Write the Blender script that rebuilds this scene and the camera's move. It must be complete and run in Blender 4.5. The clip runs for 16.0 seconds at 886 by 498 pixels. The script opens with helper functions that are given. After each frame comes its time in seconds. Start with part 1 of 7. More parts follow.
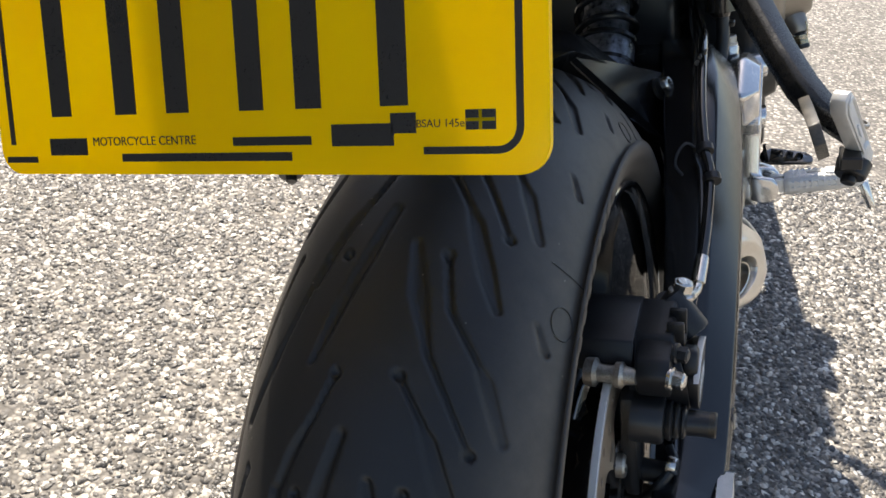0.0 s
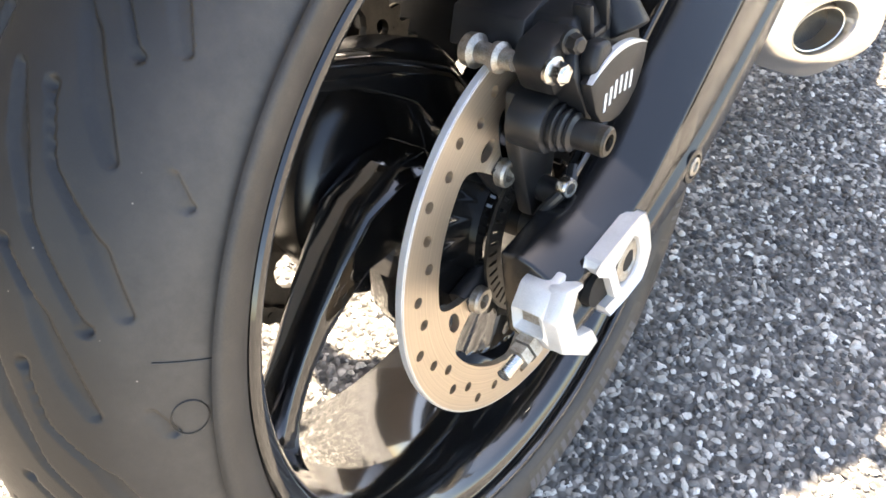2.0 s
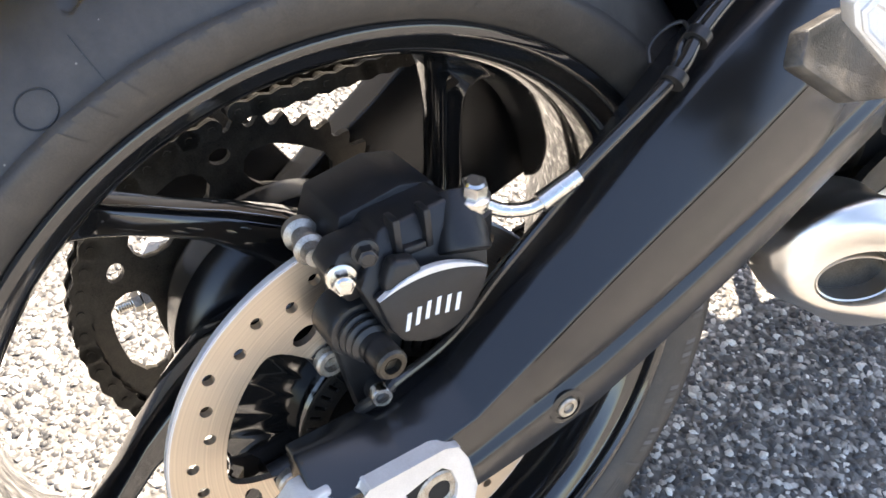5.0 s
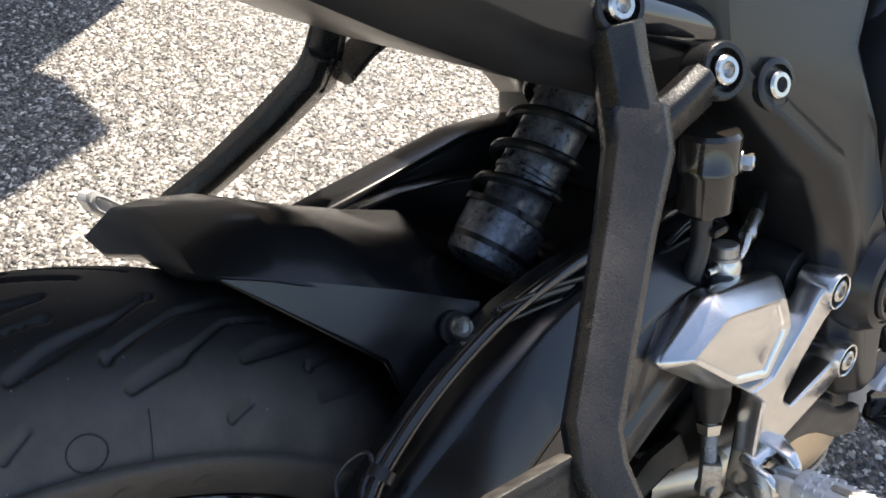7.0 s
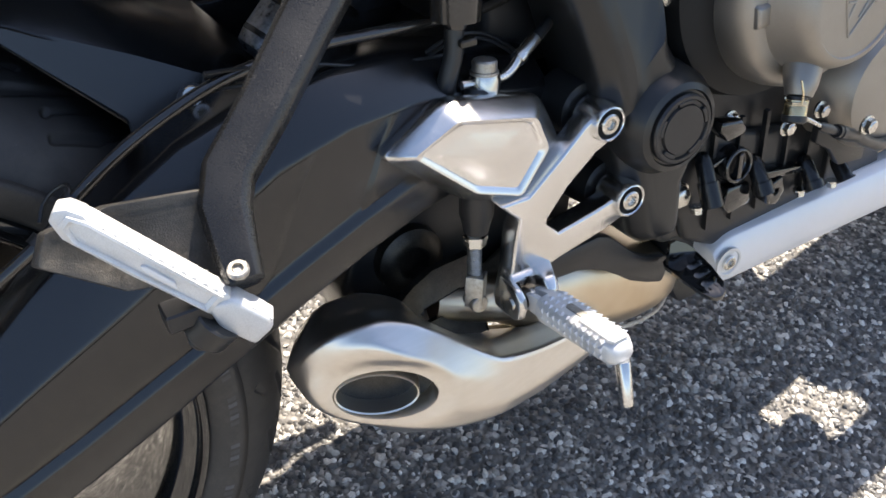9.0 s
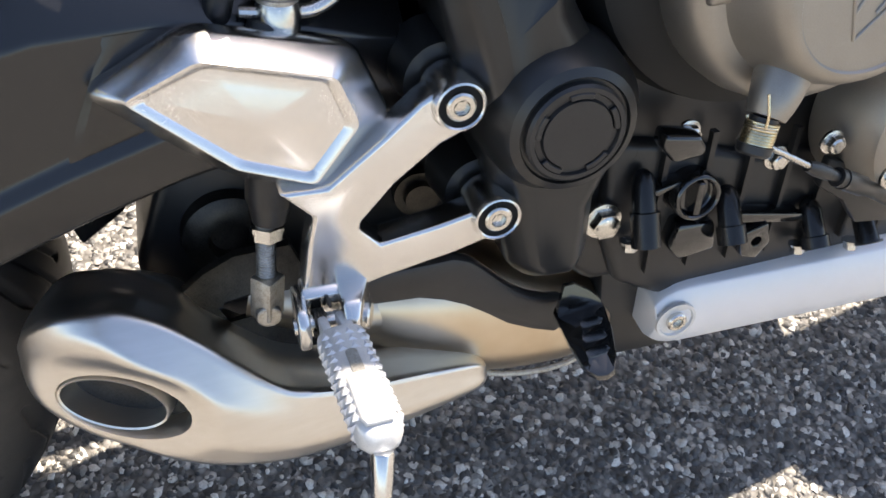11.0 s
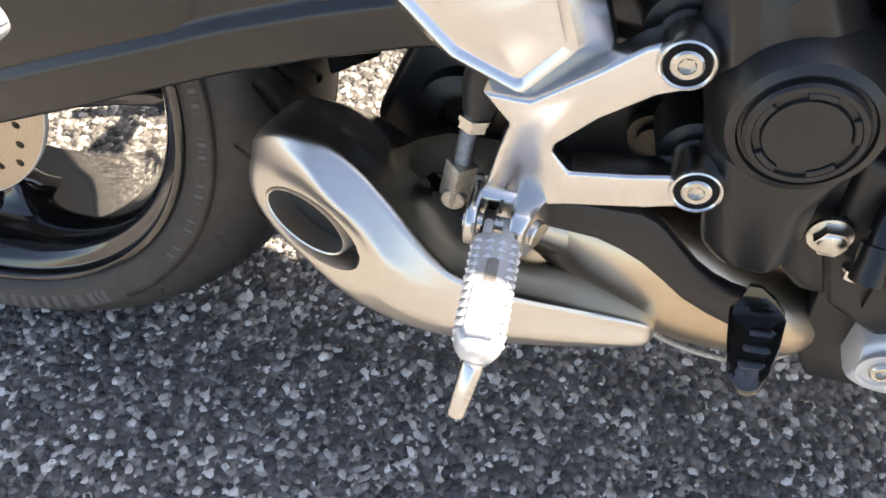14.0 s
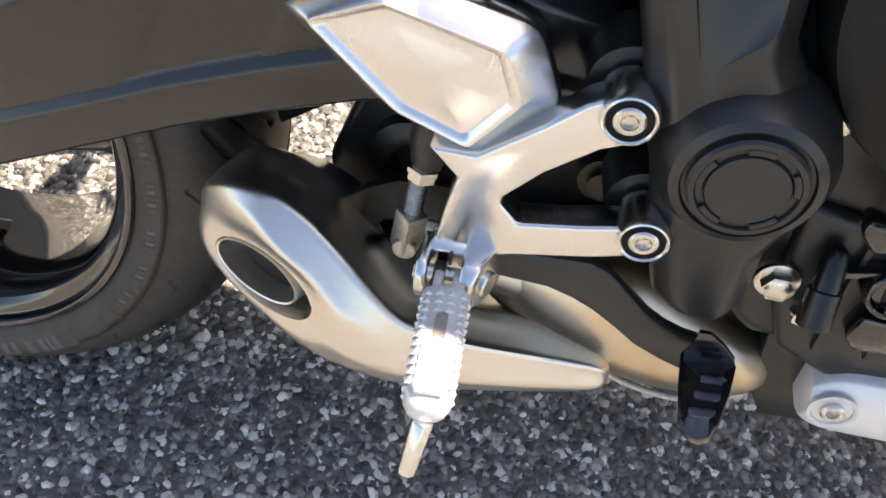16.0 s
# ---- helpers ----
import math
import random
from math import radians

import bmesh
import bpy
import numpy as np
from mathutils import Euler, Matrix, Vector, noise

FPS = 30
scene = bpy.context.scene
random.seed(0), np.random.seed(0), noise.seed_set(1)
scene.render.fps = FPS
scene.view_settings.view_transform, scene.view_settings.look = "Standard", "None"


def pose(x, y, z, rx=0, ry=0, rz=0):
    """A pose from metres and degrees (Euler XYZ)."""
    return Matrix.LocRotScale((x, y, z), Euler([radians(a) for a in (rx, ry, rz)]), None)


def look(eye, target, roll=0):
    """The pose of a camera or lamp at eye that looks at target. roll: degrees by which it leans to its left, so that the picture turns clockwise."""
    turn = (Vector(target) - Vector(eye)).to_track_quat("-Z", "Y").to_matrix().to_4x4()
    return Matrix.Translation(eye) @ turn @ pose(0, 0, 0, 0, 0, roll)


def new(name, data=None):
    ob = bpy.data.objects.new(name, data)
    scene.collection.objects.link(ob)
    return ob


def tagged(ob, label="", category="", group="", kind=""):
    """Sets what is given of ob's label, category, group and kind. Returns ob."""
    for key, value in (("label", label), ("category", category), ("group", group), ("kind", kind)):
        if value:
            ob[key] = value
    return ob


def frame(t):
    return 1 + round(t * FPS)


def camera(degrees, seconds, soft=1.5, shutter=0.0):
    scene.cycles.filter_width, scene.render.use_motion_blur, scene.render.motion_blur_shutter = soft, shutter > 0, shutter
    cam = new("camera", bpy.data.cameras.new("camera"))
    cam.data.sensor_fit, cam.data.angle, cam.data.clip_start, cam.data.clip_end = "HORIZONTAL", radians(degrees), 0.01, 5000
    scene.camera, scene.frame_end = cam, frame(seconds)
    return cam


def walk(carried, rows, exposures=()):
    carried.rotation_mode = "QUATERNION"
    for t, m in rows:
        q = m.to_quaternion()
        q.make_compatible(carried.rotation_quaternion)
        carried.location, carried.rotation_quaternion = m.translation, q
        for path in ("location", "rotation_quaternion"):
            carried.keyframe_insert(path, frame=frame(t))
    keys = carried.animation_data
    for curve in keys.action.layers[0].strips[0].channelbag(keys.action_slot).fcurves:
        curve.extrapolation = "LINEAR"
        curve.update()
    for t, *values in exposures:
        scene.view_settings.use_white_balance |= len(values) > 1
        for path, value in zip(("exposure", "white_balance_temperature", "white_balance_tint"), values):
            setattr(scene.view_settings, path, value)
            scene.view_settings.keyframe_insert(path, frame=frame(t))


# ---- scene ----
# ---- camera and its way, in the motorcycle's own upright frame ----
cam = camera(53.9, 16.0, soft=1.6, shutter=0.0)
LEAN_DEG = -13.65
LEAN = pose(0.0, 0.0, 0.0, 0, LEAN_DEG, 0)
GROUND_DROP = (LEAN @ Vector((-0.02124, 0.0, -0.00496))).z
LEAN = Matrix.Translation((0, 0, -GROUND_DROP)) @ LEAN
PATH = [
    (0, (0.1755, -0.4704, 0.7739), (-0.1751, 0.3435, 0.3106), -8.80),
    (0.5, (0.2315, -0.4377, 0.7444), (-0.1616, 0.3173, 0.2196), -9.01),
    (1, (0.2781, -0.3945, 0.7086), (-0.1459, 0.2959, 0.1225), -9.28),
    (1.5, (0.3179, -0.3693, 0.6708), (-0.1404, 0.2538, 0.037), -9.18),
    (2, (0.3315, -0.3516, 0.6573), (-0.187, 0.205, 0.0082), -8.87),
    (2.5, (0.3348, -0.3056, 0.6094), (-0.2498, 0.1659, -0.0508), -6.94),
    (3, (0.3523, -0.2604, 0.5936), (-0.2999, 0.1154, -0.0647), -3.82),
    (5.3, (0.4488, -0.1221, 0.6845), (-0.2986, 0.2892, 0.1627), -5.18),
    (5.5, (0.4427, -0.1075, 0.7002), (-0.3048, 0.3211, 0.1927), -4.81),
    (6, (0.4195, -0.0504, 0.738), (-0.3237, 0.4093, 0.2518), -5.50),
    (6.5, (0.4133, -0.0008, 0.7691), (-0.3201, 0.4833, 0.2919), -6.21),
    (7, (0.4117, 0.0392, 0.7894), (-0.3083, 0.5457, 0.3151), -7.33),
    (7.5, (0.4406, 0.0493, 0.7854), (-0.2387, 0.5889, 0.2882), -7.68),
    (8, (0.4842, 0.0477, 0.7659), (-0.1788, 0.5794, 0.239), -7.10),
    (8.5, (0.5586, 0.0945, 0.7432), (-0.1515, 0.5411, 0.1988), -6.45),
    (8.7, (0.5929, 0.1267, 0.7353), (-0.1364, 0.5397, 0.1898), -6.16),
    (10.8, (0.5221, 0.3895, 0.639), (-0.2309, 0.6522, 0.0357), 0.58),
    (11, (0.5159, 0.4128, 0.6537), (-0.2435, 0.6532, 0.0492), 0.97),
    (11.5, (0.5107, 0.4702, 0.6955), (-0.2663, 0.6212, 0.0844), 1.77),
    (12, (0.5258, 0.5077, 0.7343), (-0.2542, 0.5756, 0.1122), 4.10),
    (12.5, (0.5686, 0.538, 0.7594), (-0.1998, 0.5349, 0.1194), 6.95),
    (13, (0.5556, 0.5283, 0.7308), (-0.1826, 0.4777, 0.0581), 6.79),
    (13.5, (0.5235, 0.4953, 0.6902), (-0.1814, 0.4033, -0.0131), 5.22),
    (14, (0.5091, 0.4863, 0.6689), (-0.1804, 0.3745, -0.0467), 5.05),
    (14.5, (0.5011, 0.487, 0.6707), (-0.1935, 0.3796, -0.0406), 5.77),
    (15, (0.4967, 0.4914, 0.6744), (-0.2056, 0.393, -0.0306), 6.08),
    (15.5, (0.4956, 0.4878, 0.6794), (-0.2127, 0.3964, -0.0206), 6.12),
    (16, (0.4934, 0.4922, 0.6809), (-0.2173, 0.4117, -0.0179), 6.09),
]
walk(cam, [(t, LEAN @ look(eye, target, roll)) for t, eye, target, roll in PATH],
     exposures=[(0.0, 0.92, 7000, 12), (0.7, 0.9, 6900, 12), (1.0, 1.25, 6700, 11), (1.5, 2.15, 6900, 11), (2.0, 2.7, 7900, 14), (2.5, 2.4, 8300, 15), (3.0, 2.38, 8300, 16),
                (5.5, 2.15, 7000, 14), (6.0, 1.95, 7000, 13), (6.5, 1.72, 6900, 13), (7.0, 1.32, 7000, 13), (7.5, 1.15, 6900, 13), (8.5, 1.25, 6800, 13), (11.0, 1.4, 7000, 14), (12.0, 1.5, 7100, 14), (14.0, 1.62, 7500, 15), (16.0, 1.55, 7500, 15)])

# ---- sky and sun ----
SUN_DIR = Vector((-0.372, 0.50, 0.939)).normalized()     # towards the sun
world = bpy.data.worlds.new("sky")
scene.world = world
world.use_nodes = True
wn = world.node_tree.nodes
wl = world.node_tree.links
sky = wn.new("ShaderNodeTexSky")
sky.sky_type = 'NISHITA'
sky.sun_disc = False
sky.sun_elevation = math.asin(SUN_DIR.z)
sky.sun_rotation = math.atan2(SUN_DIR.x, SUN_DIR.y)
wl.new(sky.outputs[0], wn["Background"].inputs[0])
wn["Background"].inputs[1].default_value = 0.118
sun_data = bpy.data.lights.new("sun", 'SUN')
sun_data.energy = 5.0
sun_data.angle = radians(0.53)
sun_data.color = (1.0, 0.95, 0.86)
sun = new("sun", sun_data)
sun.matrix_world = look(SUN_DIR * 30, (0, 0, 0))


# ---- materials ----
def node_mat(name):
    m = bpy.data.materials.new(name)
    m.use_nodes = True
    nt = m.node_tree
    return m, nt.nodes, nt.links, nt.nodes["Principled BSDF"]


def noise_node(n, l, coord, scale, detail=4.0, rough=0.6):
    t = n.new("ShaderNodeTexNoise")
    t.inputs["Scale"].default_value = scale
    t.inputs["Detail"].default_value = detail
    t.inputs["Roughness"].default_value = rough
    l.new(coord, t.inputs["Vector"])
    return t.outputs["Fac"]


def ramp(n, l, fac, stops):
    r = n.new("ShaderNodeValToRGB")
    e = r.color_ramp.elements
    while len(e) < len(stops):
        e.new(0.5)
    for k, (p, c) in zip(e, stops):
        k.position = p
        k.color = (*c, 1) if len(c) == 3 else c
    l.new(fac, r.inputs[0])
    return r.outputs[0]


def surface(name, a, b, rough=(0.3, 0.5), metal=0.0, scale=40.0, grain=900.0, bump=0.1, coat=0.0,
            dust=None, stretch=None, spec=0.5, dist=0.0006):
    """Two-scale variation of colour and gloss, fine relief, and dust that gathers in patches."""
    m, n, l, p = node_mat(name)
    tc = n.new("ShaderNodeTexCoord").outputs["Object"]
    if stretch:
        mp = n.new("ShaderNodeMapping")
        mp.inputs["Scale"].default_value = stretch
        l.new(tc, mp.inputs["Vector"])
        fine_at = mp.outputs[0]
    else:
        fine_at = tc
    big = noise_node(n, l, tc, scale)
    fine = noise_node(n, l, fine_at, grain, 3.0)
    mix = n.new("ShaderNodeMath")
    mix.operation = 'MULTIPLY_ADD'
    l.new(fine, mix.inputs[0])
    mix.inputs[1].default_value = 0.5
    half = n.new("ShaderNodeMath")
    half.operation = 'MULTIPLY'
    l.new(big, half.inputs[0])
    half.inputs[1].default_value = 0.5
    l.new(half.outputs[0], mix.inputs[2])
    col = ramp(n, l, mix.outputs[0], [(0.32, a), (0.68, b)])
    rr = n.new("ShaderNodeMapRange")
    l.new(mix.outputs[0], rr.inputs[0])
    rr.inputs[1].default_value, rr.inputs[2].default_value = 0.3, 0.7
    rr.inputs[3].default_value, rr.inputs[4].default_value = rough
    rough_out = rr.outputs[0]
    if dust:
        colour, lo, hi, most = dust
        spots = noise_node(n, l, tc, 55.0, 8.0, 0.72)
        mask = ramp(n, l, spots, [(lo, (0, 0, 0)), (hi, (most, most, most))])
        mx = n.new("ShaderNodeMixRGB")
        l.new(mask, mx.inputs[0])
        l.new(col, mx.inputs[1])
        mx.inputs[2].default_value = (*colour, 1)
        col = mx.outputs[0]
        add = n.new("ShaderNodeMath")
        add.operation = 'MULTIPLY_ADD'
        l.new(mask, add.inputs[0])
        add.inputs[1].default_value = 0.35
        l.new(rough_out, add.inputs[2])
        rough_out = add.outputs[0]
    l.new(col, p.inputs["Base Color"])
    l.new(rough_out, p.inputs["Roughness"])
    p.inputs["Metallic"].default_value = metal
    p.inputs["Coat Weight"].default_value = coat
    p.inputs["Coat Roughness"].default_value = 0.05
    p.inputs["Specular IOR Level"].default_value = spec
    if bump:
        bp = n.new("ShaderNodeBump")
        bp.inputs["Strength"].default_value = bump
        bp.inputs["Distance"].default_value = dist
        l.new(fine, bp.inputs["Height"])
        l.new(bp.outputs[0], p.inputs["Normal"])
    return m


GREY_DUST = (0.23, 0.20, 0.16)
M_RUBBER = surface("tyre rubber", (0.006, 0.006, 0.006), (0.013, 0.0125, 0.012), (0.42, 0.56), scale=18, grain=1400, bump=0.25,
                   dust=((0.06, 0.052, 0.042), 0.52, 0.9, 0.35), dist=0.0004)
M_RUBBER_SIDE = surface("tyre sidewall rubber", (0.034, 0.030, 0.026), (0.065, 0.056, 0.047), (0.46, 0.6), scale=24, grain=900, bump=0.2,
                        dust=((0.14, 0.115, 0.088), 0.5, 0.85, 0.5))
M_LETTER = surface("moulded sidewall lettering", (0.085, 0.080, 0.080), (0.125, 0.12, 0.12), (0.5, 0.7), bump=0.2)
M_SMALL = surface("small moulded sidewall marks", (0.060, 0.054, 0.048), (0.085, 0.078, 0.070), (0.5, 0.7), bump=0.2)
M_GLOSS = surface("gloss black wheel paint", (0.006, 0.006, 0.006), (0.011, 0.011, 0.011), (0.08, 0.14), scale=30, grain=500, bump=0.02, coat=1.0,
                  dust=(GREY_DUST, 0.62, 0.95, 0.25))
M_SATIN = surface("satin black powder coat", (0.006, 0.006, 0.007), (0.011, 0.011, 0.011), (0.21, 0.28), scale=14, grain=2200, bump=0.06,
                  dust=(GREY_DUST, 0.70, 0.97, 0.15), spec=0.7, dist=0.0002)
M_HUGGER = surface("smooth black plastic", (0.008, 0.008, 0.0085), (0.014, 0.014, 0.014), (0.20, 0.28), scale=20, grain=1800, bump=0.05,
                   dust=(GREY_DUST, 0.70, 0.97, 0.15), spec=0.45)
M_FRAME = surface("satin black frame paint", (0.012, 0.012, 0.012), (0.020, 0.020, 0.019), (0.27, 0.36), scale=14, grain=2200, bump=0.06,
                  dust=(GREY_DUST, 0.70, 0.97, 0.15), spec=0.55, dist=0.0002)
M_CASE = surface("matt black engine paint", (0.010, 0.010, 0.010), (0.018, 0.018, 0.017), (0.42, 0.55), scale=20, grain=1500, bump=0.1, spec=0.22)
M_TEXTURED = surface("textured black paint", (0.007, 0.007, 0.007), (0.015, 0.0145, 0.014), (0.20, 0.36), scale=30, grain=1000, bump=0.45,
                     dust=(GREY_DUST, 0.62, 0.9, 0.45), spec=0.5, dist=0.0004)
M_PLASTIC = surface("black plastic", (0.013, 0.013, 0.014), (0.024, 0.024, 0.024), (0.27, 0.38), scale=22, grain=1500, bump=0.1,
                    dust=(GREY_DUST, 0.64, 0.97, 0.22))
M_BLACK = surface("dull black metal", (0.012, 0.012, 0.012), (0.024, 0.023, 0.023), (0.26, 0.42), scale=40, grain=1200, bump=0.15,
                  dust=((0.12, 0.10, 0.08), 0.60, 0.94, 0.3))
M_CALIPER = surface("charcoal anodised caliper", (0.010, 0.010, 0.011), (0.021, 0.021, 0.022), (0.34, 0.46), scale=60, grain=1600, bump=0.2, metal=0.2,
                    dust=((0.14, 0.115, 0.09), 0.62, 0.95, 0.3))
M_ENGINE = surface("bronze-grey engine paint", (0.30, 0.275, 0.24), (0.38, 0.35, 0.31), (0.40, 0.50), metal=0.85, scale=30, grain=1700, bump=0.12)
M_CAST = surface("bare cast aluminium", (0.68, 0.665, 0.64), (0.80, 0.79, 0.775), (0.19, 0.29), metal=1.0, scale=14, grain=2600, bump=0.02,
                 stretch=(1.0, 1.0, 0.25), dist=0.0001)
M_STEEL = surface("brushed stainless steel", (0.69, 0.65, 0.59), (0.76, 0.72, 0.67), (0.29, 0.35), metal=1.0, scale=9, grain=240, bump=0.0,
                  stretch=(1.0, 0.12, 1.0))
M_HEAT = surface("heat-tinted stainless pipe", (0.54, 0.42, 0.28), (0.74, 0.65, 0.52), (0.28, 0.36), metal=1.0, scale=9, grain=14, bump=0.0)
M_ZINC = surface("zinc-plated bolt", (0.55, 0.53, 0.48), (0.78, 0.76, 0.72), (0.16, 0.3), metal=1.0, scale=120, grain=1500, bump=0.1)
M_RUSTY = surface("weathered zinc fitting", (0.26, 0.22, 0.17), (0.62, 0.6, 0.55), (0.3, 0.55), metal=0.9, scale=260, grain=1500, bump=0.3)
M_ALLOY = surface("silver painted alloy", (0.60, 0.59, 0.57), (0.78, 0.77, 0.75), (0.36, 0.48), metal=0.35, scale=60, grain=1400, bump=0.2,
                  dust=((0.24, 0.21, 0.17), 0.56, 0.9, 0.45))
M_DARKSTEEL = surface("dark oily steel", (0.035, 0.032, 0.028), (0.10, 0.09, 0.075), (0.25, 0.5), metal=0.8, scale=90, grain=900, bump=0.3)
M_SPRING = surface("grimy damper body", (0.03, 0.032, 0.036), (0.34, 0.35, 0.37), (0.22, 0.4), metal=0.7, scale=70, grain=260, bump=0.2)
M_SILVERPAINT = surface("matt silver paint", (0.72, 0.72, 0.73), (0.80, 0.80, 0.81), (0.38, 0.46), metal=0.35, scale=18, grain=1800, bump=0.06)
# near-black colour that paints the shade inside openings and recesses
M_HOLE_SHADE = surface("painted shade of hollows", (0.003, 0.003, 0.003), (0.006, 0.006, 0.006), (0.7, 0.9), bump=0)
M_WHITE = surface("white print", (0.78, 0.78, 0.76), (0.84, 0.84, 0.83), (0.3, 0.45), bump=0)
M_INK = surface("black print", (0.012, 0.012, 0.012), (0.02, 0.02, 0.02), (0.25, 0.35), bump=0)
M_GREEN = surface("green print", (0.05, 0.3, 0.1), (0.06, 0.34, 0.12), (0.3, 0.4), bump=0)
M_TRANSL = surface("smoked reservoir plastic", (0.012, 0.011, 0.010), (0.03, 0.026, 0.022), (0.12, 0.22), bump=0.02, coat=0.6)


M_BRASS = surface("gold-passivated spring wire", (0.62, 0.52, 0.34), (0.80, 0.72, 0.52), (0.18, 0.3), metal=1.0, bump=0.05)
M_HEEL = surface("grey textured casting", (0.022, 0.021, 0.019), (0.055, 0.051, 0.046), (0.3, 0.5), scale=60, grain=1000, bump=0.6, dust=(GREY_DUST, 0.5, 0.85, 0.5))


def dust_and_sheen_shoulders(m):
    """Brown road dust on the shoulders, made paler to paint in their sky sheen."""
    n, l = m.node_tree.nodes, m.node_tree.links
    p = n["Principled BSDF"]
    old = p.inputs["Base Color"].links[0].from_socket
    sep = n.new("ShaderNodeSeparateXYZ")
    l.new(n.new("ShaderNodeTexCoord").outputs["Object"], sep.inputs[0])
    ab = n.new("ShaderNodeMath")
    ab.operation = 'ABSOLUTE'
    l.new(sep.outputs[0], ab.inputs[0])
    mr = n.new("ShaderNodeMapRange")
    mr.interpolation_type = 'SMOOTHSTEP'
    l.new(ab.outputs[0], mr.inputs[0])
    mr.inputs[1].default_value, mr.inputs[2].default_value = 0.050, 0.084
    mr.inputs[3].default_value, mr.inputs[4].default_value = 0.0, 0.85
    mx = n.new("ShaderNodeMixRGB")
    l.new(mr.outputs[0], mx.inputs[0])
    l.new(old, mx.inputs[1])
    tc = n.new("ShaderNodeTexCoord").outputs["Object"]
    l.new(ramp(n, l, noise_node(n, l, tc, 60.0, 8.0, 0.7), [(0.3, (0.048, 0.043, 0.038)), (0.72, (0.088, 0.077, 0.065))]), mx.inputs[2])
    # pale grit caught in the rubber
    vo = n.new("ShaderNodeTexVoronoi")
    vo.inputs["Scale"].default_value = 210.0
    l.new(tc, vo.inputs["Vector"])
    dot = ramp(n, l, vo.outputs["Distance"], [(0.06, (1, 1, 1)), (0.12, (0, 0, 0))])
    sep2 = n.new("ShaderNodeSeparateColor")
    l.new(vo.outputs["Color"], sep2.inputs[0])
    some = ramp(n, l, sep2.outputs[0], [(0.93, (0, 0, 0)), (0.95, (0.8, 0.8, 0.8))])
    both = n.new("ShaderNodeMath")
    both.operation = 'MULTIPLY'
    l.new(dot, both.inputs[0])
    l.new(some, both.inputs[1])
    grit = n.new("ShaderNodeMixRGB")
    l.new(both.outputs[0], grit.inputs[0])
    l.new(mx.outputs[0], grit.inputs[1])
    grit.inputs[2].default_value = (0.30, 0.27, 0.22, 1)
    l.new(grit.outputs[0], p.inputs["Base Color"])


dust_and_sheen_shoulders(M_RUBBER)


def disc_material():
    """Swept steel: fine rings round the axle, warm-toned."""
    m, n, l, p = node_mat("swept brake disc steel")
    tc = n.new("ShaderNodeTexCoord").outputs["Object"]
    sep = n.new("ShaderNodeSeparateXYZ")
    l.new(tc, sep.inputs[0])
    vec = n.new("ShaderNodeCombineXYZ")
    l.new(sep.outputs[1], vec.inputs[0])
    l.new(sep.outputs[2], vec.inputs[1])
    ln = n.new("ShaderNodeVectorMath")
    ln.operation = 'DISTANCE'
    l.new(vec.outputs[0], ln.inputs[0])
    ln.inputs[1].default_value = (0.0, 0.305, 0.0)
    ring = n.new("ShaderNodeTexNoise")
    ring.noise_dimensions = '1D'
    ring.inputs["Scale"].default_value = 900
    ring.inputs["Detail"].default_value = 5
    l.new(ln.outputs["Value"], ring.inputs["W"])
    col = ramp(n, l, ring.outputs["Fac"], [(0.3, (0.50, 0.42, 0.33)), (0.7, (0.62, 0.53, 0.42))])
    l.new(col, p.inputs["Base Color"])
    p.inputs["Metallic"].default_value = 0.9
    p.inputs["Roughness"].default_value = 0.4
    p.inputs["Anisotropic"].default_value = 0.4
    bp = n.new("ShaderNodeBump")
    bp.inputs["Strength"].default_value = 0.10
    bp.inputs["Distance"].default_value = 0.0003
    l.new(ring.outputs["Fac"], bp.inputs["Height"])
    l.new(bp.outputs[0], p.inputs["Normal"])
    return m


def plate_material():
    m, n, l, p = node_mat("yellow reflective acrylic")
    p.inputs["Base Color"].default_value = (0.95, 0.66, 0.0, 1)
    p.inputs["Roughness"].default_value = 0.22
    p.inputs["Coat Weight"].default_value = 0.6
    tc = n.new("ShaderNodeTexCoord").outputs["Object"]
    col = ramp(n, l, noise_node(n, l, tc, 14.0), [(0.3, (0.98, 0.74, 0.0)), (0.7, (1.0, 0.81, 0.0))])
    l.new(col, p.inputs["Base Color"])
    tr = n.new("ShaderNodeBsdfTranslucent")
    l.new(col, tr.inputs[0])
    mx = n.new("ShaderNodeMixShader")
    mx.inputs[0].default_value = 0.74
    l.new(p.outputs[0], mx.inputs[1])
    l.new(tr.outputs[0], mx.inputs[2])
    l.new(mx.outputs[0], n["Material Output"].inputs[0])
    return m


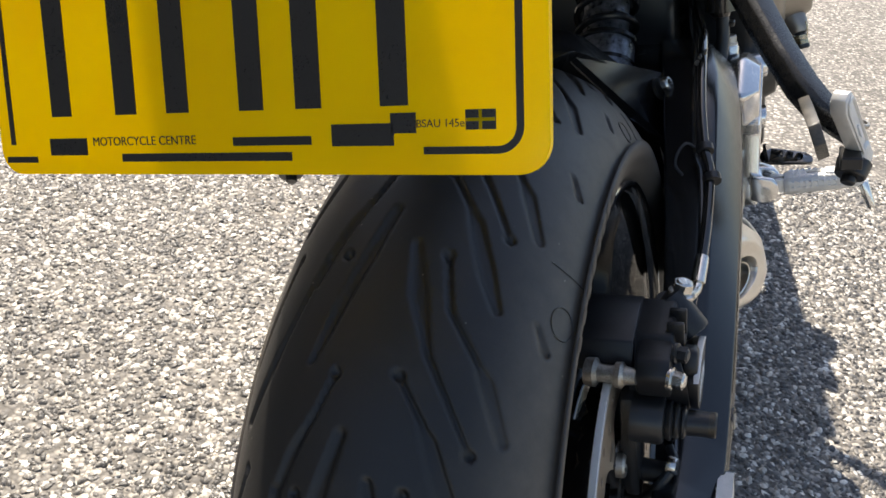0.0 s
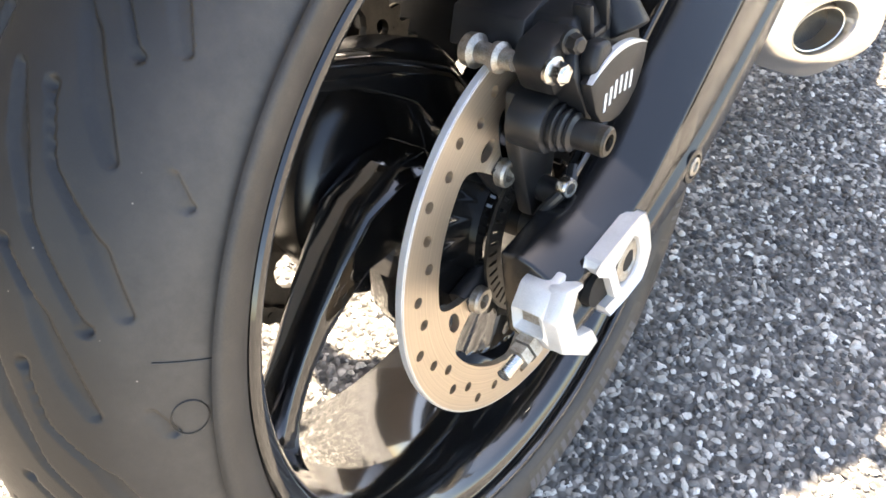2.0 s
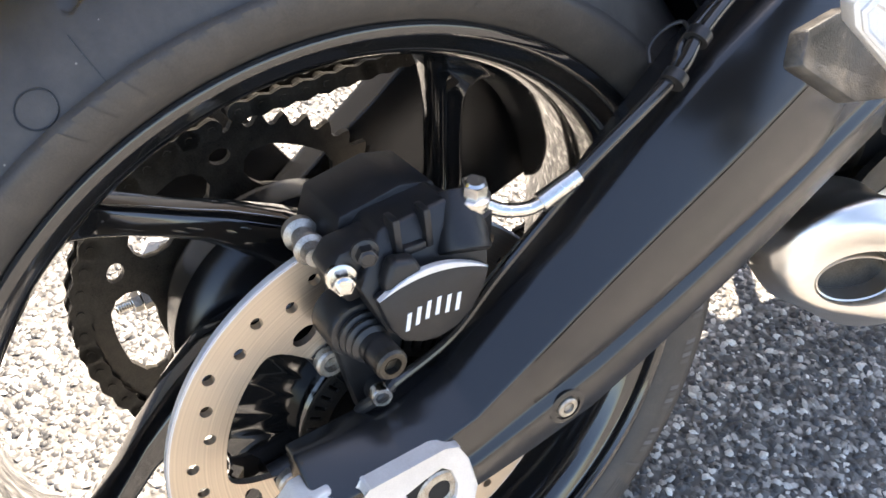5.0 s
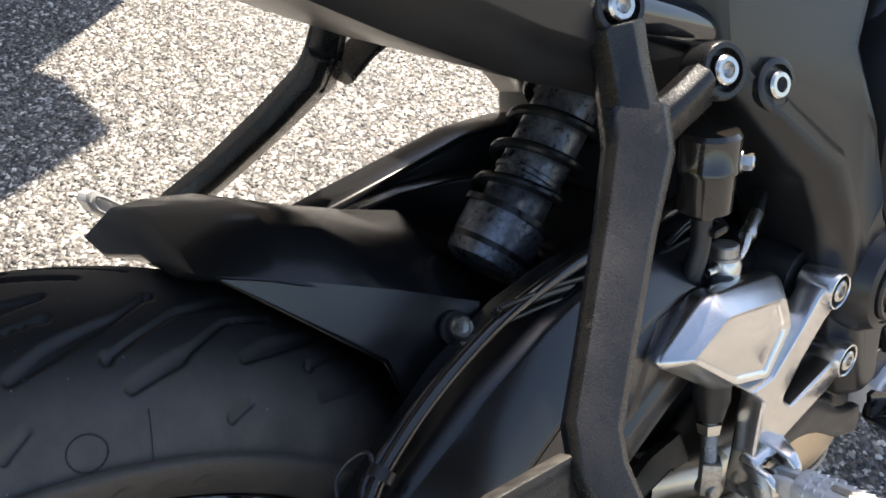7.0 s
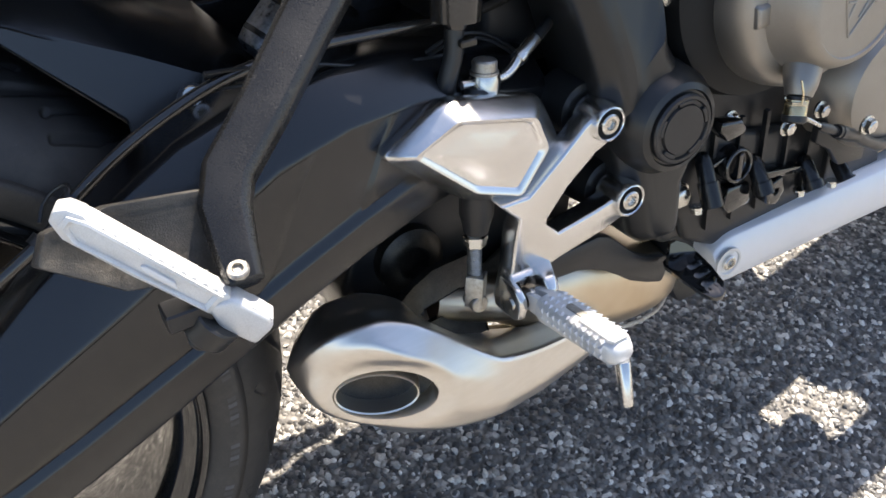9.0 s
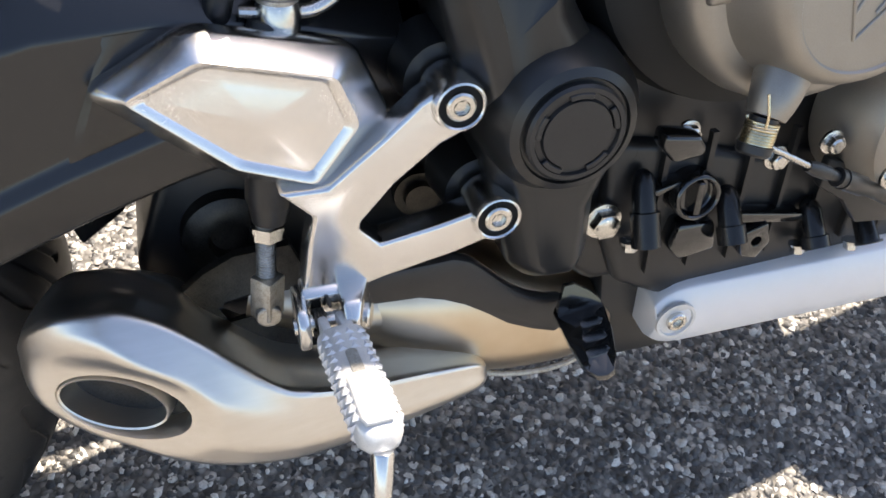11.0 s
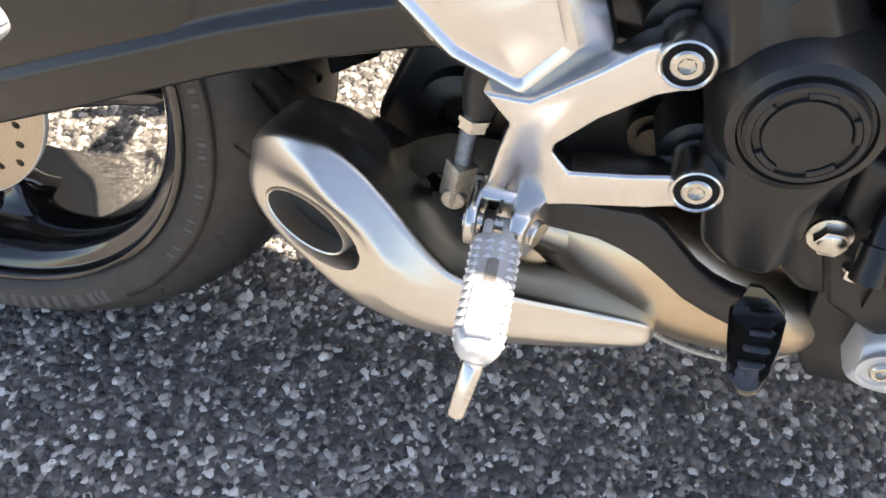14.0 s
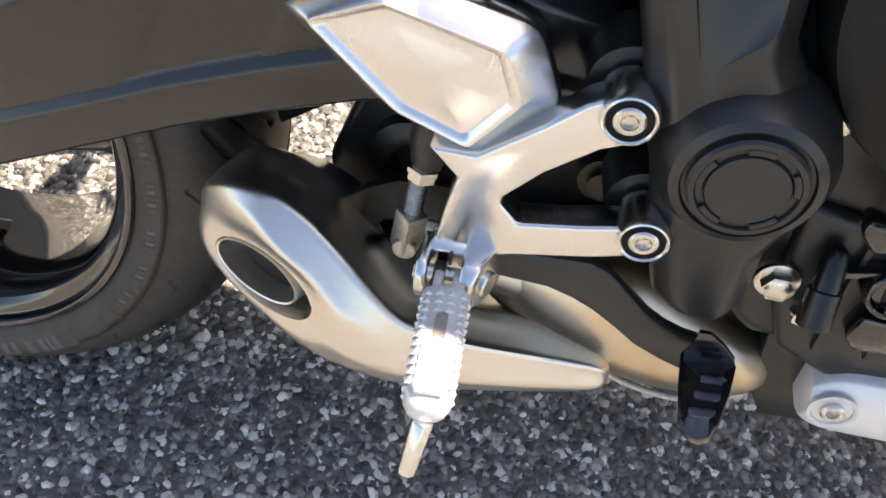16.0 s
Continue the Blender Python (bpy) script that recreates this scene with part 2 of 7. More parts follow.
def asphalt_material():
    """Binder between the chips near by; far off the chips themselves, as cells."""
    m, n, l, p = node_mat("worn chipped asphalt")
    tc = n.new("ShaderNodeTexCoord").outputs["Object"]
    v = n.new("ShaderNodeTexVoronoi")
    v.inputs["Scale"].default_value = 120.0
    l.new(tc, v.inputs["Vector"])
    sep = n.new("ShaderNodeSeparateColor")
    l.new(v.outputs["Color"], sep.inputs[0])
    chip = ramp(n, l, sep.outputs[0], [(0.0, (0.125, 0.12, 0.114)), (0.45, (0.26, 0.245, 0.225)), (0.8, (0.415, 0.385, 0.345)), (1.0, (0.70, 0.66, 0.595))])
    edge = ramp(n, l, v.outputs["Distance"], [(0.35, (0, 0, 0)), (0.75, (1, 1, 1))])
    mx = n.new("ShaderNodeMixRGB")
    l.new(edge, mx.inputs[0])
    l.new(chip, mx.inputs[1])
    mx.inputs[2].default_value = (0.115, 0.107, 0.096, 1)
    stain = ramp(n, l, noise_node(n, l, tc, 1.6, 5), [(0.35, (0.82, 0.8, 0.77)), (0.65, (1.05, 1.04, 1.02))])
    mul = n.new("ShaderNodeMixRGB")
    mul.blend_type = 'MULTIPLY'
    mul.inputs[0].default_value = 1
    l.new(mx.outputs[0], mul.inputs[1])
    l.new(stain, mul.inputs[2])
    l.new(mul.outputs[0], p.inputs["Base Color"])
    p.inputs["Roughness"].default_value = 0.75
    bp = n.new("ShaderNodeBump")
    bp.invert = True
    bp.inputs["Strength"].default_value = 0.9
    bp.inputs["Distance"].default_value = 0.003
    l.new(v.outputs["Distance"], bp.inputs["Height"])
    l.new(bp.outputs[0], p.inputs["Normal"])
    return m


def chip_material():
    m, n, l, p = node_mat("stone chips")
    geo = n.new("ShaderNodeNewGeometry")
    tc = n.new("ShaderNodeTexCoord").outputs["Object"]
    base = ramp(n, l, geo.outputs["Random Per Island"], [(0.0, (0.046, 0.046, 0.046)), (0.48, (0.125, 0.119, 0.111)), (0.72, (0.28, 0.262, 0.236)), (0.86, (0.60, 0.565, 0.505)), (1.0, (0.95, 0.92, 0.85))])
    dirt = ramp(n, l, noise_node(n, l, tc, 420.0, 5), [(0.35, (0.7, 0.69, 0.67)), (0.7, (1.08, 1.07, 1.05))])
    mul = n.new("ShaderNodeMixRGB")
    mul.blend_type = 'MULTIPLY'
    mul.inputs[0].default_value = 1
    l.new(base, mul.inputs[1])
    l.new(dirt, mul.inputs[2])
    l.new(mul.outputs[0], p.inputs["Base Color"])
    p.inputs["Roughness"].default_value = 0.4
    bp = n.new("ShaderNodeBump")
    bp.inputs["Strength"].default_value = 0.5
    bp.inputs["Distance"].default_value = 0.0008
    l.new(noise_node(n, l, tc, 900.0, 4), bp.inputs["Height"])
    l.new(bp.outputs[0], p.inputs["Normal"])
    return m


M_DISC, M_PLATE, M_ASPHALT, M_CHIP = disc_material(), plate_material(), asphalt_material(), chip_material()


# ---- mesh tools ----
def mesh_from(name, verts, faces, material, smooth=35.0):
    me = bpy.data.meshes.new(name)
    me.from_pydata([tuple(v) for v in verts], [], faces)
    me.materials.append(material)
    finish(me, smooth)
    return me


def finish(me, smooth):
    if smooth:
        me.polygons.foreach_set("use_smooth", [True] * len(me.polygons))
        me.set_sharp_from_angle(angle=radians(smooth))
    me.update()


def child(name, me, parent, label=""):
    ob = new(name, me)
    ob.parent = parent
    if label:
        tagged(ob, label=label)
    return ob


def part(name, bm, material, parent, label="", smooth=35.0):
    me = bpy.data.meshes.new(name)
    bmesh.ops.recalc_face_normals(bm, faces=bm.faces)
    bm.to_mesh(me)
    bm.free()
    me.materials.append(material)
    finish(me, smooth)
    return child(name, me, parent, label)


def rounded(bm, width, segments=2, limit=25.0):
    """Rounds all edges sharper than the limit."""
    bm.normal_update()
    edges = [e for e in bm.edges if len(e.link_faces) == 2 and e.calc_face_angle(0) > radians(limit)]
    bmesh.ops.bevel(bm, geom=edges, offset=width, segments=segments, profile=0.5, affect='EDGES', clamp_overlap=True)
    return bm


def frame_of(axis):
    """Two directions square to the axis."""
    a = Vector(axis).normalized()
    u = a.cross(Vector((0, 0, 1)))
    if u.length < 0.2:
        u = a.cross(Vector((0, 1, 0)))
    u.normalize()
    return a, u, a.cross(u)


def rod(bm, p0, p1, r0, r1=None, seg=20, caps=True):
    """A round bar from p0 to p1."""
    p0, p1 = Vector(p0), Vector(p1)
    r1 = r0 if r1 is None else r1
    a, u, v = frame_of(p1 - p0)
    rings = []
    for p, r in ((p0, r0), (p1, r1)):
        rings.append([bm.verts.new(p + r * (math.cos(k * math.tau / seg) * u + math.sin(k * math.tau / seg) * v)) for k in range(seg)])
    for k in range(seg):
        bm.faces.new((rings[0][k], rings[0][(k + 1) % seg], rings[1][(k + 1) % seg], rings[1][k]))
    if caps:
        bm.faces.new(rings[0][::-1])
        bm.faces.new(rings[1])
    return bm


def turned(bm, origin, axis, profile, seg=32, closed=False):
    """A turned shape: profile of (along the axis, radius)."""
    o = Vector(origin)
    a, u, v = frame_of(axis)
    rings = []
    for d, r in profile:
        if r < 1e-6:
            rings.append([bm.verts.new(o + a * d)])
        else:
            rings.append([bm.verts.new(o + a * d + r * (math.cos(k * math.tau / seg) * u + math.sin(k * math.tau / seg) * v)) for k in range(seg)])
    pairs = list(zip(rings, rings[1:])) + ([(rings[-1], rings[0])] if closed else [])
    for r0, r1 in pairs:
        for k in range(seg):
            k2 = (k + 1) % seg
            if len(r0) == 1 and len(r1) == 1:
                continue
            if len(r0) == 1:
                bm.faces.new((r0[0], r1[k2], r1[k]))
            elif len(r1) == 1:
                bm.faces.new((r0[k], r0[k2], r1[0]))
            else:
                bm.faces.new((r0[k], r0[k2], r1[k2], r1[k]))
    return bm


def slab(bm, outline, origin, across, upwards, depth):
    """A plate: outline of (a, b) along two directions from an origin, and its thickness along their normal."""
    o, ua, ub = Vector(origin), Vector(across), Vector(upwards)
    n = ua.cross(ub).normalized() * depth
    low = [bm.verts.new(o + ua * a + ub * b) for a, b in outline]
    top = [bm.verts.new(v.co + n) for v in low]
    bm.faces.new(low[::-1])
    bm.faces.new(top)
    c = len(low)
    for k in range(c):
        bm.faces.new((low[k], low[(k + 1) % c], top[(k + 1) % c], top[k]))
    return bm


def side_slab(bm, outline, x0, x1):
    """A plate in the side view: outline of (y, z), from x0 to x1."""
    return slab(bm, outline, (x0, 0, 0), (0, 1, 0), (0, 0, 1), x1 - x0)


def box(bm, centre, size, turn=None):
    m = Matrix.Translation(centre) @ (turn if turn else Matrix.Identity(4)) @ Matrix.Diagonal((*size, 1))
    bmesh.ops.create_cube(bm, size=1.0, matrix=m)
    return bm


def loft(bm, loops, caps=True):
    """A skin over closed loops of equally many points."""
    rings = [[bm.verts.new(p) for p in loop] for loop in loops]
    c = len(rings[0])
    for r0, r1 in zip(rings, rings[1:]):
        for k in range(c):
            bm.faces.new((r0[k], r0[(k + 1) % c], r1[(k + 1) % c], r1[k]))
    if caps:
        bm.faces.new(rings[0][::-1])
        bm.faces.new(rings[-1])
    return bm


def spline(points, steps=8):
    """A smooth line through the points."""
    pts = [Vector(p) for p in points]
    pts = [2 * pts[0] - pts[1]] + pts + [2 * pts[-1] - pts[-2]]
    out = []
    for a, b, c, d in zip(pts, pts[1:], pts[2:], pts[3:]):
        for k in range(steps):
            t = k / steps
            out.append(0.5 * (2 * b + (c - a) * t + (2 * a - 5 * b + 4 * c - d) * t * t + (3 * b - a - 3 * c + d) * t ** 3))
    out.append(pts[-2])
    return out


def tube(bm, points, radius, seg=12, steps=8, smooth=True, flat=None):
    """A hose or bent bar along the points. radius: one or a pair that it tapers between. flat: (normal, ratio)."""
    line = spline(points, steps) if smooth else [Vector(p) for p in points]
    n = len(line)
    loops = []
    up = None
    for k, p in enumerate(line):
        t = (line[min(k + 1, n - 1)] - line[max(k - 1, 0)]).normalized()
        if up is None:
            _, u, _ = frame_of(t)
        else:
            u = (up - t * up.dot(t)).normalized()
        up = u
        v = t.cross(u)
        r = radius if isinstance(radius, (int, float)) else radius[0] + (radius[1] - radius[0]) * k / (n - 1)
        loops.append([p + r * (math.cos(j * math.tau / seg) * u + math.sin(j * math.tau / seg) * v) for j in range(seg)])
    return loft(bm, loops)


def socket_bolt(parent, at, axis, r=0.0075, h=0.005, name="bolt", material=None, hexed=False, label=""):
    """A screw head with a recessed hexagon, or a flanged hexagon head."""
    bm = bmesh.new()
    a = Vector(axis).normalized()
    p = Vector(at)
    if hexed:
        turned(bm, p, a, [(0, 0), (0, r * 1.32), (h * 0.25, r * 1.28), (h * 0.35, r * 0.9), (h * 0.35, 0)], 24)
        rod(bm, p + a * h * 0.3, p + a * h, r, r * 0.96, 6)
        turned(bm, p + a * h, a, [(0, r * 0.8), (h * 0.12, r * 0.6), (h * 0.12, 0)], 20)
    else:
        turned(bm, p, a, [(0, 0), (0, r), (h * 0.75, r), (h, r * 0.86), (h, r * 0.55)], 24)
        turned(bm, p, a, [(h, r * 0.55), (h * 0.35, r * 0.5), (h * 0.35, 0)], 6)
    return part(name, bm, material or M_ZINC, parent, label, 30)


# ---- ground ----
bm = bmesh.new()
bmesh.ops.create_grid(bm, x_segments=40, y_segments=40, size=400)
ground = part("ground", bm, M_ASPHALT, None, smooth=0)
tagged(ground, "grey chipped asphalt, worn and dusty, partly in sun", "ground", kind="structure")


def chips(count, x_range, y_range, seed, small, large):
    """Loose-set stone chips pressed into the binder, as one sheet."""
    rng = np.random.default_rng(seed)
    base = np.array([(1, 0, 0), (0.35, 0.8, 0), (-0.6, 0.75, 0), (-1, -0.1, 0), (-0.4, -0.85, 0), (0.6, -0.7, 0),
                     (0.45, 0.1, 0.8), (-0.3, 0.4, 0.85), (-0.25, -0.4, 0.75)], float)
    faces = np.array([(0, 1, 6), (1, 7, 6), (1, 2, 7), (2, 3, 7), (3, 8, 7), (3, 4, 8), (4, 5, 8), (5, 6, 8), (5, 0, 6), (6, 7, 8)])
    nb = len(base)
    cx = rng.uniform(*x_range, count)
    cy = rng.uniform(*y_range, count)
    size = small + (large - small) * rng.random(count) ** 1.7
    turn = rng.uniform(0, math.tau, count)
    tall = size * rng.uniform(0.25, 0.75, count)
    wob = base[None] * (1 + rng.uniform(-0.3, 0.3, (count, nb, 3)))
    long = rng.uniform(0.7, 1.25, count)
    px, py = wob[..., 0] * (size * long)[:, None], wob[..., 1] * (size / long)[:, None]
    c, s = np.cos(turn)[:, None], np.sin(turn)[:, None]
    tilt_x, tilt_y = rng.uniform(-0.4, 0.4, (2, count, 1))
    v = np.stack([cx[:, None] + c * px - s * py, cy[:, None] + s * px + c * py,
                  wob[..., 2] * tall[:, None] + tilt_x * px + tilt_y * py + 0.0003], -1).reshape(-1, 3)
    f = (faces[None] + (np.arange(count) * nb)[:, None, None]).reshape(-1, 3)
    me = bpy.data.meshes.new("stone_chips")
    me.vertices.add(len(v))
    me.vertices.foreach_set("co", v.ravel())
    me.loops.add(f.size)
    me.loops.foreach_set("vertex_index", f.ravel())
    me.polygons.add(len(f))
    me.polygons.foreach_set("loop_start", np.arange(0, f.size, 3))
    me.polygons.foreach_set("loop_total", np.full(len(f), 3))
    me.materials.append(M_CHIP)
    me.update(calc_edges=True)
    ob = new("stone_chips", me)
    return tagged(ob, "pale and grey stone chips bound in the asphalt", "gravel", kind="stuff")


chips(88000, (-0.45, 0.95), (-0.45, 1.45), 3, 0.0021, 0.0064)
chips(84000, (-1.9, -0.4), (-0.4, 1.7), 4, 0.0022, 0.0066)

# ---- the motorcycle ----
bike = new("motorcycle")
bike.matrix_world = LEAN
tagged(bike, "black naked motorcycle leaning on its stand on the asphalt", "motorcycle")
AX = 0.305
AXLE = Vector((0, 0, AX))


# rear tyre
def tyre():
    crown, outer = 0.095, 0.3125
    pitch = math.radians(360 / 17)
    # grooves of one pitch: (angle, x, half width) from end to end, degrees and metres
    lines = [((127.9, 0.0240, 0.0009), (131.2, 0.0360, 0.0011), (133.0, 0.041, 0.0034), (138.0, 0.051, 0.0042), (141.3, 0.058, 0.0026)),
             ((116.2, 0.0334, 0.0009), (121.5, 0.0400, 0.0009), (125.3, 0.0540, 0.0012), (127.0, 0.059, 0.0036), (131.9, 0.068, 0.0030)),
             ((115.5, 0.0180, 0.0020), (120.5, 0.0250, 0.0040), (126.0, 0.0350, 0.0012), (128.5, 0.0430, 0.0009), (133.5, 0.0568, 0.0009)),
             ((119.9, 0.0740, 0.0018), (122.2, 0.0785, 0.0026)),
             ((128.3, -0.0055, 0.0009), (131.5, -0.012, 0.0009), (135.0, -0.022, 0.0030), (141.0, -0.034, 0.0030)),
             ((112.0, 0.003, 0.0024), (117.2, -0.004, 0.0036), (124.4, -0.016, 0.0030), (127.5, -0.022, 0.0012)),
             ((117.2, -0.0300, 0.0009), (123.5, -0.0420, 0.0010), (128.0, -0.052, 0.0035), (133.0, -0.064, 0.0030)),
             ((116.0, -0.0560, 0.0009), (122.0, -0.0660, 0.0030), (127.0, -0.0740, 0.0026))]
    dots = [(127.9, 0.0240), (116.2, 0.0334), (133.5, 0.0568), (122.2, 0.0785), (128.3, -0.0055), (117.2, -0.0169), (117.2, -0.03), (116.0, -0.056)]
    around, across = 17 * 86, 150
    th = np.linspace(0, math.tau, around, endpoint=False)
    edge = 0.0882
    arc = np.linspace(-1, 1, across) * math.asin(edge / crown)
    xs = crown * np.sin(arc)
    radius = outer - crown + crown * np.cos(arc)
    T, U = np.meshgrid(th, crown * arc, indexing="ij")
    depth = np.zeros_like(T)

    def to_u(x):
        return crown * math.asin(max(-1, min(1, x / crown)))

    for shift in (-1, 0, 1, 2):
        S = (T - radians(110)) % pitch
        for line in lines:
            for (a0, x0, w0), (a1, x1, w1) in zip(line, line[1:]):
                s0, s1 = (radians(a0 - 110) - shift * pitch) * 0.3, (radians(a1 - 110) - shift * pitch) * 0.3
                u0, u1 = to_u(x0), to_u(x1)
                ds, du = s1 - s0, u1 - u0
                k = np.clip(((S * 0.3 - s0) * ds + (U - u0) * du) / (ds * ds + du * du), 0, 1)
                d = np.hypot(S * 0.3 - s0 - k * ds, U - u0 - k * du)
                w = w0 + (w1 - w0) * k
                low = np.clip((w * 1.15 + 0.0005 - d) / np.where(w > 0.0016, 0.0024, 0.0010), 0, 1)
                depth = np.maximum(depth, low * low * (3 - 2 * low) * np.where(w > 0.0016, 0.0027, 0.0027))
        for a, x in dots:
            d = np.hypot(S * 0.3 - (radians(a - 110) - shift * pitch) * 0.3, U - to_u(x))
            depth = np.maximum(depth, np.clip((0.0031 - d) / 0.001, 0, 1) * 0.0035)
    R = radius[None, :] - depth
    wall = [(0.0896, 0.258), (0.0902, 0.252), (0.0893, 0.246), (0.0868, 0.239), (0.0830, 0.2335), (0.0790, 0.2305), (0.0770, 0.2275)]
    xs = np.where(xs < 0, xs * 0.90, xs)
    X = np.broadcast_to(xs, R.shape)
    right_x = np.array([w[0] for w in wall])
    right_r = np.array([w[1] for w in wall])
    rows = len(wall)
    X = np.concatenate([np.broadcast_to(-right_x[::-1] * 0.90, (around, rows)), X, np.broadcast_to(right_x, (around, rows))], 1)
    R = np.concatenate([np.broadcast_to(right_r[::-1], (around, rows)), R, np.broadcast_to(right_r, (around, rows))], 1)
    n = X.shape[1]
    V = np.stack([X, R * np.cos(th)[:, None], AX + R * np.sin(th)[:, None]], -1).reshape(-1, 3)
    i, j = np.meshgrid(np.arange(around), np.arange(n - 1), indexing="ij")
    i2 = (i + 1) % around
    F = np.stack([i * n + j, i2 * n + j, i2 * n + j + 1, i * n + j + 1], -1).reshape(-1, 4)
    me = bpy.data.meshes.new("rear_tyre")
    me.vertices.add(len(V))
    me.vertices.foreach_set("co", V.ravel())
    me.loops.add(F.size)
    me.loops.foreach_set("vertex_index", F.ravel())
    me.polygons.add(len(F))
    me.polygons.foreach_set("loop_start", np.arange(0, F.size, 4))
    me.polygons.foreach_set("loop_total", np.full(len(F), 4))
    me.materials.append(M_RUBBER)
    me.materials.append(M_RUBBER_SIDE)
    side = (j < rows - 1) | (j > n - rows - 1)
    me.polygons.foreach_set("material_index", side.ravel().astype(np.int32))
    me.polygons.foreach_set("use_smooth", [True] * len(F))
    me.update(calc_edges=True)
    return child("rear_tyre", me, bike, "black sport-touring tyre with thin curved grooves, dusty")


rear_tyre = tyre()


def wall_point(r, deg, lift=0.0004):
    """A place on the right sidewall, just proud of it."""
    prof = [(0.258, 0.0896), (0.252, 0.0902), (0.246, 0.0893), (0.239, 0.0868), (0.2335, 0.0830)]
    x = float(np.interp(r, [p[0] for p in prof[::-1]], [p[1] for p in prof[::-1]]))
    return Vector((x + lift, r * math.cos(radians(deg)), AX + r * math.sin(radians(deg))))


def wall_bar(a0, a1, r0, r1, material, lean=0.0, name="sidewall_mark", lift=0.0005, across=1):
    bm = bmesh.new()
    n = 4
    grid = [[bm.verts.new(wall_point(r0 + (r1 - r0) * j / n, a0 + (a1 - a0) * i / across + lean * j / n, lift)) for i in range(across + 1)] for j in range(n + 1)]
    for p, q in zip(grid, grid[1:]):
        for i in range(across):
            bm.faces.new((p[i], p[i + 1], q[i + 1], q[i]))
    part(name, bm, material, rear_tyre, smooth=30)


# raised maker's marks on the sidewall, as plain bars
wall_bar(262.5, 307.0, 0.2385, 0.2578, M_RUBBER, 0.0, "lettering_band", 0.0002, 24)
for k, w in enumerate((2.4, 1.9, 1.9, 1.9, 2.0, 1.8, 0.9, 2.5)):
    mid = 264.6 + 5.1 * k
    wall_bar(mid - w, mid - w + min(1.4, w), 0.2430, 0.2560, M_LETTER)
    wall_bar(mid + w - min(1.4, w) + 0.1, mid + w, 0.2430, 0.2560, M_LETTER)
    if w > 2.2:
        wall_bar(mid - 0.5, mid + 0.5, 0.2430, 0.2560, M_LETTER)
for k in range(7):
    wall_bar(311.0, 317.5 - 0.2 * k, 0.2415 + 0.0022 * k, 0.2427 + 0.0022 * k, M_SMALL, 0.0, "sidewall_mark", 0.0004, 4)
wall_bar(320.2, 320.6, 0.2400, 0.2560, M_SMALL, 0.8)
for start, count in ((323.4, 4), (332.2, 4), (341.6, 4), (350.8, 5), (361.0, 8)):
    for k in range(count):
        wall_bar(start + 1.35 * k, start + 0.85 + 1.35 * k, 0.2445, 0.2510, M_LETTER if k % 2 else M_SMALL, 0.5)
for k in range(8):
    wall_bar(92 + 3.6 * k, 93.9 + 3.6 * k, 0.243, 0.255, M_RUBBER_SIDE, 1.2)
for k in range(9):
    wall_bar(44 + 4.4 * k, 45.2 + 4.4 * k, 0.240, 0.247, M_RUBBER_SIDE, -1.0)
# moulded wear rings and seam lines on the shoulder
def shoulder(arc_deg, deg, lift=0.0002):
    a, r0 = radians(arc_deg), 0.095 + lift
    r = 0.2175 + r0 * math.cos(a)
    return Vector((r0 * math.sin(a), r * math.cos(radians(deg)), AX + r * math.sin(radians(deg))))


for k in range(5):
    a0 = 28.2 + 45.0 * k
    bm = bmesh.new()
    tube(bm, [shoulder(60.6 + 4.7 * math.cos(j * math.tau / 36), a0 + 1.85 * math.sin(j * math.tau / 36)) for j in range(37)], 0.00042, 6, 1, False)
    part("wear_ring", bm, M_INK, rear_tyre)
    bm = bmesh.new()
    tube(bm, [shoulder(a, a0 - 6.0) for a in (52, 56, 60, 64, 67)], 0.00032, 6, 3)
    part("seam_line", bm, M_INK, rear_tyre)


def ring_point(r, deg, x):
    return Vector((x, r * math.cos(radians(deg)), AX + r * math.sin(radians(deg))))


# rim, spokes, hub
bm = bmesh.new()
turned(bm, AXLE, (1, 0, 0), [(0.0795, 0.2310), (0.0815, 0.2310), (0.0830, 0.2295), (0.0834, 0.2272), (0.0826, 0.2250), (0.0805, 0.2238), (0.0745, 0.2228), (0.0735, 0.2215), (0.0725, 0.2160), (0.0700, 0.2135),
                             (0.066, 0.2105), (0.045, 0.2050), (0.02, 0.2005), (-0.02, 0.2000), (-0.045, 0.2050), (-0.066, 0.2105), (-0.078, 0.2145),
                             (-0.0832, 0.2230), (-0.0828, 0.2300), (-0.0795, 0.2310), (-0.074, 0.224), (0.074, 0.224)], 160, closed=True)
rim = part("rear_rim", bm, M_GLOSS, bike, "gloss black cast alloy rim")


